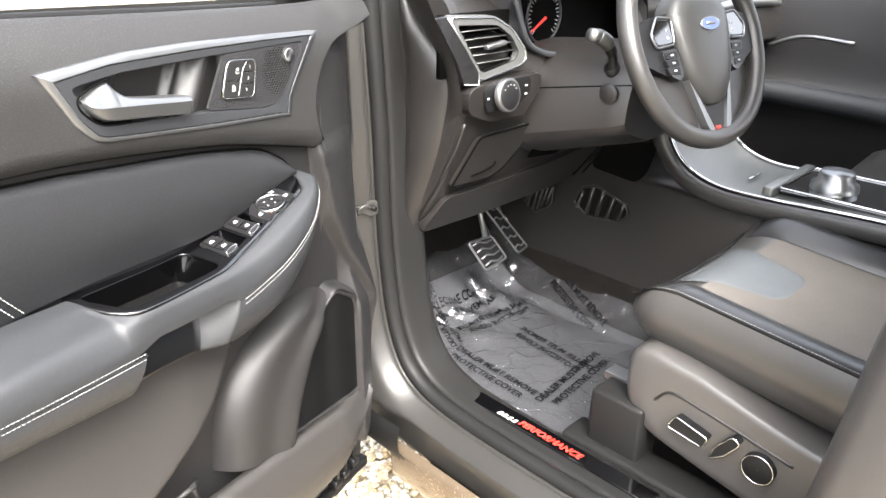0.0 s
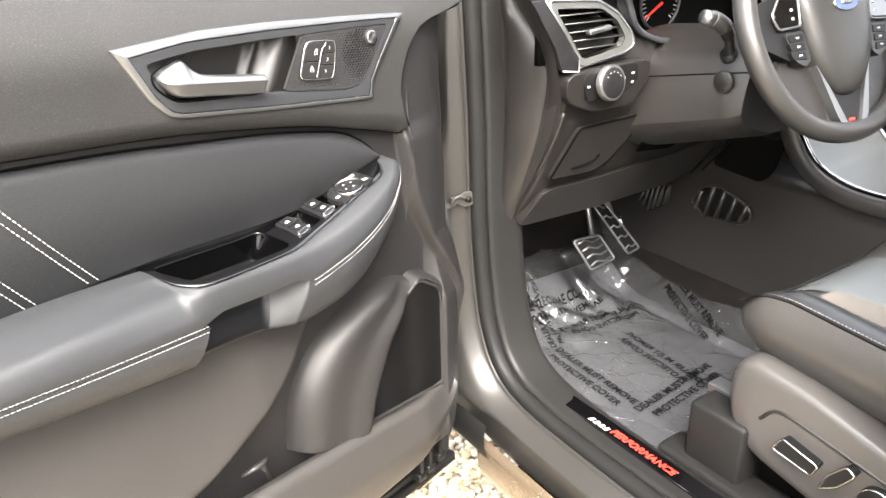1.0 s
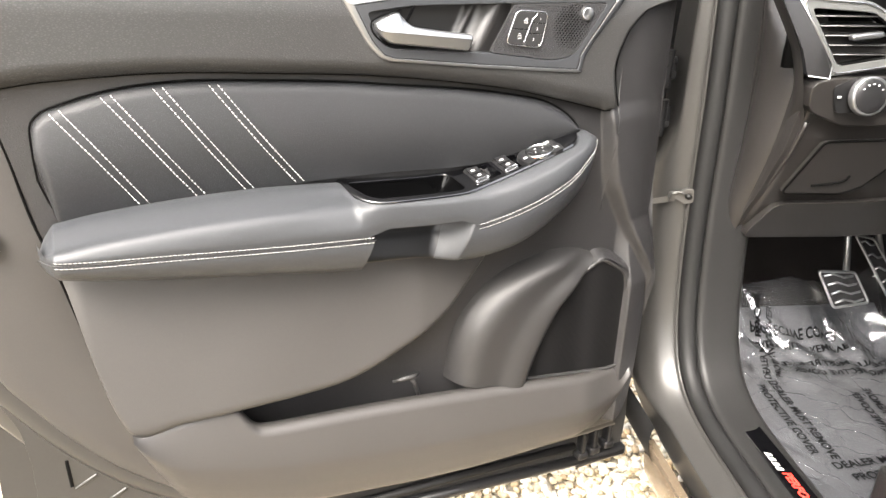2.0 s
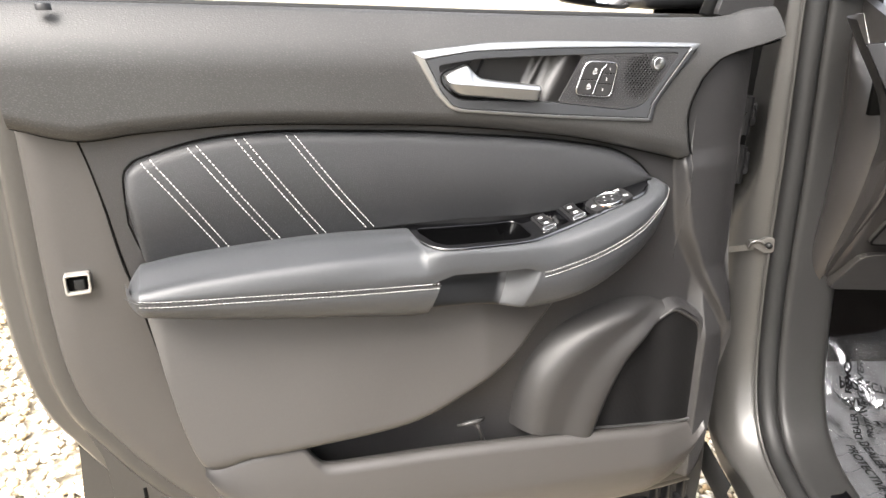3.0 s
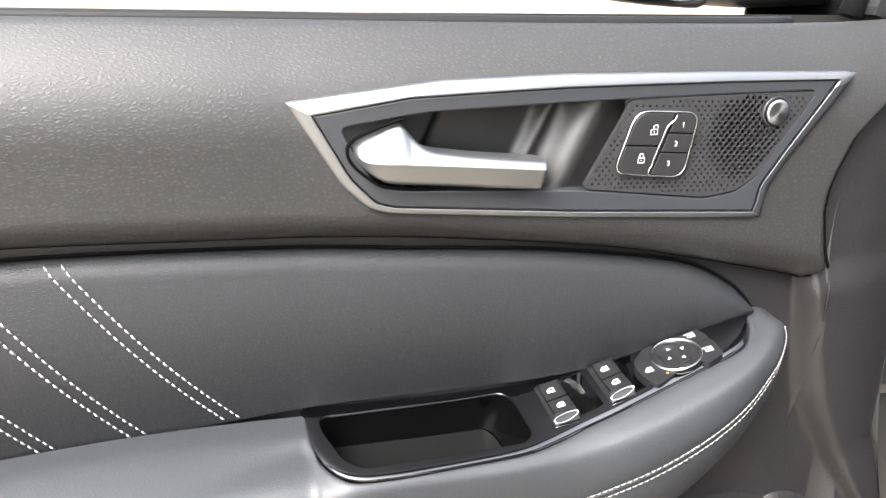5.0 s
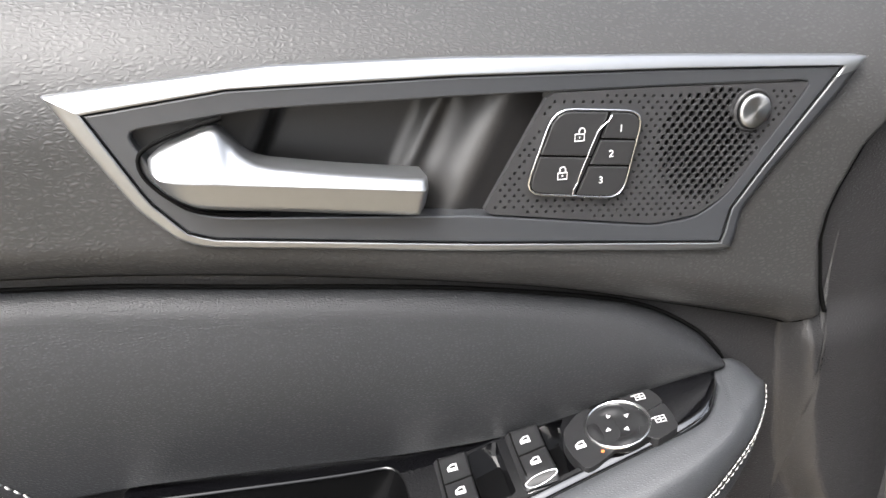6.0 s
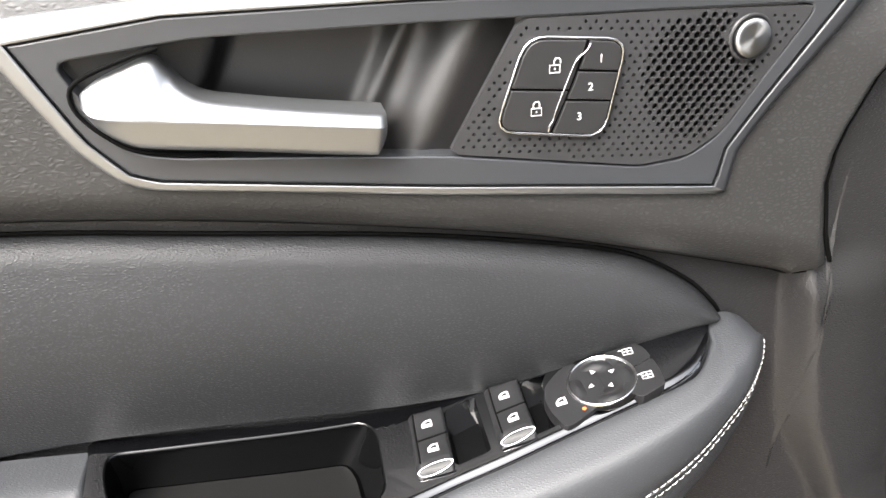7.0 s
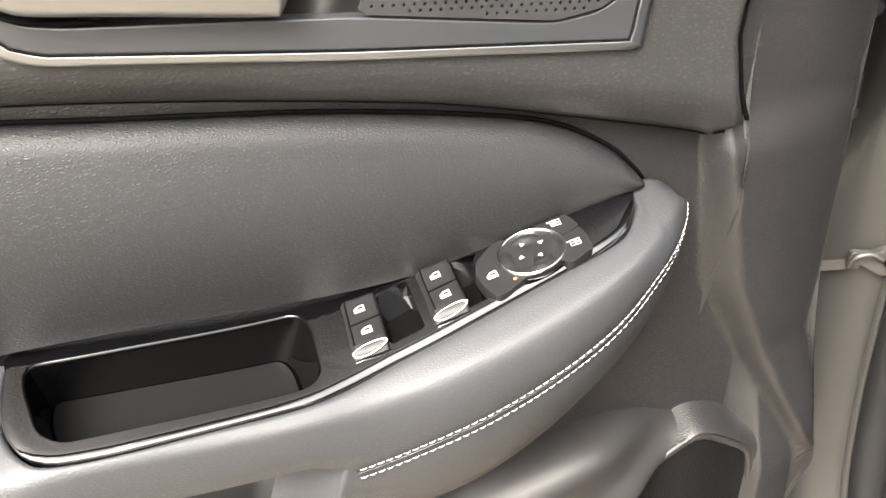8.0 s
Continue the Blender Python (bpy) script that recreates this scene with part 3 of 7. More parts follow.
BIN_FLOOR = [(-0.0385, 0.00), (0.0945, -0.015), (0.1000, 0.187), (0.1035, 0.80), (0.0980, 0.90), (-0.0140, 0.96), (-0.0262, 0.85), (-0.0375, 0.319)]


def loop_of(pts, n=96, r=0.006):
    q = rounded(metric(pts), r, 5)
    return turn_left([tuple(p) for p in along([*q, q[0]], n)[:-1]])


bin_line, floor_line = loop_of(BIN), loop_of(BIN_FLOOR)
WELLS = [[(0.1565, 0.10), (0.1775, 0.02), (0.1765, 0.75), (0.1550, 0.80)], [(0.2040, 0.06), (0.2250, -0.015), (0.2180, 0.155), (0.2160, 0.50), (0.2185, 0.70), (0.2025, 0.74)]]
well_lines = [loop_of(w, 40, 0.002) for w in WELLS]
flat_line = inset(edge_line, 0.0060)
switch_plate = part("switch_plate", plate(flat_line, [inset(bin_line, -0.0016)] + well_lines, lambda a, b, d: on_plate(a, b, d - 0.0022), 0.0005, 0.012), M_GLOSS, armrest, "glossy black window switch panel", smooth=False)
roll = []
for a, b in zip([*edge_line, edge_line[0]], [*flat_line, flat_line[0]]):
    row = []
    for k in np.linspace(0, 1, 9):
        q = 1 - k
        turn = 0.0016 + 0.0042 * max(0.0, min(1.0, (a[0] - 0.09) / 0.05))
        row.append(on_plate(a[0] + (b[0] - a[0]) * k, a[1] + (b[1] - a[1]) * k, -0.0022 + turn * (1 - math.sqrt(max(0.0, 1 - q * q)))))
    roll.append([row[0] + Vector((0, 0.002, -0.006))] + row)
part("plate_edge", grid(roll), M_GLOSS, switch_plate, "rolled gloss edge")
wide = inset(bin_line, -0.0016)
rows = []
for k in range(len(bin_line) + 1):
    i = k % len(bin_line)
    o, t, f = wide[i], bin_line[i], floor_line[i]
    row = [on_plate(o[0] + (t[0] - o[0]) * math.sin(q), o[1] + (t[1] - o[1]) * math.sin(q), -0.0022 + 0.0022 * (1 - math.cos(q))) for q in np.linspace(0, math.pi / 2, 5)]
    row += [on_plate(t[0] + (f[0] - t[0]) * q, t[1] + (f[1] - t[1]) * q, 0.034 * q) for q in (0.1, 0.3, 0.6, 0.9, 1.0)]
    rows.append(row)
coin_bin = part("coin_bin", grid(rows), M_BIN, armrest, "glossy black storage bin")
liner = part("bin_liner", plate(inset(floor_line, 0.0004), [], lambda a, b, d: on_plate(a, b, 0.0315 + d), 0.003), M_LINER, coin_bin, "matt grey-black bin liner", smooth=False)
soften(liner, 0.0009, 2)
for line in well_lines:
    bm = bmesh.new()
    bm.faces.new([bm.verts.new(on_plate(a, b, 0.0095)) for a, b in line])
    part("switch_well", bm, M_BIN, switch_plate)


def plate_frame(s, w, h):
    """Axes on the plate: x along the door, y towards the window, z out of the plate."""
    p = plate_at(s, w, -h)
    x = (plate_at(s + 0.002, w, -h) - p).normalized()
    y = (plate_at(s, w - 0.02, -h) - p).normalized()
    z = x.cross(y).normalized()
    y = z.cross(x)
    return Matrix(((x.x, y.x, z.x, p.x), (x.y, y.y, z.y, p.y), (x.z, y.z, z.z, p.z), (0, 0, 0, 1)))


def window_icon(parent, s, w, h, size=1.0, turn=0.0):
    icon = plate([(-0.0032 * size, -0.0028 * size), (0.0032 * size, -0.0028 * size), (0.0032 * size, 0.0028 * size), (-0.0004 * size, 0.0028 * size), (-0.0032 * size, 0.0004 * size)], [[(-0.0022 * size, -0.0004 * size), (-0.0022 * size, 0.0002 * size), (0.0002 * size, 0.0019 * size), (0.0022 * size, 0.0019 * size), (0.0022 * size, -0.0004 * size)]], lambda a, b, d: (a, b, -d), 0.0003)
    return part("switch_icon", icon, M_MARK, parent, "white window symbol", smooth=False, at=plate_frame(s, w, h) @ pose(0, 0, 0, 0, 0, turn))


def key_profile(w, w0, w1, lift):
    """Height of a rocker along its run: a dished pair of keys that falls to its tip."""
    t = (w - w0) / (w1 - w0)
    rise = min(1.0, max(0.0, t) / 0.06) ** 0.5
    h = lift * rise * (1.0 - 0.20 * math.sin(math.pi * min(1.0, t / 0.80)))
    if t > 0.80:
        h *= math.sqrt(max(0.0, 1 - ((t - 0.80) / 0.215) ** 2))
    return h


for s_mid, w0, w1 in ((0.1450, 0.055, 0.85), (0.1935, 0.00, 0.78)):
    half, lift = 0.0098, 0.0072
    rows = []
    for w in np.linspace(w0, w1, 40):
        h = key_profile(w, w0, w1, lift)
        row = []
        for q, drop in ((-1.30, 1.0), (-1.18, 0.75), (-1.04, 0.25), (-0.95, 0.06), (-0.8, 0), (-0.4, 0.0), (0, 0.02), (0.4, 0), (0.85, 0), (0.97, 0.06), (1.0, 0.25), (1.0, 1.0)):
            row.append(plate_at(s_mid + half * q - 0.0030 * (w - 0.45), w, -(h * (1 - drop)) + 0.0035 * (drop == 1.0) * (q > 0)))
        rows.append(row)
    sw = part("window_switch", grid(rows), M_BUTTON, switch_plate, "black rocker window switch")
    for wg, q0, q1 in (((w0 + w1) / 2 - 0.03, -0.85, 1.0),):
        path = [plate_at(s_mid + half * q - 0.0030 * (wg - 0.45), wg + 0.03 * (1 - q) * 0.5, -key_profile(wg, w0, w1, lift) + 0.0001) for q in np.linspace(q0, q1, 8)]
        part("key_gap", tube(path, 0.00075, 6), M_VOID, sw)
    left_line = [plate_at(s_mid - half * 0.88 - 0.0030 * (w - 0.45), w, -key_profile(w, w0, w1, lift) + 0.0002) for w in np.linspace(w0 + 0.03, w1 - 0.12, 20)]
    part("key_gap", tube(left_line, 0.0006, 6), M_VOID, sw)
    flank = []
    for w in np.linspace(w0 + 0.10, w1 - 0.15, 22):
        h = key_profile(w, w0, w1, lift)
        b = s_mid + half * 1.0 - 0.0030 * (w - 0.45)
        flank.append([plate_at(b + 0.0002, w, -h * 0.80), plate_at(b + 0.0013, w, -h * 0.66), plate_at(b + 0.0016, w, -h * 0.30), plate_at(b + 0.0010, w, 0.002)])
    part("key_edge", grid(flank), M_CHROME, sw, "bright key edge")
    for w in (w0 + 0.26 * (w1 - w0), w0 + 0.66 * (w1 - w0)):
        window_icon(sw, s_mid - 0.0005, w, key_profile(w, w0, w1, lift) + 0.0004)
    def nose(r, a):
        """A place on the rounded tip of the key: an ellipse r across, at the angle a."""
        w = w1 - 0.046 - 0.016 * r * math.cos(a) + 0.040 * r * math.sin(a)
        return plate_at(s_mid - 0.0005 + half * 1.02 * r * math.cos(a) - 0.0030 * (w - 0.45), w, -max(0.0012, key_profile(min(w, w1 - 0.004), w0, w1, lift)) - 0.0007)
    turns = np.linspace(0, 2 * math.pi, 33)
    part("switch_tip", grid([[nose(r, a) for r in (1.0, 0.7, 0.4, 0.02)] for a in turns]), M_DIAL, sw, "dark polished switch tip")
    part("tip_rim", tube([nose(1.0, a) for a in turns[:-1]], 0.00055, 6, closed=True), M_CHROME, sw, "bright rim of the switch tip")

# mirror switch
RING_S, RING_W, UP = 0.2492, 0.405, 0.0055


def ring_at(r, a, h):
    return plate_at(RING_S + r * math.cos(a) * 0.968, RING_W - r * math.sin(a) / DEEP, -h)


LEFT_KEY = [(0.2387, 0.055), (0.2300, 0.09), (0.2180, 0.24), (0.2145, 0.42), (0.2150, 0.58), (0.2185, 0.80), (0.2250, 0.79), (0.2325, 0.745), (0.2415, 0.68), (0.2492, 0.50), (0.2492, 0.25)]
RIGHT_KEYS = [[(0.2570, 0.10), (0.2600, 0.075), (0.2790, 0.085), (0.2815, 0.20), (0.2820, 0.335), (0.2665, 0.385), (0.2600, 0.30)], [(0.2660, 0.397), (0.2820, 0.345), (0.2818, 0.52), (0.2800, 0.70), (0.2650, 0.765), (0.2615, 0.71), (0.2570, 0.60)]]
mirror_switch = part("mirror_switch", plate(loop_of(LEFT_KEY, 70, 0.003), [], lambda a, b, d: on_plate(a, b, d - 0.0052), 0.007), M_BUTTON, switch_plate, "mirror adjuster keys", smooth=False)
soften(mirror_switch, 0.0010)
for q in RIGHT_KEYS:
    soften(part("mirror_key", plate(loop_of(q, 50, 0.002), [], lambda a, b, d: on_plate(a, b, d - 0.0052), 0.007), M_BUTTON, mirror_switch, smooth=False), 0.0008)
collar = grid([[ring_at(r, a, h) for r, h in ((0.0210, 0.000), (0.0210, UP - 0.001), (0.0207, UP + 0.0008), (0.0202, UP + 0.0012), (0.0195, UP + 0.0010), (0.0190, UP), (0.0189, UP - 0.0010))] for a in np.linspace(0, 2 * math.pi, 65)])
part("ring", collar, M_CHROME, mirror_switch, "chrome ring")
part("ring_groove", grid([[ring_at(r, a, UP - 0.0004) for r in (0.0240, 0.0208)] for a in np.linspace(0, 2 * math.pi, 49)]), M_VOID, mirror_switch)
dial = grid([[ring_at(r, a, UP - 0.0010 + 0.0022 * math.exp(-((r - 0.0150) / 0.004) ** 2) * (0.6 + 0.4 * math.cos(4 * a)) - 0.0006 * (r < 0.011)) for r in (0.0189, 0.0174, 0.016, 0.0145, 0.013, 0.0115, 0.0095, 0.006, 0.0001)] for a in np.linspace(0, 2 * math.pi, 49)])
part("dial", dial, M_DIAL, mirror_switch, "round mirror dial")
for k in range(4):
    t = k * math.pi / 2
    m = plate_frame(RING_S, RING_W, UP + 0.0012) @ pose(0, 0, 0, 0, 0, 22)
    bm = bmesh.new()
    c = Vector((0.0082 * math.cos(t), 0.0082 * math.sin(t), 0))
    bm.faces.new([bm.verts.new(c + Vector((0.0021 * math.cos(t + j), 0.0021 * math.sin(t + j), 0))) for j in (0, 2.2, 4.08)])
    part("arrow", bm, M_MARK, mirror_switch, "white arrow", smooth=False, at=m)
window_icon(mirror_switch, 0.2225, 0.495, 0.0056, 1.0)
for s_, w_ in ((0.2715, 0.165), (0.2735, 0.535)):
    lines = [tube([(-0.003, -0.0025, 0), (0.003, -0.0025, 0), (0.003, 0.0025, 0), (-0.003, 0.0025, 0)], 0.0003, 5, closed=True), tube([(-0.003, 0, 0), (0.003, 0, 0)], 0.0003, 5), tube([(0, -0.0025, 0), (0, 0.0025, 0)], 0.0003, 5), tube([(-0.0052, 0.0020, 0), (-0.003, 0.0020, 0)], 0.0003, 5)]
    part("switch_icon", join(lines), M_MARK, mirror_switch, "white mirror symbol", smooth=False, at=plate_frame(s_, w_, 0.0054) @ pose(0, 0, 0, 0, 0, -8))
part("indicator", plate(circle(0, 0, 0.0011, 12), [], lambda a, b, d: (a, b, -d), 0.0003), M_AMBER, mirror_switch, "small amber dot", smooth=False, at=plate_frame(0.2325, 0.665, 0.0056))

# handle bezel
bez = [tuple(p) for p in bez_line[:-1]]


def bez_at(a, b, d):
    return (a, front(a) - 0.004 + d, b)


bez_in = [(-0.029, 1.154), (0.038, 1.1625), (0.148, 1.1635), (0.27, 1.1615), (0.367, 1.1585), (0.327, 1.103), (0.311, 1.079), (0.308, 1.0585), (0.16, 1.0715), (0.022, 1.0865), (0.010, 1.091), (-0.006, 1.109)]
bez_in = [tuple(p) for p in along([*bez_in, bez_in[0]], 120)[:-1]]
ring_rows = []
for p, q in zip([*bez, bez[0]], [*bez_in, bez_in[0]]):
    row = [(p[0], front(p[0]) + 0.006, p[1])]
    flat = max(0.0, min(1.0, (1.158 - p[1]) / 0.012))
    for k, y, yf_ in ((0.0, 0.0005, 0.0005), (0.10, -0.0008, -0.0026), (0.45, -0.0021, -0.0031), (0.85, -0.0034, -0.0036), (0.97, -0.0036, -0.0037), (1.0, -0.0028, -0.0028)):
        y = y + (yf_ - y) * flat
        a, b = p[0] + (q[0] - p[0]) * k, p[1] + (q[1] - p[1]) * k
        row.append((a, front(a) + y, b))
    row.append((q[0], front(q[0]) + 0.002, q[1]))
    ring_rows.append(row)
def on_slant(p):
    """True for the slanted front end of the bezel, which is black."""
    return p[0] > 0.3165 and p[1] < 1.1612 and p[0] < 0.381


breaks = [i for i in range(len(bez)) if on_slant(bez[i])]
bezel = part("handle_bezel", join([grid(ring_rows[breaks[-1] + 1:]), grid(ring_rows[:breaks[0] + 1])]), M_SATIN, door, "satin silver handle bezel")
part("bezel_end", grid(ring_rows[breaks[0]:breaks[-1] + 2]), M_FRAME, bezel, "black slanted end of the bezel")
OPEN = [(-0.012, 1.145), (0.05, 1.152), (0.15, 1.153), (0.27, 1.1525), (0.350, 1.1515), (0.327, 1.118), (0.307, 1.088), (0.290, 1.076), (0.264, 1.073), (0.161, 1.088), (0.03, 1.098), (0.012, 1.102)]
open_line = rounded(OPEN, 0.008, 4)
frame_line = inset(bez_in, 0.0008)
bez_frame = part("bezel_frame", plate(frame_line, [open_line], lambda a, b, d: bez_at(a, b, d + 0.0016), 0.006, 0.012), M_FRAME, bezel, "satin black inner frame", smooth=False)
soften(bez_frame, 0.001, 2)
part("bezel_gap", tube([(a, front(a) - 0.0024, b) for a, b in bez_in], 0.0005, 6, closed=True), M_VOID, bezel)
# bowl behind the lever
def bowl_depth(s, z):
    """Deep behind the grip, with a rounded post before the tweeter plate."""
    lean = (z - 1.120) * 0.50
    q = s - lean
    return float(np.interp(q, [-0.02, 0.02, 0.044, 0.050, 0.124, 0.130, 0.1335, 0.137, 0.142, 0.148, 0.156, 0.162, 0.168, 0.178, 0.20], [0.006, 0.012, 0.016, 0.030, 0.031, 0.026, 0.0222, 0.0240, 0.0245, 0.021, 0.012, 0.0082, 0.0075, 0.010, 0.013]))


bowl_rows = []
for s in np.linspace(-0.016, 0.200, 110):
    bowl_rows.append([(s, front(s) + sum(bowl_depth(s + o, z) for o in (-0.0015, 0, 0.0015)) / 3, z) for z in np.linspace(1.084, 1.158, 18)])
bowl = part("handle_bowl", grid(bowl_rows), M_BOWL, bezel, "dark recess behind the door handle")
# the lever
LEV_TOP = curve([(-0.003, 1.131), (0.003, 1.1355), (0.015, 1.1405), (0.026, 1.1445), (0.031, 1.1440), (0.036, 1.138), (0.042, 1.131), (0.050, 1.1265), (0.065, 1.1235), (0.09, 1.1195), (0.1325, 1.1140)])
LEV_LOW = curve([(-0.003, 1.127), (0.000, 1.121), (0.006, 1.114), (0.013, 1.1085), (0.022, 1.1050), (0.06, 1.1005), (0.124, 1.0930), (0.128, 1.0945), (0.1325, 1.103)])
CREST = curve([(-0.003, 1.128), (0.006, 1.1225), (0.03, 1.1195), (0.056, 1.1170), (0.1325, 1.1085)])
lev_rows = []
for s in np.concatenate([np.linspace(-0.003, 0.04, 28), np.linspace(0.043, 0.123, 26), np.linspace(0.125, 0.1325, 8)]):
    b, t, c = LEV_LOW(s), LEV_TOP(s), CREST(s)
    c = min(max(c, b + 0.001), t - 0.001)
    e = min(1.0, max(0.0, (s + 0.003) / 0.008), max(0.0, (0.1335 - s) / 0.005))
    ball = 0.35 + 0.65 * math.sqrt(max(0.0, 1 - (1 - e) ** 2))
    row = [(s, front(s) + 0.014, b + 0.002)]
    for v in (0, 0.03, 0.10, 0.3, 0.6, 0.88, 0.96):
        row.append((s, front(s) + 0.004 - ball * (0.0150 + 0.0055 * v - 0.006 * (1 - min(1, v / 0.10)) ** 2), b + (c - b) * v))
    for v in (0.0, 0.05, 0.15, 0.4, 0.7, 0.9, 0.97, 1.0):
        row.append((s, front(s) + 0.004 - ball * (0.0207 - min(0.0125, (t - c) * 0.62) * v - 0.004 * max(0, (v - 0.85) / 0.15) ** 2), c + (t - c) * v))
    row.append((s, front(s) + 0.014, t - 0.001))
    lev_rows.append(row)
handle = part("door_handle", grid(lev_rows), M_SATIN, bezel, "satin silver inner door handle")
part("handle_gap", tube([(s, front(s) - 0.0035, z) for s, z in spline([(0.052, 1.0985), (0.02, 1.1020), (0.008, 1.1075), (-0.006, 1.1225), (-0.005, 1.1350), (0.020, 1.1455), (0.034, 1.149)], 40)], 0.0011, 6), M_VOID, bezel)

# tweeter plate with drilled holes
GRILLE = [(0.1985, 1.152), (0.26, 1.1520), (0.348, 1.1505), (0.327, 1.119), (0.307, 1.0895), (0.290, 1.078), (0.264, 1.0745), (0.163, 1.089)]
gr_line = [tuple(p) for p in along([*rounded(GRILLE, 0.003, 4), rounded(GRILLE, 0.003, 4)[0]], 80)[:-1]]
lock_out = rounded([(0.201, 1.1445), (0.2505, 1.1405), (0.2415, 1.0925), (0.1855, 1.0995)], 0.010, 5)
holes = []
pitch, step = 0.0052, 0.0032
for j in range(34):
    for i in range(48):
        a, b = 0.160 + pitch * (i + 0.5 * (j % 2)), 1.0735 + step * j - 0.06 * (pitch * i)
        if not inside((a, b), inset(gr_line, 0.0024)) or inside((a, b), inset(lock_out, -0.0022)) or math.hypot(a - 0.315, b - 1.137) < 0.0124:
            continue
        big = max(0.0, 1 - math.hypot((a - 0.291) / 0.031, (b - 1.120) / 0.036) ** 4)
        holes.append(circle(a, b, 0.00085 + 0.00115 * big ** 0.6, 9))
grille = part("tweeter_grille", plate(gr_line, holes, lambda a, b, d: bez_at(a, b, d + 0.001), 0.004, 0.0022), M_GRILLE, bezel, "black perforated tweeter plate", smooth=False)
bm = bmesh.new()
bm.faces.new([bm.verts.new(bez_at(a, b, 0.0034)) for a, b in inset(gr_line, 0.001)])
part("grille_backing", bm, M_VOID, bezel)
lock = part("lock_panel", plate(lock_out, [], lambda a, b, d: bez_at(a, b, d - 0.0012), 0.006), M_VOID, bezel, "lock and memory key panel", smooth=False)
soften(lock, 0.0008)
part("chrome_rim", tube([bez_at(a, b, -0.0014) for a, b in lock_out], 0.0008, 8, closed=True), M_CHROME, lock, "thin chrome rim")
LOCK_KEYS = [([(0.2005, 1.1460), (0.2308, 1.1430), (0.2224, 1.1180), (0.1930, 1.1205)], "unlock_key"), ([(0.1930, 1.1197), (0.2221, 1.1171), (0.2126, 1.0940), (0.1840, 1.0970)], "lock_key"), ([(0.2325, 1.1430), (0.2530, 1.1410), (0.2495, 1.1255), (0.2270, 1.1275)], "memory_key"), ([(0.2266, 1.1267), (0.2495, 1.1247), (0.2460, 1.1112), (0.2215, 1.1134)], "memory_key"), ([(0.2211, 1.1126), (0.2460, 1.1104), (0.2430, 1.0900), (0.2132, 1.0930)], "memory_key")]


def clip(poly, hull):
    """The part of an outline that lies within a convex one."""
    hull = turn_left(hull)
    out = [Vector(p) for p in poly]
    for a, b in zip(hull, hull[1:] + hull[:1]):
        a, b = Vector(a), Vector(b)
        n = Vector((-(b - a).y, (b - a).x))
        src, out = out, []
        for p, q in zip(src, src[1:] + src[:1]):
            dp, dq = (p - a).dot(n), (q - a).dot(n)
            if dp >= 0:
                out.append(p)
            if (dp >= 0) != (dq >= 0):
                out.append(p + (q - p) * (dp / (dp - dq)))
    return [tuple(p) for i, p in enumerate(out) if (p - out[i - 1]).length > 0.0004]


for q, nm in LOCK_KEYS:
    key = part(nm, plate(inset(clip(q, inset(lock_out, 0.0009)), 0.00025), [], lambda a, b, d: bez_at(a, b, d - 0.0026), 0.004), M_KEY, lock, smooth=False)
    soften(key, 0.0005)
part("divider", tube([bez_at(a, b, -0.0030) for a, b in spline([(0.2318, 1.1398), (0.2300, 1.1365), (0.2262, 1.1335), (0.2240, 1.1300), (0.2155, 1.1070), (0.2150, 1.1040), (0.2128, 1.1005), (0.2124, 1.0975)], 30)], 0.0005, 6), M_CHROME, lock, "thin chrome divider")
for text, a, b in (("1", 0.2375, 1.1322), ("2", 0.2330, 1.1187), ("3", 0.2280, 1.1043)):
    lettering(text, 0.0055, M_MARK, lock, Matrix.Translation(bez_at(a, b, -0.0028)) @ pose(0, 0, 0, 90, 0, -3), "numeral")
for a, b, lift in ((0.2145, 1.1300, 0.0012), (0.2060, 1.1095, 0.0)):
    frame_ = tube([(-0.0026, 0, -0.0030), (0.0026, 0, -0.0030), (0.0026, 0, 0.0006), (-0.0026, 0, 0.0006)], 0.00035, 5, closed=True)
    body = join([frame_, tube([(0, 0, -0.0016), (0, 0, -0.0007)], 0.00035, 5)])
    shackle = tube([(-0.0016 + lift, 0, 0.0006), (-0.0016 + lift, 0, 0.0028), (-0.0008 + lift, 0, 0.0038), (0.0008 + lift, 0, 0.0038), (0.0016 + lift, 0, 0.0028), (0.0016 + lift, 0, 0.0014 if lift else 0.0006)], 0.00035, 5)
    part("padlock_symbol", join([body, shackle]), M_MARK, lock, "white padlock symbol", smooth=False, at=Matrix.Translation(bez_at(a, b, -0.0030)))
knob = part("speaker_badge", grid([[(r * math.cos(a), -h, r * math.sin(a)) for r, h in ((0.0096, -0.004), (0.0096, 0.0012), (0.0090, 0.0022), (0.0070, 0.0024), (0.0001, 0.0024))] for a in np.linspace(0, 2 * math.pi, 49)]), M_BRUSHED, bezel, "round brushed metal speaker badge", at=Matrix.Translation(bez_at(0.315, 1.137, -0.0005)))

part("badge_socket", grid([[(r * math.cos(a), -h, r * math.sin(a)) for r, h in ((0.0118, -0.0004), (0.0114, 0.0006), (0.0104, 0.0004), (0.0098, -0.003))] for a in np.linspace(0, 2 * math.pi, 41)]), M_GRILLE, bezel, at=Matrix.Translation(bez_at(0.315, 1.137, 0.0)))

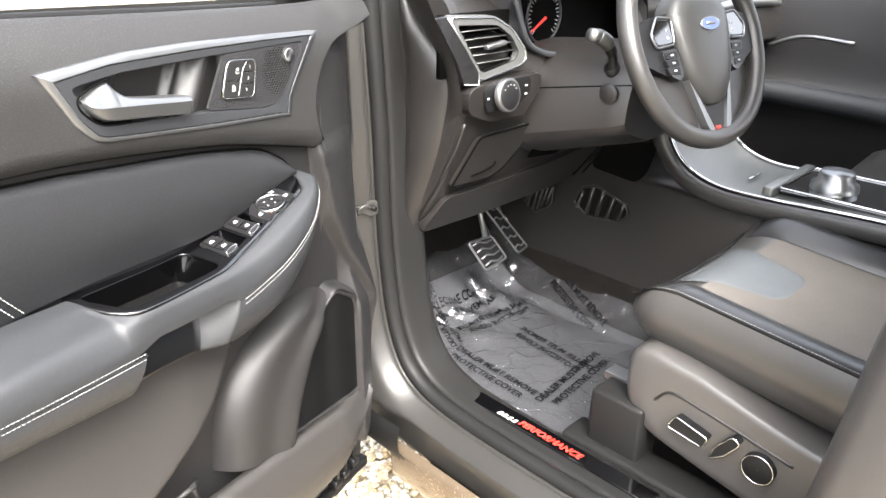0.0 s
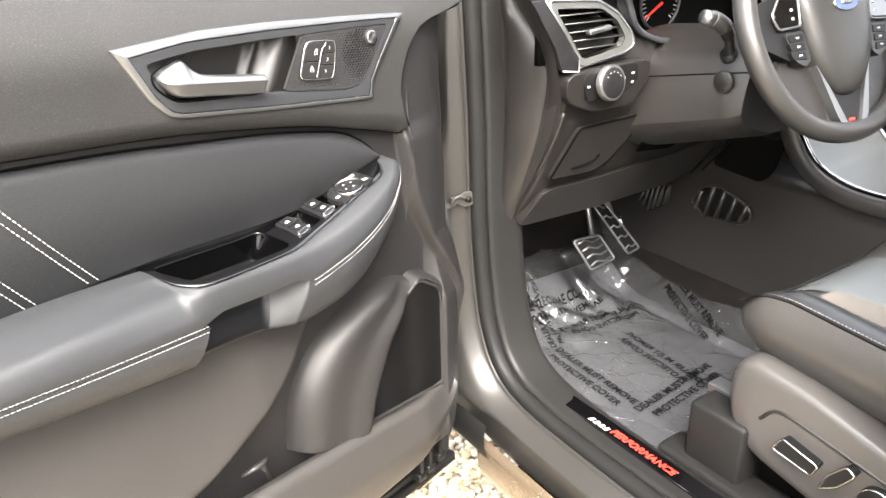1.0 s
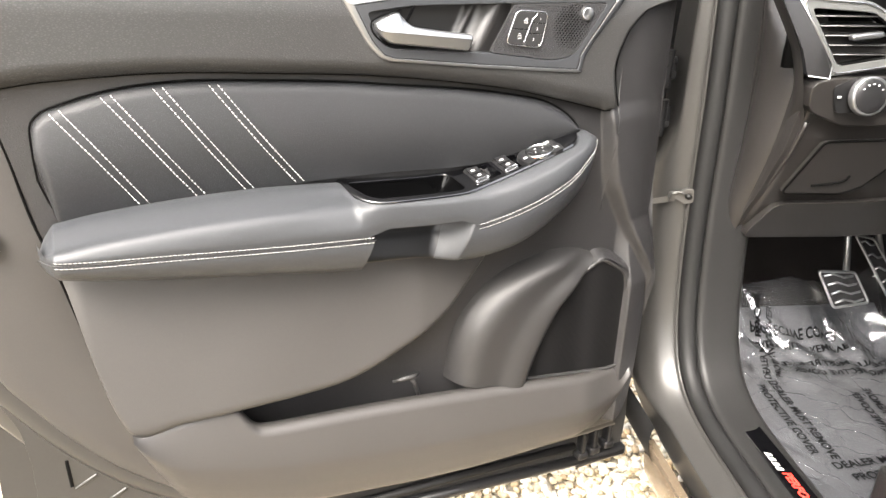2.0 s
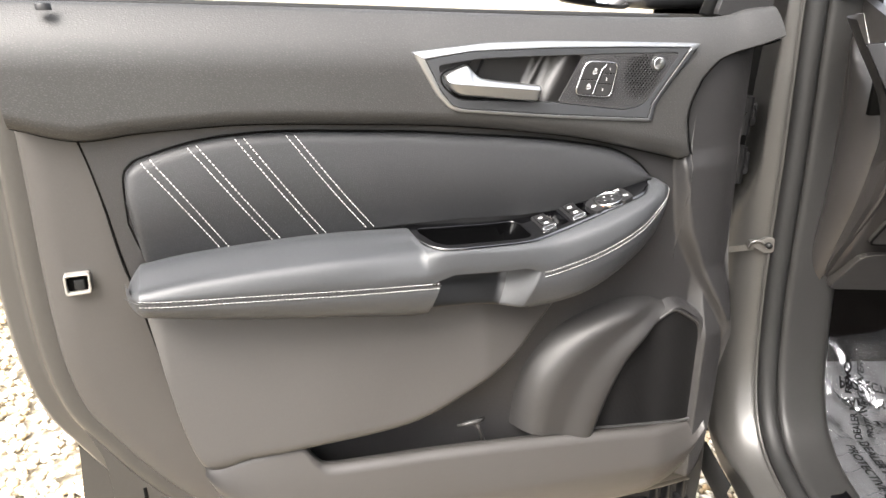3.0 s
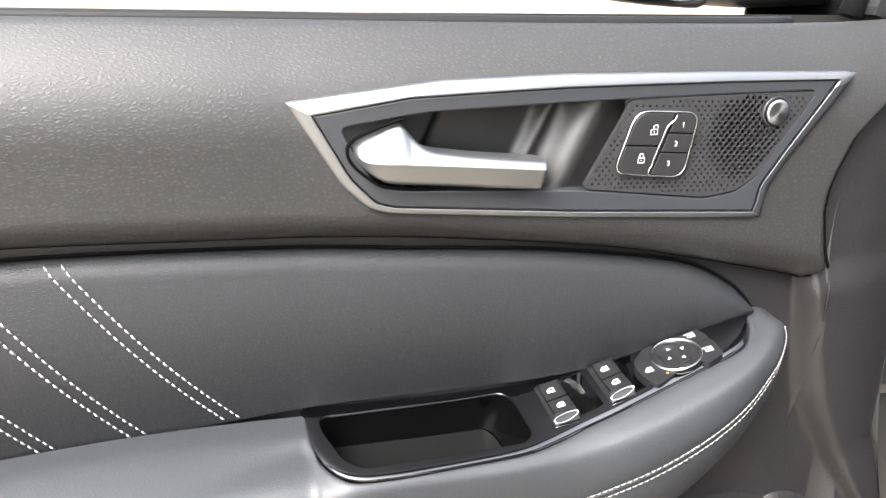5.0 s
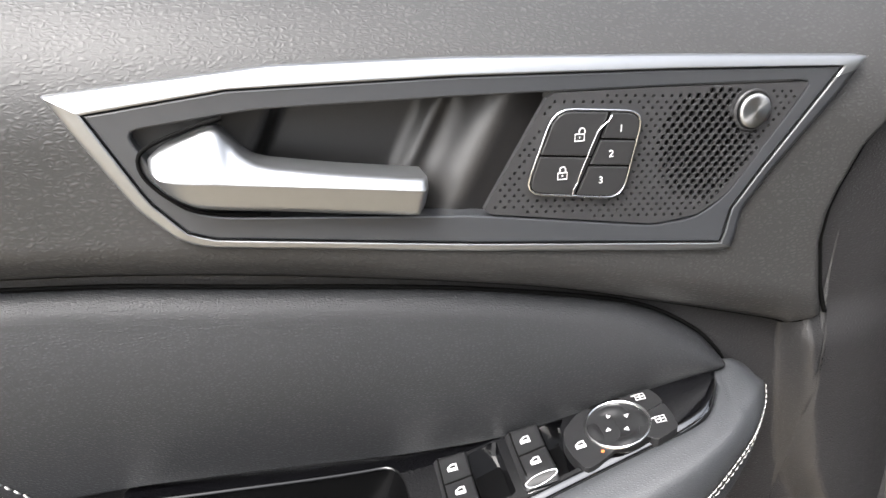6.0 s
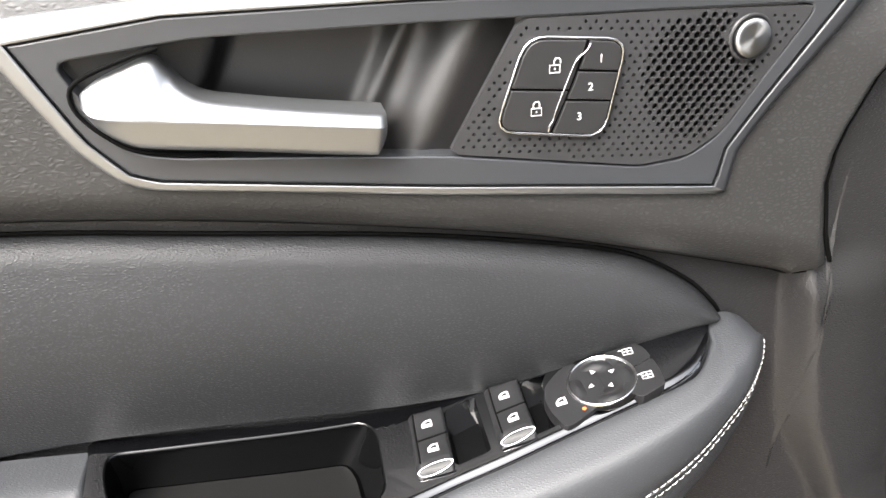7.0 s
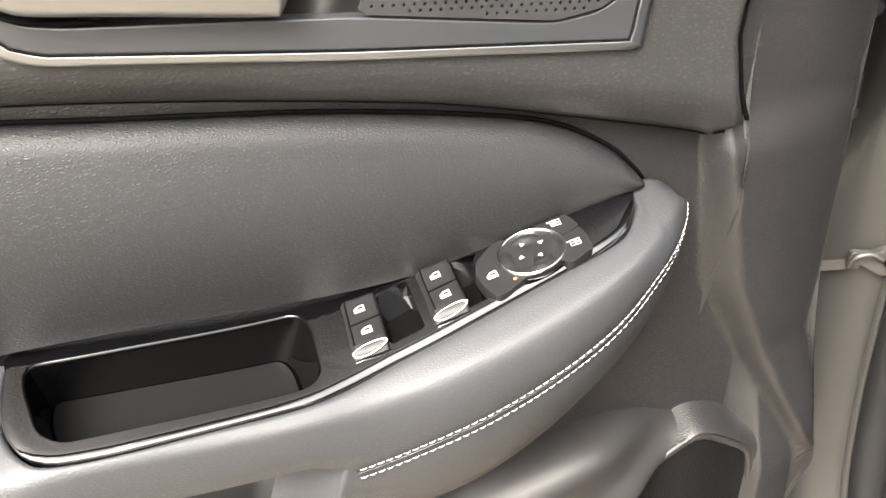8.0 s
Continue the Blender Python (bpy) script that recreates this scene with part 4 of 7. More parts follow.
# lower trim: light panel, pocket moulding, speaker pod and grille
LOW_TOP = [(-0.422, 0.868), (-0.416, 0.866), (-0.291, 0.846), (-0.148, 0.827), (-0.055, 0.818), (0.03, 0.812), (0.106, 0.803), (0.15, 0.806), (0.194, 0.810)]
LOW_LOW = [(-0.417, 0.845), (-0.369, 0.612), (-0.300, 0.606), (-0.236, 0.606), (-0.068, 0.616), (0.036, 0.654), (0.104, 0.692), (0.154, 0.740), (0.183, 0.770), (0.194, 0.790)]


def lower_y(s, z):
    return front(s) * 0.5 + 0.012 + 0.012 * max(0.0, min(1.0, (s - 0.06) / 0.12)) - 0.050 * max(0.0, min(1.0, (0.86 - z) / 0.24)) ** 0.9


low_top, low_low = curve(LOW_TOP), curve(LOW_LOW)


def lower_columns():
    rows = []
    for s in np.concatenate([np.linspace(-0.4165, -0.368, 26), np.linspace(-0.36, 0.193, 80)]):
        b, t = low_low(s), low_top(s)
        row = []
        for v in 1 - (1 - np.linspace(0, 1, 34)) ** 1.0:
            z = b + (t - b) * v
            e = min(z - b, 0.6 * (s + 0.4175))
            y = lower_y(s, z)
            if e < 0.016:
                q = 1 - max(0, e) / 0.016
                y += 0.014 * (1 - math.sqrt(max(0, 1 - q * q)))
            row.append((s, y, z))
        rows.append([(s, row[0][1] + 0.04, b + 0.004)] + row)
    return grid(rows)


part("lower_panel", lower_columns(), M_LOWER, door, "smooth grey-black plastic lower door panel")
POCK = curve([(-0.366, 0.612), (-0.300, 0.616), (-0.240, 0.619), (-0.229, 0.614), (-0.216, 0.592), (-0.203, 0.576), (-0.188, 0.571), (-0.15, 0.567), (0.045, 0.552), (0.25, 0.532), (0.448, 0.508), (0.470, 0.508), (0.482, 0.505)])
POCKB = curve([(-0.366, 0.595), (-0.343, 0.528), (-0.302, 0.462), (-0.2, 0.415), (-0.1, 0.393), (0.139, 0.372), (0.40, 0.380), (0.455, 0.400), (0.476, 0.455), (0.482, 0.495)])
POCK_SMOOTH = curve([(-0.366, 0.612), (-0.28, 0.606), (-0.18, 0.588), (-0.08, 0.570), (0.045, 0.554), (0.25, 0.534), (0.448, 0.512), (0.482, 0.507)])
pock_rows = []
for s in np.concatenate([np.linspace(-0.366, -0.17, 60), np.linspace(-0.16, 0.45, 60), np.linspace(0.455, 0.482, 14)]):
    t, b = POCK(s), POCKB(s)
    row = [(s, 0.03, b - 0.002)]
    for v in np.linspace(0, 1, 26):
        z = b + (t - b) * v
        w = min(1.08, (z - b) / max(0.02, POCK_SMOOTH(s) - b))
        fade = max(0.0, min(1.0, (s - 0.355) / 0.120))
        y = front(s) * 0.5 - 0.026 - 0.022 * (1 - (abs(w - 0.56) / 0.56) ** 1.35) + 0.026 * fade * fade * (3 - 2 * fade) + 0.010 * max(0, 0.3 - w)
        for e, r in (((1 - v) * (t - b), 0.008), (v * (t - b), 0.020)):
            if e < r:
                q = 1 - e / r
                y += 0.8 * r * (1 - math.sqrt(max(0, 1 - q * q)))
        row.append((s, y, z))
    row += [(s, row[-1][1] + 0.012, t + 0.0005), (s, row[-1][1] + 0.014, t - 0.02)]
    pock_rows.append(row)
part("map_pocket", grid(pock_rows), M_LOWER, door, "moulded lower map pocket")
rib = [tube([(0.016, -0.010, 0.584), (0.030, -0.018, 0.590), (0.046, -0.020, 0.592), (0.060, -0.012, 0.590)], [0.002, 0.004, 0.005, 0.003], 8), tube([(0.044, -0.019, 0.592), (0.051, -0.017, 0.575), (0.060, -0.014, 0.548)], [0.005, 0.0035, 0.003], 8)]
part("pocket_rib", join(rib), M_POD, door, "forked rib inside the map pocket")
POD_L = [(0.118, 0.552), (0.128, 0.620), (0.150, 0.670), (0.202, 0.722), (0.278, 0.752), (0.348, 0.757), (0.395, 0.741)]
POD_R = [(0.252, 0.528), (0.262, 0.560), (0.276, 0.600), (0.306, 0.664), (0.330, 0.692), (0.353, 0.712), (0.395, 0.737)]


pod_rise = curve([(0, 0), (0.07, 0.42), (0.16, 0.74), (0.28, 0.90), (0.42, 0.90), (0.60, 0.90), (0.76, 1.04), (0.86, 1.10), (0.94, 1.06), (1.0, 0.88)])


def spk_at(a, b, d):
    return (a, front(a) * 0.6 - 0.011 + d, b)


def pod():
    a, b = spline(POD_L, 50), spline(POD_R, 50)
    rows = []
    for i in range(50):
        row = []
        u = i / 49
        for v in np.linspace(0, 1, 24):
            s, z = a[i] * (1 - v) + b[i] * v
            y = front(s) * 0.6 + 0.018 - 0.044 * pod_rise(v) * (1 - 0.70 * max(0.0, (u - 0.60) / 0.40) ** 2)
            melt = max(0.0, min(1.0, (u - 0.74) / 0.26))
            melt = melt * melt * (3 - 2 * melt)
            y += (base_y(s, z) + 0.004 + (spk_at(s, z, 0.002)[1] - base_y(s, z) - 0.004) * v ** 1.2 - y) * melt
            row.append((s, y, z))
        rows.append([(row[0][0], row[0][1] + 0.02, row[0][2])] + row)
    bm = grid(rows)
    bmesh.ops.reverse_faces(bm, faces=bm.faces)
    return bm


part("speaker_pod", pod(), M_POD, door, "moulded plastic speaker pod")
SPK = [(0.395, 0.737), (0.446, 0.703), (0.463, 0.600), (0.468, 0.530), (0.455, 0.513), (0.430, 0.511), (0.253, 0.530), (0.276, 0.600), (0.306, 0.664), (0.353, 0.712)]
spk_line = [tuple(p) for p in along([*rounded(SPK, 0.012, 4), rounded(SPK, 0.012, 4)[0]], 90)[:-1]]


speaker = part("speaker_grille", plate(spk_line, [], lambda a, b, d: spk_at(a, b, d + 0.005), 0.01), M_MESH, door, "black speaker mesh in the door", smooth=False)
part("grille_rim", tube([spk_at(a, b, 0.004) for a, b in inset(spk_line, -0.001)], 0.0035, 8, closed=True), M_POD, speaker)

edge_way = spline([(0.366, 0.722), (0.380, 0.730), (0.398, 0.737), (0.426, 0.722), (0.447, 0.700), (0.456, 0.650), (0.463, 0.600), (0.467, 0.555), (0.468, 0.525)], 60)
band = []
for i in range(60):
    d = edge_way[min(i + 1, 59)] - edge_way[max(i - 1, 0)]
    d /= np.linalg.norm(d)
    row = []
    for k in np.linspace(0, 1, 12):
        a, b = edge_way[i] + np.array([-d[1], d[0]]) * (0.001 + 0.017 * k * min(1.0, 0.15 + i / 14))
        swell = k * k * (3 - 2 * k)
        row.append((a, spk_at(a, b, 0.001)[1] * (1 - swell) + (base_y(a, max(b, 0.6)) + 0.003) * swell, b))
    band.append([(row[0][0], row[0][1] + 0.01, row[0][2])] + row)
band_bm = grid(band)
bmesh.ops.recalc_face_normals(band_bm, faces=band_bm.faces)
part("grille_surround", band_bm, M_DARK, door, "smooth raised band round the speaker grille")

# flat strip of trim along the latch side, painted shell, seal
STRIP = [(-0.530, 1.235), (-0.530, 1.032), (-0.532, 0.873), (-0.528, 0.767), (-0.512, 0.690), (-0.485, 0.640), (-0.445, 0.575), (-0.395, 0.512), (-0.331, 0.452), (-0.25, 0.405), (-0.10, 0.365), (0.14, 0.345), (0.40, 0.340), (0.500, 0.345)]
st = spline(STRIP, 110)
rows = []
for a, b in st:
    d = Vector((0.05 - a, 0.88 - b)).normalized()
    rows.append([(a + d.x * off, y + front(a) * 0.8, b + d.y * off) for off, y in ((-0.002, 0.050), (0.000, 0.040), (0.006, 0.035), (0.03, 0.034), (0.07, 0.034), (0.13, 0.034), (0.16, 0.045))])
strip_bm = grid(rows)
part("edge_strip", strip_bm, M_LOWER, door, "flat grey-brown trim strip along the latch edge")
rows = []
for a, b in st:
    d = Vector((0.05 - a, 0.88 - b)).normalized()
    rows.append([(a + d.x * off, y + front(a) * 0.8, b + d.y * off) for off, y in ((0.004, 0.044), (-0.008, 0.042), (-0.020, 0.045), (-0.028, 0.052), (-0.032, 0.066), (-0.040, 0.072), (-0.058, 0.076), (-0.066, 0.086), (-0.066, 0.120), (-0.058, 0.136))])
part("door_shell", grid(rows), M_PAINT, door, "dark grey metallic door shell")
SKIN = [(-0.590, 1.235), (-0.592, 0.80), (-0.581, 0.669), (-0.573, 0.625), (-0.552, 0.585), (-0.556, 0.530), (-0.564, 0.438), (-0.560, 0.250), (-0.545, 0.222), (0.10, 0.222), (0.585, 0.190), (0.585, 1.19)]
part("outer_skin", plate(rounded(SKIN, 0.015, 4), [], lambda a, b, d: (a, 0.132 + front(a) * 0.5 + d, b), 0.004), M_PAINT, door, "outer door skin", smooth=False)
LOWER_SHELL = [(-0.545, 0.80), (-0.540, 0.720), (-0.527, 0.661), (-0.506, 0.600), (-0.502, 0.540), (-0.506, 0.471), (-0.503, 0.310), (-0.480, 0.276), (-0.10, 0.276), (0.25, 0.248), (0.560, 0.222), (0.566, 0.300), (0.560, 0.520), (0.0, 0.52), (-0.30, 0.64)]
low_shell = part("lower_shell", plate(rounded(LOWER_SHELL, 0.014, 5), [], lambda a, b, d: (a, 0.056 + d, b), 0.074), M_PAINT, door, "painted door shell below the trim", smooth=False)
soften(low_shell, 0.007, 3)
for a, b, c, d in ((-0.462, 0.535, -0.457, 0.487), (0.150, 0.330, 0.154, 0.296)):
    part("slot", box(a, c, 0.0545, 0.060, d, b, 0.001), M_VOID, low_shell, "dark slot")
for a, b, turn in ((-0.440, 0.490, 28), (-0.405, 0.452, 28), (0.120, 0.318, 80)):
    part("stamping", box(-0.018, 0.018, -0.002, 0.004, -0.003, 0.003, 0.0015), M_PAINT, low_shell, at=Matrix.Translation((a, 0.056, b)) @ pose(0, 0, 0, 0, -turn, 0))
part("shell_rib", tube(spline([(-0.45, 0.056, 0.455), (-0.40, 0.056, 0.43), (-0.20, 0.056, 0.36), (0.10, 0.056, 0.325), (0.45, 0.056, 0.315)], 40), 0.005, 8), M_PAINT, low_shell)
seal = []
for a, b in st:
    d = Vector((0.05 - a, 0.88 - b)).normalized()
    seal.append((a - d.x * 0.062, 0.100 + front(a) * 0.8, b - d.y * 0.062))
part("door_seal", tube(seal, 0.0060, 8), M_RUBBER, door, "black rubber door seal")
part("bottom_rail", tube([(-0.06, 0.048, 0.304), (0.20, 0.048, 0.293), (0.435, 0.048, 0.280)], 0.008, 8), M_RUBBER, door, "black rubber strip under the door")
part("bottom_rail", join([tube([(-0.10, 0.050, 0.280), (0.25, 0.050, 0.254), (0.562, 0.050, 0.230)], 0.011, 10), box(0.44, 0.567, 0.040, 0.075, 0.224, 0.246, 0.006)]), M_DIAL, door, "glossy black drip strip under the door")
for s, z in ((0.452, 0.300), (0.480, 0.305), (0.515, 0.310)):
    part("clip", join([box(s - 0.005, s + 0.005, 0.036, 0.06, z - 0.045, z + 0.045, 0.003), box(s - 0.012, s + 0.012, 0.034, 0.06, z - 0.052, z - 0.034, 0.004)]), M_DIAL, door, "dark stamped bracket under the trim")
M_LATCH = shade("pale_latch_metal", (0.20, 0.19, 0.175), 0.35, metal=0.5, vary=0.15)
latch = part("latch_opening", plate(rounded([(-0.507, 0.899), (-0.475, 0.899), (-0.476, 0.871), (-0.507, 0.870)], 0.004, 3), [rounded([(-0.504, 0.896), (-0.478, 0.896), (-0.479, 0.875), (-0.504, 0.874)], 0.002, 3)], lambda a, b, d: (a, 0.027 + d, b), 0.012), M_LATCH, door, "latch opening in the door edge", smooth=False)
soften(latch, 0.0012)
part("latch_well", box(-0.505, -0.477, 0.034, 0.045, 0.873, 0.897), M_VOID, latch)
part("latch_pawl", box(-0.496, -0.483, 0.031, 0.040, 0.876, 0.890, 0.002), M_RUBBER, latch)

# belt seal and mirror
part("belt_seal", tube([(s, front(s) + 0.052, upper_top(s) + 0.002) for s in np.linspace(-0.53, 0.36, 40)], 0.006, 8), M_RUBBER, door, "black rubber window seal")

part("lock_pin", grid([[(-0.470 + r * math.cos(a), 0.022 + r * math.sin(a) * 0.8, h) for r, h in ((0.0085, 1.222), (0.0085, 1.2285), (0.0070, 1.2300), (0.0001, 1.2302))] for a in np.linspace(0, 2 * math.pi, 25)]), M_BUTTON, door, "small lock button")
# ---- ground: one sheet with loose pebbles near the car
def gravel_material(name, tones):
    m = shade(name, (0.5, 0.45, 0.36), 0.75, grain=0.6, grain_size=300, vary=0.2, blotch=30)
    n, l = m.node_tree.nodes, m.node_tree.links
    geo = n.new("ShaderNodeNewGeometry")
    ramp = n.new("ShaderNodeValToRGB")
    while len(ramp.color_ramp.elements) < len(tones):
        ramp.color_ramp.elements.new(0.5)
    for k, (e, c) in enumerate(zip(ramp.color_ramp.elements, tones)):
        e.position, e.color = k / (len(tones) - 1), (*c, 1)
    l.new(geo.outputs["Random Per Island"], ramp.inputs["Fac"])
    scale = next(q for q in n if q.type == "VECT_MATH" and q.operation == "SCALE")
    l.new(ramp.outputs["Color"], scale.inputs[0])
    return m


M_STONE = gravel_material("pebbles", [(0.22, 0.155, 0.085), (0.38, 0.31, 0.20), (0.48, 0.44, 0.345), (0.27, 0.185, 0.095), (0.50, 0.465, 0.395), (0.32, 0.285, 0.24)])
rows = []
for y in np.linspace(90, -40, 60):
    rows.append([(x, y, 0.02 * noise.noise(Vector((x * 0.4, y * 0.4, 0))) - 0.012) for x in np.linspace(-60, 60, 60)])
ground = part("ground", grid(rows), M_DIRT, None)
tagged(ground, "pale gravel yard in daylight", "ground", kind="structure")


def pebbles(x0, x1, y0, y1, n, size, seed):
    """Loose rounded stones on the ground, one joined mesh."""
    rnd = random.Random(seed)
    shapes = []
    for k in range(8):
        bm = bmesh.new()
        bmesh.ops.create_icosphere(bm, subdivisions=1, radius=1.0)
        shapes.append(([Vector(v.co) * (1 + 0.25 * noise.noise(Vector(v.co) * 1.3 + Vector((k * 7.3, 0, 0)))) for v in bm.verts], [[v.index for v in f.verts] for f in bm.faces]))
        bm.free()
    verts, faces = [], []
    for _ in range(n):
        vs, fs = rnd.choice(shapes)
        r = size * rnd.uniform(0.55, 1.35)
        turn = Euler((rnd.uniform(0, 6), rnd.uniform(0, 6), rnd.uniform(0, 6))).to_matrix()
        sx, sy, sz = r * rnd.uniform(0.8, 1.3), r * rnd.uniform(0.7, 1.1), r * rnd.uniform(0.5, 0.8)
        c = Vector((rnd.uniform(x0, x1), rnd.uniform(y0, y1), rnd.uniform(-0.004, 0.012)))
        o = len(verts)
        spin = Matrix.Rotation(rnd.uniform(0, 6), 3, "Z")
        for v in vs:
            w = turn @ v
            verts.append(c + spin @ Vector((w.x * sx, w.y * sy, w.z * sz)))
        faces += [[i + o for i in f] for f in fs]
    me = bpy.data.meshes.new("gravel")
    me.from_pydata(verts, [], faces)
    me.polygons.foreach_set("use_smooth", [True] * len(faces))
    me.materials.append(M_STONE)
    return me


for box_, n, size, seed in (((-1.0, 1.15, -0.25, 1.05), 18000, 0.011, 3), ((-2.4, -0.5, 0.2, 2.6), 8000, 0.012, 4)):
    stones = new("gravel", pebbles(*box_, n, size, seed))
    tagged(stones, "cream and tan pebbles lying on the ground", "gravel", kind="stuff")

# ---- car body round the door opening
body = thing("car", "dark grey metallic car with open door frame, sill and pillar", "car", CAR, kind="structure")
OPENING = [(0.238, 1.32), (0.228, 1.15), (0.214, 0.95), (0.207, 0.75), (0.194, 0.62), (0.170, 0.515), (0.125, 0.440), (0.045, 0.403), (-0.10, 0.392), (-0.40, 0.392), (-0.80, 0.392), (-1.20, 0.392)]
op = spline(OPENING, 110)
op_n = []
for i in range(len(op)):
    d = op[min(i + 1, len(op) - 1)] - op[max(i - 1, 0)]
    d /= np.linalg.norm(d)
    op_n.append(np.array([d[1], -d[0]]) * (1 if d[1] * 1 - d[0] * 0 < 0 else 1))
for i in range(len(op)):
    if op_n[i][1] < 0 or (op_n[i][1] < 0.05 and op_n[i][0] > 0):
        op_n[i] = -op_n[i]


def swept(section, n=None):
    """A profile of (sideways, into the opening) pairs along the door opening."""
    sec = spline(section, n) if n else np.array(section, float)
    return grid([[(u, p[0] + q[0] * o, p[1] + q[1] * o) for u, o in sec] for p, q in zip(op, op_n)])


FLANGE = curve([(0.30, -0.084), (0.395, -0.084), (0.42, -0.096), (0.47, -0.115), (0.55, -0.120), (0.78, -0.118), (0.82, -0.108), (0.858, -0.096), (0.893, -0.083), (0.935, -0.075), (1.06, -0.072), (1.17, -0.066), (1.40, -0.058)])
frame_sec = spline([(-0.088, -0.104), (-0.100, -0.098), (-0.108, -0.091), (-0.112, -0.082), (-0.108, -0.070), (-0.100, -0.050), (-0.085, -0.026), (-0.062, -0.010), (-0.045, -0.004), (-0.038, -0.012)], 60)
rows = []
for p, q in zip(op, op_n):
    rim = FLANGE(p[1])
    row, deep = [], 0.0
    for k in range(len(frame_sec) - 1, -1, -1):
        u, o = frame_sec[k]
        if u < rim or deep:
            deep += 0.0022
        row.append((max(u, rim) + 0.2 * deep, p[0] + q[0] * max(o, -0.085) + deep, p[1] + q[1] * o))
    rows.append(row[::-1])
part("door_frame", grid(rows), M_PAINT, body, "painted metal door frame and sill")
part("frame_lip", swept([(-0.047, -0.006), (-0.045, 0.003), (-0.042, 0.003), (-0.040, -0.006)]), M_PAINT, body)
part("opening_seal", swept([(-0.040, -0.010), (-0.038, 0.010), (-0.028, 0.018), (-0.016, 0.018), (-0.008, 0.010), (-0.004, 0.002), (-0.004, -0.010)], 20), M_RUBBER, body, "black rubber door opening seal")
part("inner_trim", swept([(-0.004, -0.012), (-0.002, 0.006), (0.008, 0.010), (0.030, 0.010), (0.070, 0.008), (0.088, 0.000), (0.096, -0.02), (0.100, -0.07)], 24), M_TRIM, body, "grey plastic sill and kick trim")
# cladding under the sill
clad = spline([(-0.090, 0.312), (-0.101, 0.304), (-0.105, 0.285), (-0.103, 0.255), (-0.096, 0.226), (-0.080, 0.207), (0.02, 0.19)], 30)
# dark cladding given a tan base: the gravel's reflection is put into the colour
M_CLAD = shade("gravel_tinted_cladding", (0.15, 0.115, 0.08), 0.22, metal=0.65, vary=0.2, coat=0.3)
part("rocker_cladding", grid([[(u, v, z) for u, z in clad] for v in np.linspace(-1.2, 0.10, 30)]), M_CLAD, body, "glossy rocker cladding with the gravel's tan reflection put into its colour")
flap = [[(u, v, z) for u, z in spline([(-0.112, 0.372), (-0.118, 0.350), (-0.116, 0.315), (-0.104, 0.285), (-0.070, 0.272)], 14)] for v in np.linspace(0.06, 0.20, 12)]
part("fender_flap", grid(flap), M_RUBBER, body, "black plastic flap below the hinge pillar")
# check strap, hinge and bolts in the gap
M_STEEL = shade("worn_steel", (0.070, 0.068, 0.065), 0.42, metal=0.7, vary=0.3, blotch=60)
arm = grid([[(-0.135 + 0.066 * k, 0.236 - 0.020 * k, 0.768 + 0.016 * k + h) for h in (-0.006, -0.004, 0.0, 0.005, 0.006)] for k in np.linspace(0, 1, 12)])
strap = part("check_strap", arm, M_STEEL, body, "worn steel door check strap")
lug = plate(rounded([(-0.022, -0.008), (-0.020, 0.008), (-0.002, 0.009), (0.006, 0.016), (0.020, 0.017), (0.022, -0.010), (0.006, -0.014), (-0.010, -0.004)], 0.004, 4), [circle(0.012, 0.002, 0.0060, 14)], lambda a, b, d: (-0.060 + a, 0.208 - 0.32 * a + d, 0.789 + b), 0.007)
soften(part("strap_bracket", lug, M_STEEL, strap, "stamped steel bracket", smooth=False), 0.0015)
part("strap_pin", tube([(-0.048, 0.199, 0.791), (-0.048, 0.216, 0.791)], 0.0052, 12), M_RUBBER, strap, "dark pin")
part("bracket_ear", tube(spline([(-0.082, 0.212, 0.783), (-0.078, 0.208, 0.796), (-0.066, 0.206, 0.799), (-0.056, 0.203, 0.794)], 16), 0.0026, 8), M_STEEL, strap)
for z in (0.60, 0.98):
    part("hinge", join([box(-0.19, -0.12, 0.25, 0.30, z - 0.035, z + 0.035, 0.006), tube([(-0.155, 0.262, z - 0.05), (-0.155, 0.262, z + 0.05)], 0.012, 12)]), M_PAINT, body, "painted door hinge")
part("wiring_boot", tube([(-0.24, 0.22, 0.90), (-0.19, 0.27, 0.91), (-0.12, 0.31, 0.90)], [0.018, 0.015, 0.018], 12), M_RUBBER, body, "black rubber cable boot")
# added black box that stands for the shade deep in the door gap
part("gap_shade", box(-0.26, 0.02, 0.335, 0.35, 0.30, 1.30), M_VOID, body)
for z in (0.93, 1.02):
    part("hinge_knuckle", join([tube([(-0.104, 0.258, z - 0.034), (-0.102, 0.258, z + 0.034)], 0.011, 12), box(-0.112, -0.080, 0.262, 0.300, z - 0.022, z + 0.022, 0.005), tube([(-0.092, 0.250, z - 0.010), (-0.092, 0.262, z - 0.010)], 0.006, 8)]), M_DIAL, body, "black hinge knuckle in the door gap", smooth=False)
# a-pillar above the dash, b-pillar
part("a_pillar_trim", grid([[(u, v + k * 0.25, 1.10 + k * 0.32) for u, v in ((-0.03, 0.26), (-0.01, 0.235), (0.04, 0.215), (0.075, 0.23), (0.09, 0.27))] for k in np.linspace(0, 1, 8)]), M_DASH, body)
part("b_pillar", grid([[(u, v + 0.065 - 0.11 * (z - 0.90), z) for u, v in ((-0.12, -0.90), (-0.115, -0.79), (-0.08, -0.765), (-0.03, -0.755), (0.03, -0.77), (0.06, -0.80), (0.07, -0.95))] for z in np.linspace(1.30, 0.35, 20)]), M_SHIELD, body, "grey-brown b-pillar trim")
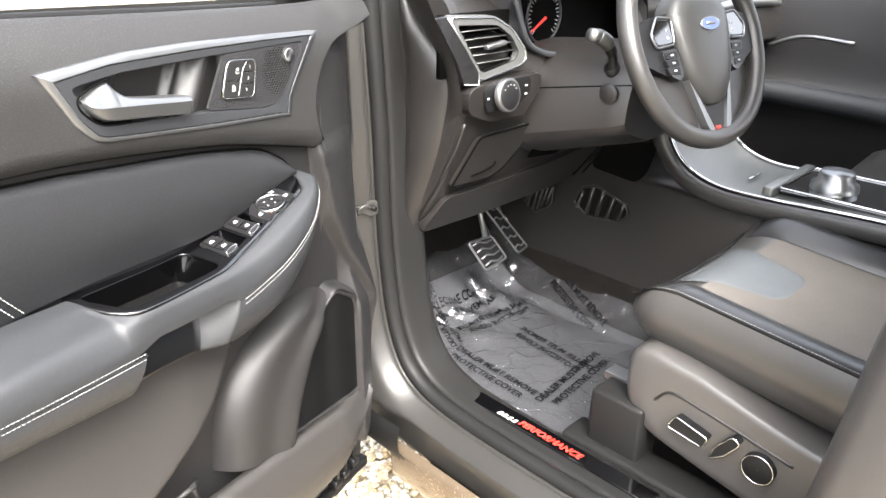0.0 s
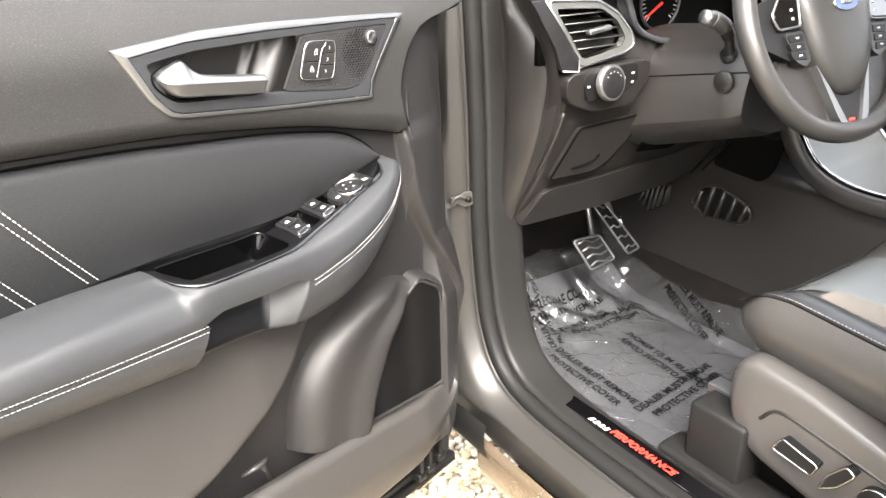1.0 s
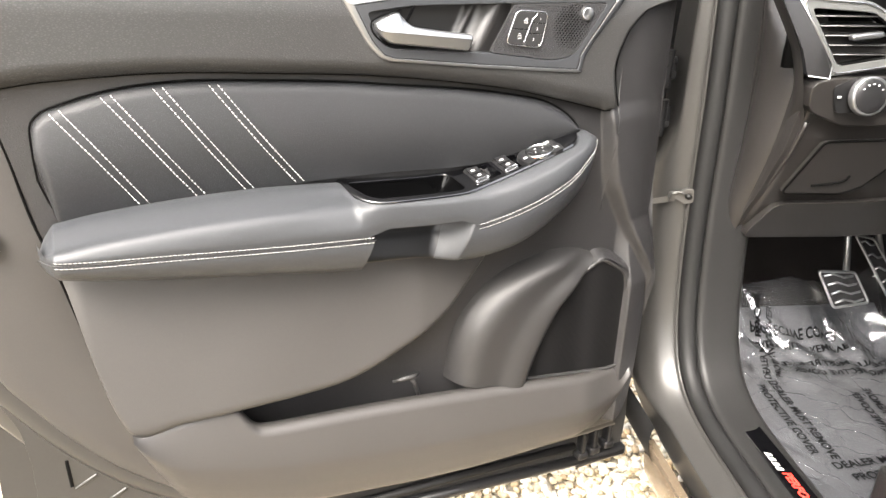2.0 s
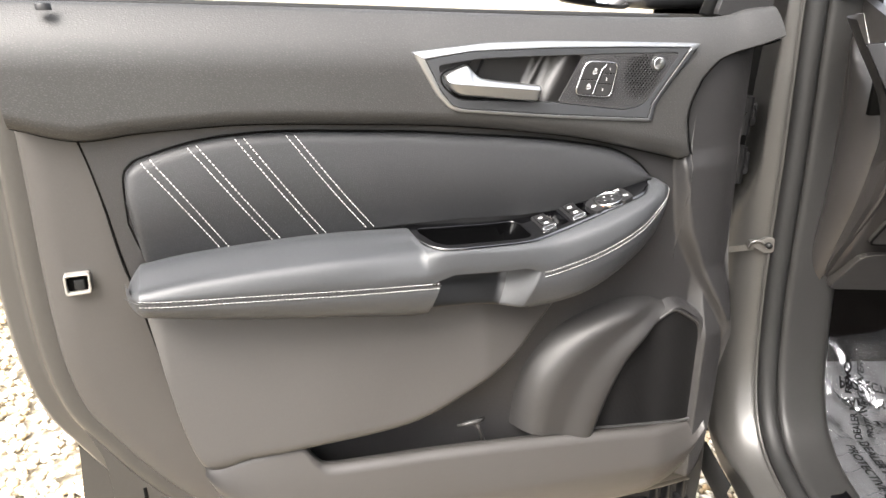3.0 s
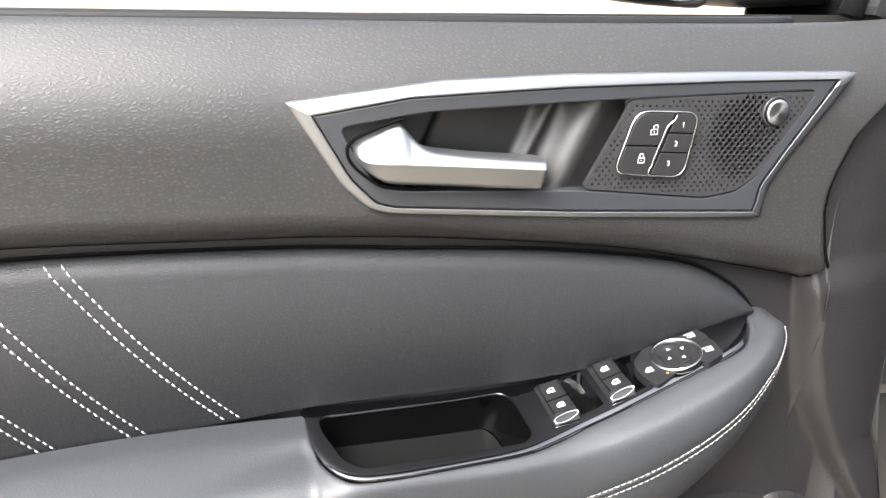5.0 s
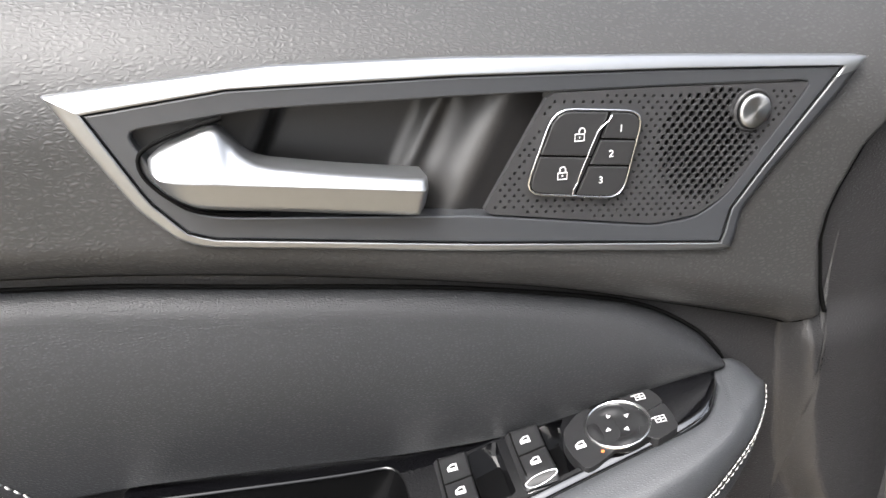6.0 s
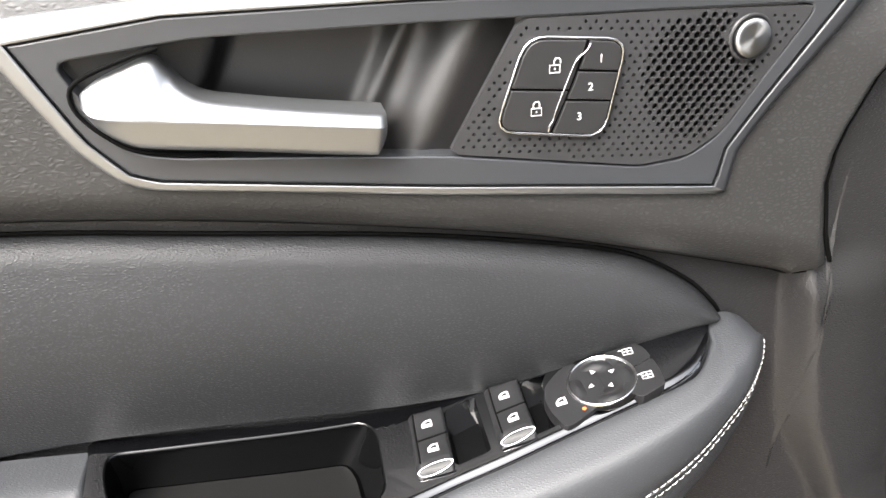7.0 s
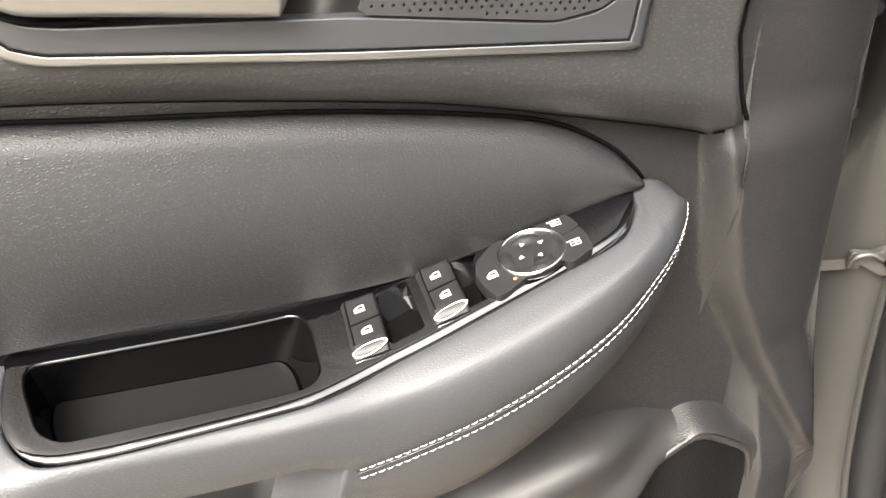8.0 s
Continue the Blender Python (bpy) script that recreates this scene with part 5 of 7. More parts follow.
# the rest of the body, which shades the opening: roof, rails, rear side, fender
rail_line = spline([(-0.02, 0.36, 1.16), (0.06, 0.10, 1.36), (0.14, -0.20, 1.52), (0.18, -0.60, 1.60), (0.18, -1.40, 1.62), (0.16, -2.40, 1.56)], 40)
part("roof_rail", tube([tuple(q) for q in rail_line], 0.045, 10), M_PAINT, body, "painted roof rail")
part("roof", grid([[(q[0] + (1.50 - 2 * q[0]) * k, q[1], q[2] + 0.05 * math.sin(math.pi * k)) for k in np.linspace(0, 1, 14)] for q in rail_line[12:]]), M_PAINT, body, "painted car roof")
part("headliner", grid([[(q[0] + (1.50 - 2 * q[0]) * k, q[1], q[2] + 0.02 * math.sin(math.pi * k) - 0.03) for k in np.linspace(0, 1, 14)] for q in rail_line[12:]]), M_SUEDE, body, "grey fabric headliner")
rear_sec = spline([(-0.09, 0.24), (-0.13, 0.45), (-0.15, 0.70), (-0.14, 1.00), (-0.11, 1.14), (-0.09, 1.17)], 24)
part("rear_door", grid([[(u, v, z) for u, z in rear_sec] for v in np.linspace(-2.55, -0.90, 16)]), M_PAINT, body, "closed painted rear door")
part("rear_window", grid([[(-0.08 + 0.24 * k, v, 1.17 + 0.42 * k) for k in np.linspace(0, 1, 6)] for v in np.linspace(-2.3, -0.95, 8)]), M_GLOSS, body, "dark tinted rear window")
# floor, mat and toe board
floor_sec = spline([(-1.2, 0.33), (0.25, 0.335), (0.36, 0.35), (0.48, 0.45), (0.60, 0.62), (0.62, 0.80)], 50)
part("carpet", grid([[(u, v, z + 0.004 * noise.noise(Vector((u * 25, v * 25, 0)))) for u in np.linspace(0.085, 1.45, 50)] for v, z in floor_sec]), M_CARPET, body, "dark carpeted footwell")
M_MAT = shade("grey_mat", (0.060, 0.061, 0.066), 0.85, grain=0.8, grain_size=900, vary=0.2, spec=0.2)
mat_sec = spline([(-0.22, 0.341), (0.24, 0.343), (0.34, 0.350), (0.44, 0.415)], 30)
floor_mat = part("floor_mat", grid([[(u, v, z) for u in np.linspace(0.10, 0.60, 30)] for v, z in mat_sec]), M_MAT, None)
floor_mat.matrix_world = CAR
tagged(floor_mat, "grey carpet floor mat lying in the footwell", "floor mat")
part("kick_panel", grid([[(0.098 + 0.012 * math.sin(z * 6), v, z) for v in np.linspace(0.245, 0.62, 12)] for z in np.linspace(0.34, 0.72, 12)]), M_CARPET, body)
plate_scuff = part("scuff_plate", box(0.028, 0.066, -0.42, 0.022, 0.399, 0.4055, 0.002), M_GLOSS, body, "black sill scuff plate with white bars and red lettering", smooth=False)
for k in range(4):
    v = -0.068 - k * 0.0125
    part("print_bar", plate([(0, 0), (0.0095, 0), (0.0095, 0.011), (0.003, 0.011)][::1], [], lambda a, b, d, v=v: (0.034 + b, v - a - 0.25 * b, 0.4063 - d), 0.0003), M_MARK, body, "white print", smooth=False)
red_word = lettering("PERFORMANCE", 0.0205, M_RED, plate_scuff, Matrix.Translation((0.0445, -0.194, 0.4058)) @ Matrix(((0, 1, 0, 0), (-1, 0, 0, 0), (0, 0, 1, 0), (0, 0, 0, 1))), "lettering", 0.0003, shear=0.22, width=1.02, bold=0.03)
red_word["label"] = "red lettering"

# ---- protective film over the mat
def film_material():
    m = bpy.data.materials.new("clear_film")
    m.use_nodes = True
    n, l = m.node_tree.nodes, m.node_tree.links
    n.remove(n["Principled BSDF"])
    clear = n.new("ShaderNodeBsdfTransparent")
    clear.inputs["Color"].default_value = (0.86, 0.87, 0.89, 1)
    gloss = n.new("ShaderNodeBsdfGlossy")
    gloss.inputs["Roughness"].default_value = 0.13
    gloss.inputs["Color"].default_value = (0.58, 0.59, 0.61, 1)
    haze = n.new("ShaderNodeBsdfDiffuse")
    haze.inputs["Color"].default_value = (0.8, 0.82, 0.85, 1)
    co = n.new("ShaderNodeTexCoord")
    wander = n.new("ShaderNodeTexNoise")
    wander.inputs["Scale"].default_value, wander.inputs["Detail"].default_value = 9.0, 3.0
    l.new(co.outputs["Object"], wander.inputs["Vector"])
    bend = n.new("ShaderNodeVectorMath")
    bend.operation = "MULTIPLY_ADD"
    bend.inputs[1].default_value = (0.16, 0.16, 0.0)
    l.new(wander.outputs["Color"], bend.inputs[0])
    l.new(co.outputs["Object"], bend.inputs[2])
    cells = n.new("ShaderNodeTexVoronoi")
    cells.feature = "DISTANCE_TO_EDGE"
    cells.inputs["Scale"].default_value = 13.0
    l.new(bend.outputs[0], cells.inputs["Vector"])
    ridge = n.new("ShaderNodeMapRange")
    ridge.interpolation_type = "SMOOTHSTEP"
    ridge.inputs["From Max"].default_value = 0.035
    ridge.inputs["To Min"].default_value, ridge.inputs["To Max"].default_value = 1.0, 0.0
    l.new(cells.outputs["Distance"], ridge.inputs["Value"])
    creases = n.new("ShaderNodeMath")
    creases.operation = "MULTIPLY_ADD"
    creases.inputs[1].default_value = 0.8
    l.new(wander.outputs["Fac"], creases.inputs[0])
    l.new(ridge.outputs[0], creases.inputs[2])
    bump = n.new("ShaderNodeBump")
    bump.inputs["Strength"].default_value, bump.inputs["Distance"].default_value = 0.55, 0.003
    l.new(creases.outputs[0], bump.inputs["Height"])
    l.new(bump.outputs[0], gloss.inputs["Normal"])
    fr = n.new("ShaderNodeFresnel")
    fr.inputs["IOR"].default_value = 1.6
    l.new(bump.outputs[0], fr.inputs["Normal"])
    lift = n.new("ShaderNodeMath")
    lift.operation = "MULTIPLY_ADD"
    lift.inputs[1].default_value, lift.inputs[2].default_value = 1.5, 0.008
    l.new(fr.outputs[0], lift.inputs[0])
    a = n.new("ShaderNodeMixShader")
    a.inputs["Fac"].default_value = 0.026
    l.new(clear.outputs[0], a.inputs[1])
    l.new(haze.outputs[0], a.inputs[2])
    b = n.new("ShaderNodeMixShader")
    l.new(lift.outputs[0], b.inputs["Fac"])
    l.new(a.outputs[0], b.inputs[1])
    l.new(gloss.outputs[0], b.inputs[2])
    l.new(b.outputs[0], n["Material Output"].inputs["Surface"])
    return m


M_FILM = film_material()
film = thing("protective_film", "crumpled clear plastic film with black print over the floor mat", "plastic film", CAR)


def folds(p):
    """Height of sharp creases: ridges between random cells, at two scales."""
    a = noise.voronoi(p)[0]
    b = noise.voronoi(p * 2.3 + Vector((3.1, 7.7, 0.0)))[0]
    return (a[1] - a[0]) * 0.80 + (b[1] - b[0]) * 0.20


def film_z(u, v):
    base = float(np.interp(v, mat_sec[:, 0], mat_sec[:, 1])) + 0.005
    rim = min(1.0, max(0.0, (v - 0.14) / 0.17, (0.185 - u) / 0.08, (u - 0.50) / 0.14, (-0.10 - v) / 0.10))
    sway = noise.noise(Vector((u * 5, v * 5, 2.0)))
    p = Vector((u * 11.0 + 1.4 * sway + 4.0 * v, v * 5.0 - 1.1 * sway - 1.5 * u, 0.0))
    return base + 0.0016 * noise.noise(Vector((u * 9, v * 9, 2.0))) + (0.0035 + (0.024 + 0.020 * min(1.0, max(0.0, (v - 0.10) / 0.15))) * min(1.0, 0.55 + 0.45 * max(0.0, (u - 0.15) / 0.06)) * rim ** 1.4) * folds(p) * (0.35 + 0.65 * rim) + 0.45 * max(0, v - 0.35) + 0.16 * max(0, 0.125 - u) + 0.75 * max(0, u - 0.545)


part("sheet", grid([[(u + 0.006 * noise.noise(Vector((u * 20, v * 20, 7))), v + 0.012 * noise.noise(Vector((u * 14, 3.0, 1.0))), film_z(u, v)) for u in np.linspace(0.075, 0.640, 150)] for v in np.linspace(0.46, -0.20, 170)]), M_FILM, film, smooth=False)
M_INK = shade("black_ink", (0.004, 0.004, 0.005), 0.7, vary=0.05, spec=0.1)


def print_on(at, way, up, size):
    x, y = Vector((*way, 0)).normalized(), Vector((*up, 0)).normalized()
    for k, text in enumerate(("DEALER MUST REMOVE", "PROTECTIVE COVER")):
        p = Vector((*at, 0)) - y * size * 1.35 * k
        m = Matrix.Translation((p.x, p.y, film_z(p.x, p.y) + 0.005)) @ Matrix(((x.x, y.x, 0, 0), (x.y, y.y, 0, 0), (0, 0, 1, 0), (0, 0, 0, 1)))
        word = lettering(text, size, M_INK, film, m, "lettering", 0.0001, bold=0.022)
        word.data.transform(m)
        word.matrix_local = Matrix()
        for q in word.data.vertices:
            q.co.z = film_z(q.co.x, q.co.y) + 0.0022


print_on((0.216, 0.095), (-0.04, -1), (1, -0.04), 0.0245)
print_on((0.325, -0.040), (1, 0.09), (-0.09, 1), 0.0255)
print_on((0.600, 0.130), (-0.35, -1), (1, -0.35), 0.0215)
print_on((0.400, 0.060), (0.12, 1), (1, -0.12), 0.0235)
print_on((0.345, 0.335), (1, -0.1), (-0.1, -1), 0.023)
print_on((0.400, 0.270), (-1, 0.1), (0.1, 1), 0.023)
print_on((0.250, 0.330), (0.3, 1), (-1, 0.3), 0.020)

# ---- dashboard
dash = thing("dashboard", "black plastic dashboard with air vent, light switch and fuse lid", "dashboard", CAR)
DASH = [(0.62, 1.215), (0.40, 1.215), (0.24, 1.205), (0.15, 1.180), (0.105, 1.145), (0.075, 1.100), (0.068, 1.060), (0.066, 1.030), (0.070, 0.985), (0.078, 0.955), (0.098, 0.900), (0.130, 0.830), (0.170, 0.765), (0.215, 0.712), (0.240, 0.700), (0.30, 0.705), (0.55, 0.72)]
dsec = spline(DASH, 150)
rows = []
for u in np.concatenate([np.linspace(0.058, 0.075, 6), np.linspace(0.08, 0.70, 90), np.linspace(0.72, 1.42, 26)]):
    k = 1 - min(1.0, (u - 0.058) / 0.014)
    rows.append([(u, v + 0.014 * k ** 2 + 0.10 * max(0, u - 0.55) * (z < 1.0), z) for v, z in dsec])
HOOD = [(0.186, 1.200), (0.205, 1.150), (0.225, 1.100), (0.262, 1.078), (0.320, 1.066), (0.50, 1.060), (0.62, 1.075)]
hood = spline(HOOD, 60)
shell_bm = grid(rows)
open_faces = []
for f in shell_bm.faces:
    q = f.calc_center_median()
    if 0.188 < q.x < 0.62 and q.y < 0.25 and float(np.interp(q.x, hood[:, 0], hood[:, 1])) < q.z < 1.207:
        open_faces.append(f)
bmesh.ops.delete(shell_bm, geom=open_faces, context="FACES")
part("dash_shell", shell_bm, M_DASH, dash)
end_line = [(0.260, 1.230), (0.110, 1.180), (0.078, 1.125), (0.066, 1.075), (0.064, 1.040), (0.072, 0.985), (0.092, 0.910), (0.140, 0.820), (0.205, 0.722), (0.255, 0.690), (0.40, 0.690), (0.40, 1.230)]
end_cap = part("end_cap", plate(rounded(end_line, 0.012, 4), [], lambda a, b, d: (0.052 + d - 0.10 * max(0.0, a - 0.22), a, b), 0.02), M_DASH, dash, "grey-brown end panel of the dashboard", smooth=False)
soften(end_cap, 0.006, 3)
CAP_EDGE = curve([(0.69, 0.212), (0.707, 0.204), (0.77, 0.176), (0.843, 0.144), (0.90, 0.122), (0.959, 0.106), (1.031, 0.096), (1.096, 0.130), (1.15, 0.178), (1.20, 0.215)])
rows = []
for z in np.linspace(0.695, 1.195, 40):
    e, back_v = CAP_EDGE(z), 0.226
    rows.append([(0.054 - 0.016 * math.sin(math.pi * min(1.0, 1.25 * k)) ** 0.8 * min(1.0, (back_v - e) / 0.06) - 0.018 * k, e + (back_v - e) * k, z) for k in np.linspace(0, 1, 16)])
BLADE_SIDE = curve([(0.69, 0.060), (0.727, 0.060), (0.820, 0.062), (0.905, 0.066), (0.960, 0.066), (1.000, 0.048), (1.046, 0.033), (1.084, 0.019), (1.160, -0.027), (1.20, -0.050)])
NEAR = curve([(0.69, 0.225), (0.727, 0.205), (0.820, 0.145), (0.905, 0.096), (0.965, 0.074), (1.000, 0.060), (1.046, 0.054), (1.20, 0.054)])
link = []
for z in np.linspace(0.715, 1.195, 60):
    a, e, n_ = BLADE_SIDE(z), CAP_EDGE(z), NEAR(z)
    link.append([(a + (0.050 - a) * k ** 1.5 - 0.006 * math.sin(math.pi * k), n_ + (max(e, n_) + 0.004 - n_) * k, z) for k in np.linspace(0, 1, 10)])
part("end_return", grid(link), M_DASH, dash, "grey-brown return beside the vent")
part("end_bulge", grid(rows), M_DASH, dash, "bulged grey-brown side of the dashboard")
part("edge_strip", tube(spline([(0.070, 0.073, 0.965), (0.066, 0.095, 0.905), (0.062, 0.145, 0.820), (0.060, 0.205, 0.727)], 24), 0.004, 8), M_DASH, dash)


def face(name, pts, v, material, thick=0.01, holes=(), label="", r=0.006, lean=0.0, bev=0.0015, parent=None):
    """A plate facing the driver, drawn in (sideways, up); lean tips its top forward."""
    z0 = sum(p[1] for p in pts) / len(pts)
    ob = part(name, plate(rounded(pts, r, 4), [rounded(h, r * 0.7, 4) for h in holes], lambda a, b, d: (a, v + d + lean * (b - z0), b), thick), material, parent or dash, label, smooth=False)
    return soften(ob, bev)


VENT_IN = [(0.083, 1.060), (0.176, 1.074), (0.187, 1.088), (0.166, 1.118), (0.129, 1.140), (0.026, 1.146)]
SURROUND = [(0.071, 1.044), (0.186, 1.059), (0.212, 1.070), (0.209, 1.091), (0.172, 1.132), (0.122, 1.157), (0.004, 1.164)]
surround = face("vent_surround", SURROUND, 0.050, M_VENT, 0.014, [VENT_IN], "satin grey vent surround", 0.012, 0.10, 0.003)
sur_z = sum(p[1] for p in SURROUND) / len(SURROUND)
part("vent_ring", tube([(a, 0.0495 + 0.10 * (b - sur_z), b) for a, b in rounded([(0.076, 1.048), (0.184, 1.062), (0.207, 1.072), (0.204, 1.090), (0.169, 1.129), (0.121, 1.153), (0.008, 1.160)], 0.012, 5)], 0.0018, 6, closed=True), M_CHROME, surround, "thin bright line round the vent")
part("vent_collar", grid([[(a, 0.050 + d + 0.10 * (b - sur_z), b) for d in (0.0, 0.012, 0.034)] for a, b in [*rounded(VENT_IN, 0.008, 4), rounded(VENT_IN, 0.008, 4)[0]]]), M_VOID, surround)
BLADE = [(0.001, 1.162), (0.073, 1.064), (0.070, 1.040), (0.034, 1.046), (0.020, 1.084), (-0.026, 1.160)]
face("vent_blade", BLADE, 0.0470, M_TIP, 0.012, (), "dark polished blade beside the vent", 0.003, 0.10, 0.003)
part("blade_edge", tube([(a, 0.0465 + 0.10 * (b - 1.09), b) for a, b in ((0.001, 1.161), (0.040, 1.110), (0.073, 1.064), (0.071, 1.041), (0.034, 1.046))], 0.0014, 6), M_SATIN, dash, "bright blade edge")
part("vent_well", box(0.02, 0.20, 0.088, 0.10, 1.05, 1.16), M_VOID, dash)
for k in range(5):
    z = 1.076 + k * 0.0145
    ends = [a for a in np.linspace(0.0, 0.22, 200) if inside((a, z), VENT_IN)]
    slat = part("slat", box(ends[0], ends[-1], 0.058, 0.084, z - 0.0014, z + 0.0014, 0.0008), M_BUTTON, dash)
    part("slat_edge", tube([(ends[0], 0.0575, z), (ends[-1], 0.0575, z)], 0.0010, 6), M_VENT, slat, "thin silver slat edge")
vent_tab = part("vent_tab", box(0.098, 0.150, 0.046, 0.060, 1.101, 1.110, 0.003), M_SATIN, dash, "silver vent tab", at=Matrix.Translation((0.124, 0, 1.105)) @ pose(0, 0, 0, 0, -6, 0) @ Matrix.Translation((-0.124, 0, -1.105)))
face("light_pod", [(0.050, 0.990), (0.040, 1.036), (0.090, 1.044), (0.241, 1.046), (0.250, 1.012), (0.218, 0.962), (0.120, 0.962)], 0.042, M_DASH, 0.05, (), "light switch housing", 0.018, -0.25, 0.008)
face("switch_face", [(0.076, 1.030), (0.108, 1.044), (0.208, 1.043), (0.214, 1.012), (0.184, 0.990), (0.094, 0.986)], 0.036, M_BUTTON, 0.01, (), "light switch panel", 0.010, -0.12, 0.003)
KN = Matrix.Translation((0.132, 0.030, 1.017)) @ pose(0, 0, 0, 83, 0, 0)
light_knob = part("light_knob", grid([[(r * math.cos(a), r * math.sin(a), h) for r, h in ((0.031, 0), (0.031, 0.010), (0.029, 0.012), (0.0265, 0.012))] for a in np.linspace(0, 2 * math.pi, 41)]), M_SATIN, dash, "silver rotary light switch", at=KN)
part("knob_cap", grid([[(r * math.cos(a), r * math.sin(a), h) for r, h in ((0.027, 0.0105), (0.024, 0.013), (0.015, 0.0145), (0.0001, 0.015))] for a in np.linspace(0, 2 * math.pi, 41)]), M_BUTTON, light_knob)
for a in (0.6, 1.1, 1.57, 2.0, 2.5):
    part("knob_mark", box(0.019 * math.cos(a) - 0.0015, 0.019 * math.cos(a) + 0.0015, 0.019 * math.sin(a) - 0.001, 0.019 * math.sin(a) + 0.001, 0.0141, 0.0144), M_MARK, light_knob)
for u, z, w in ((0.090, 1.014, 0.006), (0.176, 1.020, 0.005), (0.197, 1.026, 0.007), (0.197, 1.010, 0.007)):
    part("switch_mark", box(u - w / 2, u + w / 2, 0.0340, 0.0346, z - 0.002, z + 0.002), M_MARK, dash)
lid = face("fuse_lid", [(0.080, 0.826), (0.108, 0.932), (0.280, 0.936), (0.262, 0.890), (0.228, 0.838), (0.194, 0.822)], 0.094, M_DASH, 0.012, (), "fuse box lid", 0.010, -0.46, 0.002)
face("knee_panel", [(0.062, 0.712), (0.085, 0.800), (0.240, 0.800), (0.46, 0.815), (0.62, 0.84), (0.60, 0.76), (0.52, 0.716), (0.27, 0.706)], 0.150, M_DASH, 0.03, (), "lower knee panel", 0.02, -0.62, 0.006)
# instrument hood and gauges
part("gauge_hood", grid([[(u + 0.003 * k, 0.058 + 0.024 * k, z + 0.003 * math.cos(k * 3) - 0.004 * k) for k in np.linspace(0, 5, 10)] for u, z in hood]), M_FRAME, dash, "gauge hood lining")
part("hood_rim", tube([(u, 0.060 + 0.12 * max(0.0, z - 1.09), z + 0.002) for u, z in hood], 0.006, 8), M_FRAME, dash, "satin grey gauge rim")
part("gauge_face", plate([(0.21, 1.05), (0.84, 1.05), (0.84, 1.36), (0.21, 1.36)], [], lambda a, b, d: (a, 0.18 + d, b), 0.01), M_VOID, dash, "dark instrument cluster", smooth=False)
G = (0.412, 1.128)
part("gauge_ring", tube([(G[0] + 0.058 * math.cos(a), 0.170, G[1] + 0.058 * math.sin(a)) for a in np.linspace(0, 2 * math.pi, 40, endpoint=False)], 0.003, 6, closed=True), M_FRAME, dash)
for k in range(28):
    a = radians(225 - k * 10)
    c, s_ = math.cos(a), math.sin(a)
    r0 = 0.046 if k % 3 else 0.042
    part("gauge_tick", tube([(G[0] + r0 * c, 0.1705, G[1] + r0 * s_), (G[0] + 0.052 * c, 0.1705, G[1] + 0.052 * s_)], 0.0008, 4), M_MARK, dash)
part("gauge_needle", tube([(G[0], 0.166, G[1] - 0.004), (G[0] - 0.048, 0.166, G[1] - 0.032)], [0.0035, 0.0015], 5), M_RED, dash, "red gauge needle")
# steering column shroud, stalk, start button
shroud_sec = [(0.24, 0.90), (0.28, 0.865), (0.36, 0.84), (0.46, 0.84), (0.53, 0.87), (0.56, 0.92), (0.55, 1.02), (0.50, 1.07), (0.42, 1.085), (0.33, 1.075), (0.27, 1.03)]
ring0 = spline(shroud_sec, 48, closed=True)
rows = []
for k in np.linspace(0, 1, 14):
    v = 0.14 - 0.275 * k
    row = []
    for u, z in ring0:
        cu, cz = 0.405, 0.965 + 0.05 * k
        sh = 1.0 - 0.22 * k - 0.05 * (k > 0.97)
        row.append((cu + (u - cu) * sh, v, cz + (z - 0.965) * sh))
    rows.append([*row, row[0]])
part("column_shroud", grid(rows), M_DASH, dash, "steering column shroud")
seam_at = min(range(48), key=lambda k: abs(ring0[k][1] - 1.0) + 9 * max(0.0, ring0[k][0] - 0.30))
part("shroud_seam", tube([(r[seam_at][0] - 0.0004, r[seam_at][1], r[seam_at][2]) for r in rows], 0.0013, 6), M_VOID, dash, "dark joint between the shroud halves")
cap = bmesh.new()
cap.faces.new([cap.verts.new(q) for q in rows[-1][:-1]])
part("shroud_end", cap, M_DASH, dash)
# flat black plate painting in the shade below the column
face("column_gap", [(0.300, 0.846), (0.318, 0.884), (0.486, 0.866), (0.402, 0.836)], 0.098, M_VOID, 0.004, (), "black plate for the shade under the column", 0.006, -0.35, 0.0005)
for a, b in (((0.690, 0.812), (0.630, 0.733)), ((0.640, 0.812), (0.588, 0.736))):
    part("panel_seam", tube([(a[0] * 0.93, 0.118, a[1]), (b[0] * 0.96, 0.165, b[1])], 0.0018, 6), M_VOID, dash)
part("lid_pull", tube(spline([(0.128, 0.0925 - 0.46 * (0.842 - 0.874), 0.842), (0.165, 0.0925 - 0.46 * (0.846 - 0.874), 0.846), (0.186, 0.0925 - 0.46 * (0.852 - 0.874), 0.852), (0.190, 0.0925 - 0.46 * (0.862 - 0.874), 0.862)], 14), 0.0022, 6), M_VOID, dash, "finger recess of the lid")
lid_line = rounded([(0.080, 0.826), (0.108, 0.932), (0.280, 0.936), (0.262, 0.890), (0.228, 0.838), (0.194, 0.822)], 0.010, 4)
part("lid_gap", tube([(a, 0.0945 - 0.46 * (b - 0.874), b) for a, b in lid_line], 0.0022, 6, closed=True), M_VOID, dash)
SB = Matrix.Translation((0.274, -0.100, 1.020)) @ pose(0, 0, 0, 0, -90, 0)
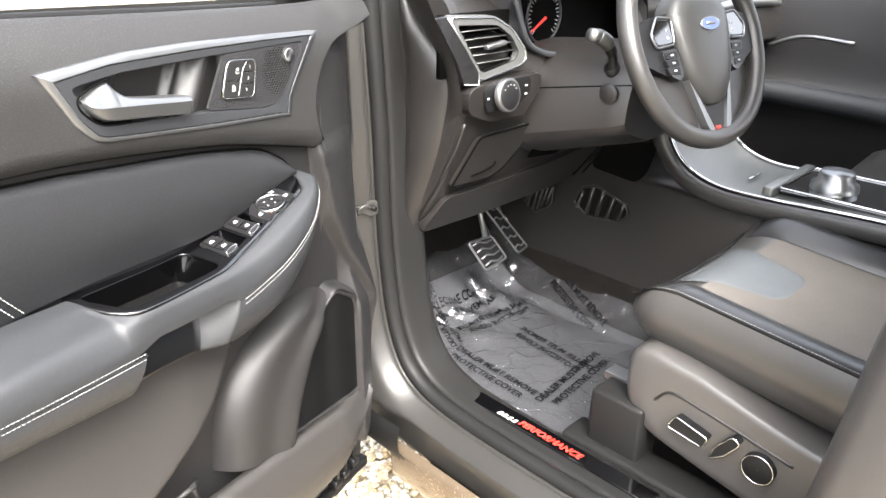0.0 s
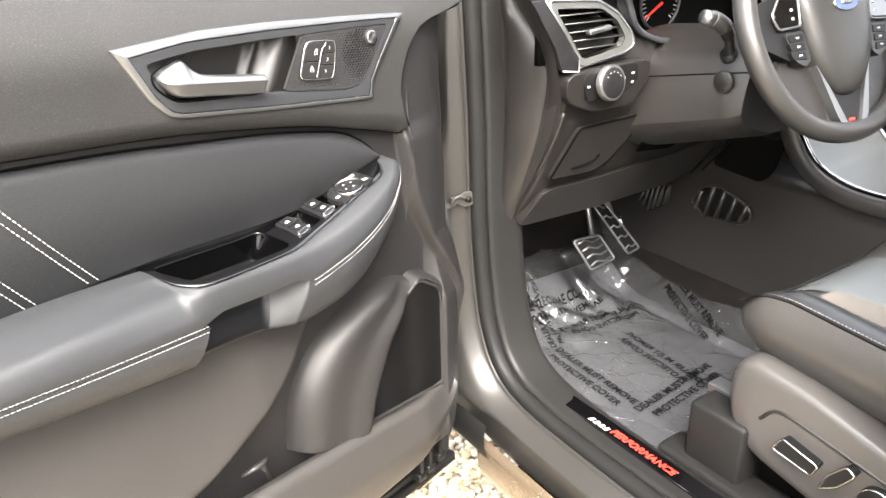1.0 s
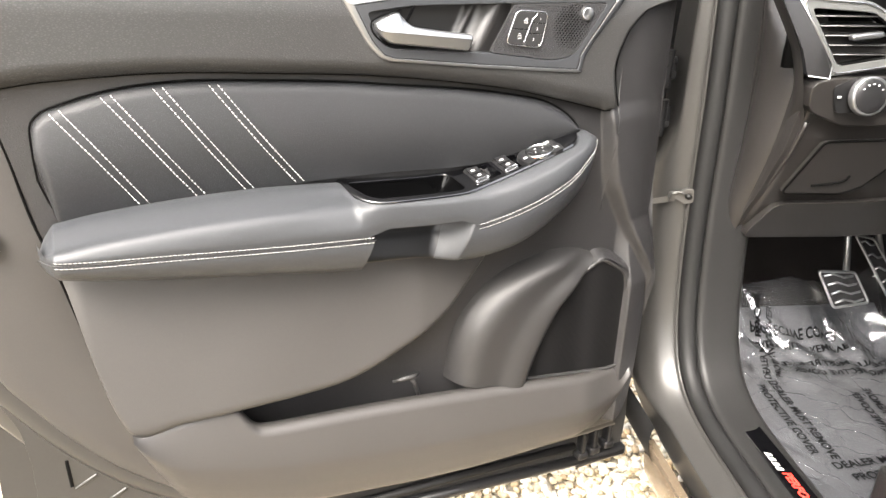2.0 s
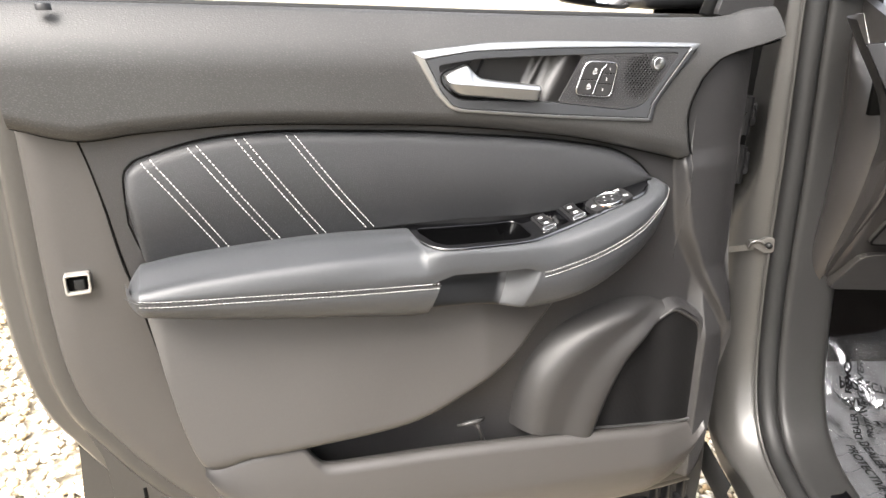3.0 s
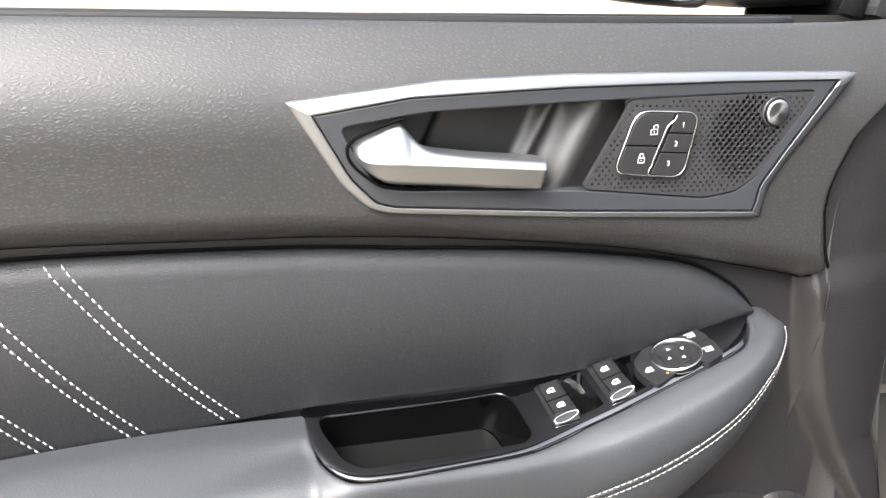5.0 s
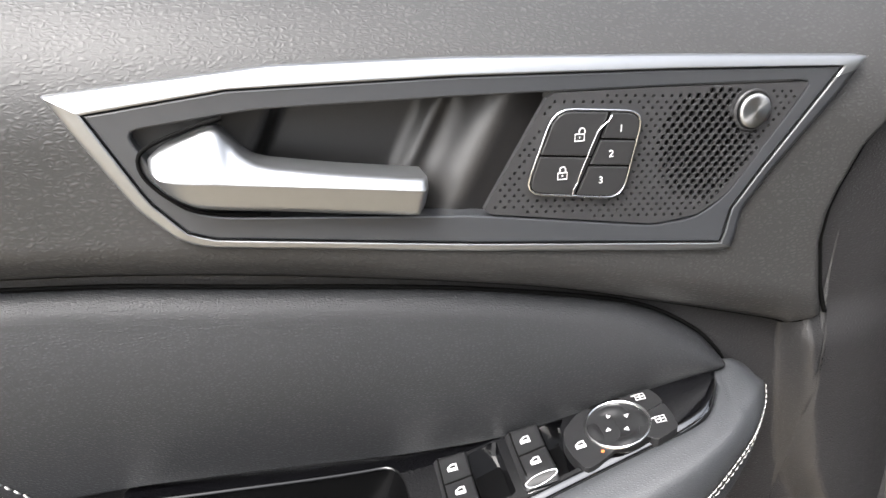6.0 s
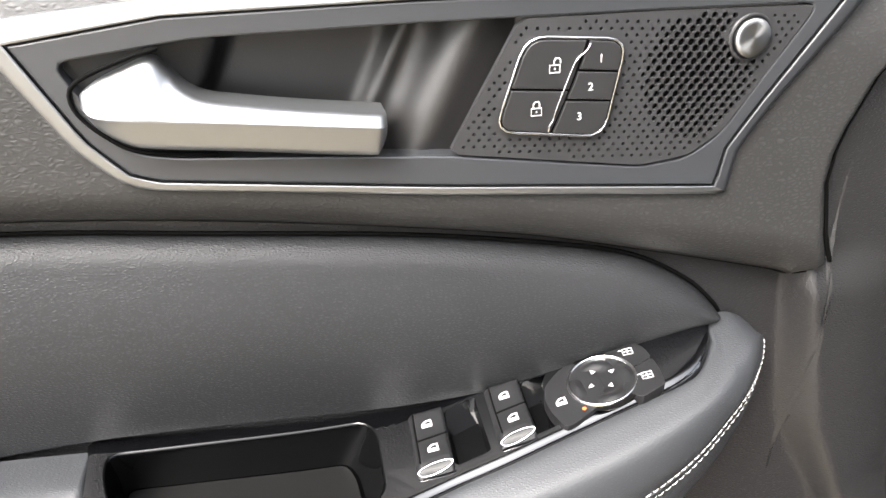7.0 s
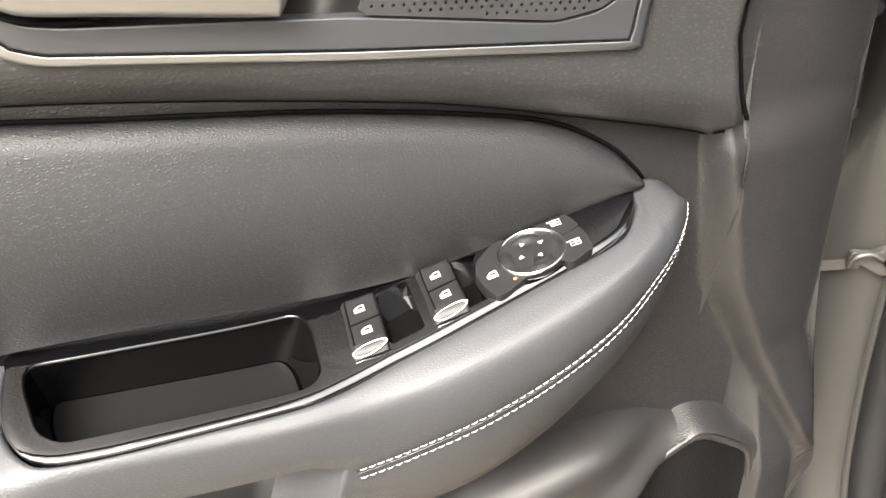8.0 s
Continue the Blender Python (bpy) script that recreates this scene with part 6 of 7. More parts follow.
button = part("start_button", grid([[(r * math.cos(a), r * math.sin(a), h) for r, h in ((0.018, -0.004), (0.018, 0.003), (0.016, 0.0045), (0.0001, 0.0050))] for a in np.linspace(0, 2 * math.pi, 33)]), M_DASH, dash, "round start button", at=SB)
part("button_ring", tube([(0.0185 * math.cos(a), 0.0185 * math.sin(a), 0.002) for a in np.linspace(0, 2 * math.pi, 32, endpoint=False)], 0.0011, 6, closed=True), M_FRAME, button)
part("hood_top", grid([[(u, v, 1.222 + 0.055 * math.sin(math.pi * (u - 0.17) / 0.50) ** 0.6 + 0.04 * (0.2 - v)) for u in np.linspace(0.171, 0.669, 24)] for v in np.linspace(0.02, 0.34, 10)]), M_DASH, dash, "grained instrument hood")
stalk = part("indicator_stalk", tube(spline([(0.296, -0.090, 1.058), (0.290, -0.092, 1.076), (0.282, -0.092, 1.094), (0.268, -0.090, 1.112), (0.244, -0.084, 1.125)], 24), [0.010] * 4 + [0.0085] * 6 + [0.011] * 6 + [0.0120] * 8, 12), M_BUTTON, dash, "dark indicator stalk")
part("stalk_head", tube(spline([(0.274, -0.091, 1.106), (0.262, -0.089, 1.116), (0.244, -0.084, 1.125)], 10), [0.0115, 0.013] + [0.0138] * 8, 14), M_STALK, stalk, "grey stalk head")
part("stalk_tip", tube([(0.247, -0.085, 1.1235), (0.226, -0.080, 1.129)], [0.0135, 0.0115], 14), M_SATIN, stalk, "silver stalk tip")
part("stalk_base", tube([(0.312, -0.088, 1.045), (0.290, -0.090, 1.066)], 0.015, 14), M_BUTTON, stalk)

# ---- steering wheel
WHEEL = CAR @ pose(0.410, -0.189, 1.117, 66, 0, -5)
wheel = thing("steering_wheel", "black leather steering wheel with silver lower spokes", "steering wheel", WHEEL)
rim_pts = []
for a in np.linspace(0, 2 * math.pi, 80, endpoint=False):
    flat = 1.0 - 0.035 * max(0.0, -math.sin(a) - 0.75) / 0.25
    rim_pts.append((0.194 * math.cos(a), 0.194 * math.sin(a) * flat, 0.0))
part("rim", tube(rim_pts, 0.0180, 16, closed=True), M_WHEEL, wheel, "perforated black leather rim")
hub_line = spline([(-0.086, 0.045), (-0.080, -0.015), (-0.064, -0.070), (-0.030, -0.118), (0.0, -0.126), (0.030, -0.118), (0.064, -0.070), (0.080, -0.015), (0.086, 0.045), (0.055, 0.080), (0.0, 0.090), (-0.055, 0.080)], 60, closed=True)
rows = [[(a * k, b * k + 0.0, h) for a, b in [*hub_line, hub_line[0]]] for k, h in ((1.0, -0.02), (1.0, 0.006), (0.96, 0.016), (0.86, 0.024), (0.6, 0.030), (0.3, 0.032), (0.01, 0.032))]
part("airbag_cover", grid(rows), M_COVER, wheel, "grained black airbag cover")
em = Matrix.Translation((0.0, 0.018, 0.0325))
emblem = part("emblem", grid([[(0.030 * k * math.cos(a), 0.0125 * k * math.sin(a), h) for k, h in ((1.0, 0.0), (1.0, 0.002), (0.94, 0.003), (0.90, 0.0025))] for a in np.linspace(0, 2 * math.pi, 41)]), M_CHROME, wheel, "silver rim of the oval badge", at=em)
M_BLUE = shade("badge_blue", (0.02, 0.05, 0.22), 0.2, vary=0.05, coat=0.5)
part("badge_field", grid([[(0.0275 * k * math.cos(a), 0.0108 * k * math.sin(a), 0.0026) for k in (1.0, 0.01)] for a in np.linspace(0, 2 * math.pi, 41)]), M_BLUE, emblem, "plain blue oval")
part("badge_bar", box(-0.014, 0.014, -0.0028, 0.0028, 0.0026, 0.0030), M_SATIN, emblem)
for sg in (-1, 1):
    part("side_spoke", plate(rounded([(sg * 0.068, 0.050), (sg * 0.068, -0.050), (sg * 0.120, -0.060), (sg * 0.186, -0.030), (sg * 0.188, 0.030), (sg * 0.120, 0.048)][::sg], 0.012, 4), [], lambda a, b, d: (a, b, 0.006 - d), 0.016), M_BUTTON, wheel, "spoke with switches", smooth=False)
    pad = part("key_pad", plate(rounded([(sg * 0.086, 0.036), (sg * 0.092, -0.004), (sg * 0.138, -0.006), (sg * 0.146, 0.012), (sg * 0.124, 0.040)][::sg], 0.008, 4), [], lambda a, b, d: (a, b, 0.012 - d), 0.008), M_GLOSS, wheel, "gloss key pad", smooth=False)
    soften(pad, 0.002)
    part("pad_rim", tube([(a, b, 0.0115) for a, b in rounded([(sg * 0.083, 0.039), (sg * 0.089, -0.007), (sg * 0.141, -0.010), (sg * 0.151, 0.013), (sg * 0.125, 0.044)], 0.008, 5)], 0.0022, 6, closed=True), M_SATIN, wheel)
    block = part("key_block", plate(rounded([(sg * 0.084, -0.014), (sg * 0.078, -0.062), (sg * 0.094, -0.072), (sg * 0.116, -0.062), (sg * 0.130, -0.016)][::sg], 0.007, 4), [], lambda a, b, d: (a, b, 0.0115 - d), 0.012), M_KEY, wheel, "raised block of keys", smooth=False)
    soften(block, 0.003)
    wing = part("spoke_wing", plate(rounded([(sg * 0.066, -0.045), (sg * 0.130, -0.050), (sg * 0.166, -0.062), (sg * 0.142, -0.112), (sg * 0.100, -0.150), (sg * 0.048, -0.165), (sg * 0.050, -0.100)][::sg], 0.008, 4), [], lambda a, b, d: (a, b, -0.004 - d - 0.10 * max(0.0, abs(a) - 0.10)), 0.014), M_DASH, wheel, "brown-black lower wing of the spoke", smooth=False)
    soften(wing, 0.003)
    for q in range(3):
        key = part("wheel_key", plate(rounded([(sg * 0.090, -0.018 - q * 0.015), (sg * 0.088, -0.031 - q * 0.015), (sg * 0.122, -0.032 - q * 0.013), (sg * 0.126, -0.019 - q * 0.013)][::sg], 0.003, 3), [], lambda a, b, d: (a, b, 0.013 - d), 0.008), M_BUTTON, wheel, smooth=False)
        soften(key, 0.001)
        part("key_mark", box(sg * 0.104 - 0.004, sg * 0.104 + 0.004, -0.0265 - q * 0.0140, -0.0235 - q * 0.0140, 0.0131, 0.0134), M_MARK, key)
    for q in range(2):
        part("key_mark", box(sg * 0.104 - 0.003, sg * 0.104 + 0.003, 0.004 + q * 0.014, 0.008 + q * 0.014, 0.0121, 0.0125), M_MARK, pad)
    spoke = part("lower_spoke", plate(rounded([(sg * 0.046, -0.108), (sg * 0.068, -0.070), (sg * 0.040, -0.160), (sg * 0.028, -0.180), (sg * 0.018, -0.172)][::sg], 0.004, 3), [], lambda a, b, d: (a, b, 0.010 - d), 0.016), M_SATIN, wheel, "satin silver lower spoke", smooth=False)
    soften(spoke, 0.002)
part("lower_plate", plate(rounded([(-0.042, -0.112), (-0.020, -0.172), (0.020, -0.172), (0.042, -0.112)], 0.004, 3), [], lambda a, b, d: (a, b, 0.004 - d), 0.012), M_BUTTON, wheel, "black lower spoke plate", smooth=False)
part("badge_plate", box(-0.007, 0.007, -0.170, -0.165, 0.004, 0.0062, 0.001), M_RED, wheel, "small red badge")
lace = []
for k in range(34):
    a = radians(-38 + k * 2.0)
    for d in (-1, 1):
        lace.append(tube([(0.1795 * math.cos(a), 0.1795 * math.sin(a), 0.008), (0.178 * math.cos(a + d * 0.035), 0.178 * math.sin(a + d * 0.035), -0.002)], 0.0007, 4))
part("rim_stitching", join(lace), M_THREAD, wheel, "pale cross stitching inside the rim")

# ---- pedals
def pedal(name, label, corners, v, arm, stripes):
    p = thing(name, label, "pedal", CAR)
    z0 = sum(c[1] for c in corners) / len(corners)
    place = lambda a, b, d: (a, v + d + 0.55 * (b - z0), b)
    soften(part("plate", plate(rounded(corners, 0.008, 4), [], place, 0.008), M_BUTTON, p, "black rubber pedal pad", smooth=False), 0.0015)
    part("pedal_rim", tube([place(a, b, -0.0006) for a, b in rounded(corners, 0.008, 5)], 0.0028, 6, closed=True), M_SATIN, p, "steel rim")
    c = [np.array(q) for q in corners]
    for k in range(stripes):
        t0 = (k + 0.5) / stripes
        a, b = c[0] * (1 - t0) + c[3] * t0, c[1] * (1 - t0) + c[2] * t0
        pts = [a * 0.9 + b * 0.1, a * 0.65 + b * 0.35 + np.array([0, 0.004]), a * 0.35 + b * 0.65 - np.array([0, 0.003]), a * 0.1 + b * 0.9]
        part("grip_bar", tube([place(q[0], q[1], -0.0010) for q in pts], 0.0024, 6), M_SATIN, p, "steel grip bar")
    part("arm", tube(arm, 0.007, 8), M_SATIN, p, "steel pedal arm")


pedal("brake_pedal", "black rubber brake pedal with steel bars", [(0.318, 0.582), (0.402, 0.578), (0.428, 0.520), (0.345, 0.512)], 0.27, [(0.385, 0.285, 0.555), (0.392, 0.320, 0.640), (0.395, 0.36, 0.76)], 4)
pedal("accelerator_pedal", "black rubber accelerator pedal with steel bars", [(0.428, 0.640), (0.470, 0.632), (0.540, 0.512), (0.498, 0.506)], 0.31, [(0.500, 0.335, 0.58), (0.49, 0.37, 0.66), (0.48, 0.42, 0.76)], 5)

# ---- centre console
console = thing("center_console", "black centre console with silver trim and rotary shifter", "console", CAR)
CON = [(0.62, 0.33), (0.632, 0.45), (0.640, 0.58), (0.645, 0.66), (0.652, 0.70), (0.66, 0.735)]
side = spline(CON, 24)
rows = []
for v in np.linspace(-0.95, 0.55, 60):
    lift = 0.06 * max(0.0, min(1.0, (v - 0.02) / 0.2)) ** 1.2
    rows.append([(u, v, 0.33 + (z - 0.33) * (1 + lift)) for u, z in side] + [(0.70, v, 0.742 + lift * 0.4), (0.95, v, 0.742 + lift * 0.4), (0.98, v, 0.33)])
part("side_wall", grid(rows), M_DASH, console, "grey-black console side")
part("carpet_strip", grid([[(u - 0.004, v, z + 0.003 * noise.noise(Vector((v * 30, z * 30, 3)))) for u, z in spline([(0.614, 0.33), (0.626, 0.42), (0.6305, 0.458), (0.634, 0.462)], 8)] for v in np.linspace(-0.95, 0.55, 60)]), M_CARPET, console, "dark carpet along the console foot")
edge = spline([(0.20, 0.780), (0.10, 0.775), (0.02, 0.745), (-0.03, 0.742)], 12)
bol = spline([(-0.010, 1.00), (-0.020, 0.92), (-0.040, 0.855), (-0.085, 0.800), (-0.150, 0.772), (-0.24, 0.765), (-0.50, 0.778), (-0.95, 0.79)], 60)
rows = []
for k, (v, z) in enumerate(bol):
    w = 0.040
    d = bol[min(k + 1, 59)] - bol[max(k - 1, 0)]
    d /= np.linalg.norm(d)
    nv, nz = -d[1], d[0]
    if nz > 0:
        nv, nz = -nv, -nz
    rows.append([(0.640 - 0.012 * math.sin(a), v + nv * w * (0.5 - 0.5 * math.cos(a)), z + nz * w * (0.5 - 0.5 * math.cos(a))) for a in np.linspace(0, math.pi, 10)] + [(0.66, v + nv * w, z + nz * w)])
part("padded_edge", grid(rows), M_WHEEL, console, "soft black console edge")
part("silver_edge", tube([(0.652, v, z + 0.002) for v, z in bol], 0.0045, 8), M_CHROME, console, "bright console edging")
part("deck", grid([[(u, v, z - 0.002 + 0.004 * math.sin((u - 0.655) * 12)) for u in np.linspace(0.655, 0.93, 14)] for v, z in bol]), M_DECK, console, "satin grey console deck")
part("far_edge", tube([(0.932, v, z + 0.002) for v, z in bol], 0.005, 8), M_CHROME, console)
part("lid_edge", box(0.668, 0.915, -0.285, -0.262, 0.768, 0.790, 0.004), M_DECK, console, at=pose(0, 0, 0))
part("lid_slot", box(0.74, 0.80, -0.205, -0.199, 0.772, 0.7775, 0.001), M_CHROME, console)
part("shifter_bezel", box(0.69, 0.90, -0.52, -0.29, 0.772, 0.786, 0.004), M_GLOSS, console, "gloss black shifter panel", smooth=False)
part("shifter_trim", tube([(u, v, 0.787) for u, v in rounded([(0.69, -0.52), (0.90, -0.52), (0.90, -0.29), (0.69, -0.29)], 0.01, 4)], 0.003, 6, closed=True), M_CHROME, console)
part("shifter_dial", grid([[(0.775 + r * math.cos(a), -0.375 + r * math.sin(a), h) for r, h in ((0.050, 0.784), (0.048, 0.800), (0.038, 0.806), (0.036, 0.822), (0.033, 0.827), (0.0001, 0.828))] for a in np.linspace(0, 2 * math.pi, 49)]), M_SATIN, console, "silver rotary gear selector")
# open bin and vent grilles in the console side
# the bin has no hollow: a black plate gives its shaded inside
part("side_bin", plate(rounded([(0.165, 0.742), (0.030, 0.730), (0.005, 0.760), (-0.015, 0.835), (0.12, 0.83)], 0.02, 5), [], lambda a, b, d: (0.6385 + d, a, b), 0.004), M_VOID, console, "flat black plate for the shaded open bin in the console side", smooth=False)
for nm, pts, u0, n in (("side_vent", [(0.205, 0.640), (0.178, 0.684), (0.136, 0.698), (0.045, 0.668), (0.035, 0.640), (0.060, 0.622), (0.165, 0.612)], 0.628, 5), ("front_vent", [(0.368, 0.606), (0.345, 0.650), (0.265, 0.668), (0.270, 0.612), (0.325, 0.574)], 0.622, 6)):
    line = rounded(pts, 0.014, 5)
    v_ = part(nm, plate(line, [], lambda a, b, d: (u0 + 0.006 + d, a, b), 0.006), M_LINER, console, "slatted speaker opening", smooth=False)
    part("vent_rim", tube([(u0 + 0.004, a, b) for a, b in line], 0.0035, 6, closed=True), M_DASH, v_)
    xs = [p[0] for p in pts]
    for k in range(n):
        a = min(xs) + (max(xs) - min(xs)) * (k + 0.7) / (n + 0.4)
        inz = [b for b in np.linspace(0.56, 0.71, 60) if inside((a, b), line)]
        if inz:
            part("slat", tube([(u0 + 0.003, a + 0.008, inz[0]), (u0 + 0.003, a - 0.008, inz[-1])], 0.006, 8), M_DASH, v_)

# ---- driver's seat
seat = thing("driver_seat", "black leather driver's seat with grey suede centre and white piping", "car seat", CAR)
U0, U1 = 0.150, 0.660


def seat_top(u, v):
    k = (u - U0) / (U1 - U0)
    side_ = abs(2 * k - 1)
    z = 0.722 + 0.018 * max(0, (side_ - 0.45) / 0.55) ** 1.5 - 0.014 * (1 - side_ ** 2)
    z -= 0.10 * max(0.0, -0.36 - v) * 0.9
    q = max(0.0, (v + 0.36) / 0.092)
    return z - 0.030 * min(1.0, q) ** 2.2


rows = []
for v in np.concatenate([np.linspace(-1.05, -0.40, 30), np.linspace(-0.39, -0.268, 24)]):
    row = []
    for u in np.concatenate([np.linspace(U0, U0 + 0.06, 12), np.linspace(U0 + 0.07, U1 - 0.07, 30), np.linspace(U1 - 0.06, U1, 12)]):
        row.append((u, v, seat_top(u, v)))
    rows.append(row)
part("cushion_top", grid(rows), M_SEAT, seat, "black leather cushion top")
# side and front faces, rolled
edge_path = [(U0, v) for v in np.linspace(-1.05, -0.335, 34)] + [(U0 + 0.055 * (1 - math.cos(a)), -0.335 + 0.067 * math.sin(a)) for a in np.linspace(0.12, math.pi / 2, 12)] + [(u, -0.268) for u in np.linspace(U0 + 0.08, U1 - 0.06, 12)]
rows = []
for u, v in edge_path:
    zt = seat_top(u, v)
    zb = 0.630 - 0.10 * max(0, -0.34 - v)
    row = []
    nx = -1.0 if v < -0.335 else -max(0.0, 1 - (u - U0) / 0.055)
    ny = 0.0 if v < -0.335 else math.sqrt(max(0.0, 1 - nx * nx))
    for k in np.linspace(0, 1, 16):
        bulge = 0.020 * math.sin(math.pi * min(1, k * 0.95 + 0.05)) - 0.012 * k
        row.append((u + nx * bulge, v + ny * bulge, zt + (zb - zt) * k))
    rows.append(row)
part("cushion_side", grid(rows), M_SEAT, seat, "rolled leather cushion side")
pipe = [(u, v, seat_top(u, v) + 0.002) for u, v in edge_path]
part("piping", tube(pipe, 0.0032, 6), M_RUBBER, seat)
for off in (0.0045, -0.004):
    part("stitching", stitches([(u + 0.003 + off * 0.5, v, seat_top(u, v) + 0.0035 - abs(off) * 0.2) for u, v in edge_path[:46]], 0.0045, 0.0015, 0.0007, (0, 0, 0.0005)), M_THREAD, seat, "white thread")
for nm, ua, ub, up in (("side_bolster", U0 + 0.004, U0 + 0.088, 0.012), ("side_bolster", U1 - 0.004, U1 - 0.088, 0.020)):
    rows = []
    for v in np.linspace(-1.04, -0.285, 60):
        near = max(0.0, min(1.0, (-0.285 - v) / 0.05)) ** 0.5
        rows.append([(ua + (ub - ua) * k, v, seat_top(ua + (ub - ua) * k, v) + 0.0012 + up * near * math.sin(math.pi * k) ** 0.7) for k in np.linspace(0, 1, 14)])
    bm = grid(rows)
    if ub > ua:
        bmesh.ops.reverse_faces(bm, faces=bm.faces)
    part(nm, bm, M_BOLSTER, seat, "glossy dark leather bolster")
inner = [(U0 + 0.085 + 0.0 * k, v, seat_top(U0 + 0.085, v) + 0.0015) for k, v in enumerate(np.linspace(-0.95, -0.33, 40))]
part("stitching", stitches(inner, 0.0045, 0.002, 0.0006, (0, 0, 0.0005)), M_THREAD, seat, "white thread")


rows = []
for v in np.linspace(-0.98, -0.345, 40):
    a, b = U0 + 0.089, U1 - 0.089
    rows.append([(u, v, seat_top(u, v) + 0.004 - 0.004 * abs(2 * k - 1) ** 6) for k, u in zip(np.linspace(0, 1, 24), np.linspace(a, b, 24))])
part("suede_centre", grid(rows), M_SUEDE, seat, "grey-brown suede seat centre")
M_SILVERED = shade("grey_leather", (0.075, 0.082, 0.085), 0.40, grain=0.3, grain_size=480, kind="leather", vary=0.1)
rows = []
for k in np.linspace(0, 1, 24):
    v = -0.295 - 0.175 * k
    half = (0.116 - 0.050 * k) * (1 - 0.25 * max(0.0, (k - 0.85) / 0.15) ** 2)
    c = 0.388
    rows.append([(c + half * q, v, seat_top(c + half * q, v) + 0.0065 - 0.004 * abs(q) ** 6 - 0.004 * max(0, (k - 0.9) * 10)) for q in np.linspace(-1, 1, 22)])
part("leather_patch", grid(rows), M_SILVERED, seat, "smooth grey leather patch")
part("backrest", grid([[(u, -0.98 - 0.30 * (z - 0.70) - 0.06 * math.cos((u - 0.405) * 6) * 0.5 + 0.05 * abs((u - 0.405) / 0.25) ** 3, z) for u in np.linspace(0.155, 0.655, 20)] for z in np.linspace(0.66, 1.34, 16)]), M_SEAT, seat, "black leather seat back")
# plastic side shield with its switches
SHIELD = [(-0.288, 0.560), (-0.294, 0.616), (-0.325, 0.638), (-0.424, 0.628), (-0.569, 0.592), (-0.95, 0.53), (-0.95, 0.40), (-0.60, 0.42), (-0.430, 0.452), (-0.345, 0.470), (-0.300, 0.505)]
sl = [tuple(p) for p in along([*rounded(SHIELD, 0.02, 5), rounded(SHIELD, 0.02, 5)[0]], 90)[:-1]]
rows = []
cx, cz = -0.55, 0.53
for k, u in ((1.0, 0.26), (1.0, 0.150), (0.992, 0.132), (0.97, 0.122), (0.93, 0.117), (0.80, 0.115), (0.5, 0.114), (0.02, 0.114)):
    rows.append([(u, cx + (a - cx) * k, cz + (b - cz) * k) for a, b in [*sl, sl[0]]])
shield = part("side_shield", grid(rows), M_SHIELD, seat, "moulded plastic seat side shield")
part("shield_recess", tube([(0.1145, a, b) for a, b in spline([(-0.360, 0.548), (-0.385, 0.575), (-0.44, 0.572), (-0.60, 0.545)], 30)], 0.003, 6), M_DASH, seat)
for nm, pts in (("seat_switch", [(-0.397, 0.522), (-0.410, 0.548), (-0.470, 0.534), (-0.462, 0.513)]), ("recline_switch", [(-0.476, 0.500), (-0.484, 0.528), (-0.508, 0.560), (-0.522, 0.552), (-0.500, 0.518)])):
    sw = soften(part(nm, plate(rounded(pts, 0.006, 4), [], lambda a, b, d: (0.097 + d, a, b), 0.018), M_BUTTON, seat, "seat adjuster switch with chrome rim", smooth=False), 0.003, 3)
    part("chrome_rim", tube([(0.0965, a, b) for a, b in rounded(pts, 0.006, 4)], 0.0016, 6, closed=True), M_CHROME, sw)
lum = part("lumbar_switch", grid([[(h, -0.553 + r * math.cos(a), 0.519 + r * math.sin(a)) for r, h in ((0.026, 0.116), (0.026, 0.104), (0.023, 0.101), (0.001, 0.103))] for a in np.linspace(0, 2 * math.pi, 37)]), M_BUTTON, seat, "round lumbar switch")
part("chrome_rim", tube([(0.102, -0.553 + 0.025 * math.cos(a), 0.519 + 0.025 * math.sin(a)) for a in np.linspace(0, 2 * math.pi, 36, endpoint=False)], 0.0014, 6, closed=True), M_CHROME, lum)
# rail cover
rail = part("rail_cover", join([box(0.105, 0.175, -0.345, -0.235, 0.36, 0.515, 0.008), box(0.085, 0.16, -0.70, -0.19, 0.335, 0.405, 0.010)]), M_TRIM, seat, "black plastic seat rail cover")
part("rail", box(0.165, 0.20, -0.70, -0.225, 0.505, 0.522, 0.002), M_SATIN, seat, "steel seat rail", smooth=False)

# ---- door mirror
mirror = thing("door_mirror", "black door mirror housing with mirror glass", "door mirror", DOOR)
M_MIRROR = shade("mirror_glass", (0.9, 0.9, 0.92), 0.02, metal=1.0, vary=0.01, rough_vary=0.005)
mo = [(0.276, 1.250), (0.286, 1.226), (0.314, 1.210), (0.412, 1.197), (0.438, 1.200), (0.450, 1.230), (0.455, 1.36), (0.314, 1.37), (0.269, 1.34)]
ml = spline(mo, 70, closed=True)
mc = ml.mean(axis=0)
rows = []
for k, y in ((0.90, 0.262), (0.96, 0.258), (1.0, 0.266), (1.0, 0.29), (0.90, 0.34), (0.6, 0.38), (0.02, 0.39)):
    rows.append([(mc[0] + (a - mc[0]) * k, y, mc[1] + (b - mc[1]) * k) for a, b in [*ml, ml[0]]])
part("housing", grid(rows), M_DARK, mirror, "black mirror housing")
gl = [(mc[0] + (a - mc[0]) * 0.915, mc[1] + (b - mc[1]) * 0.915) for a, b in ml]
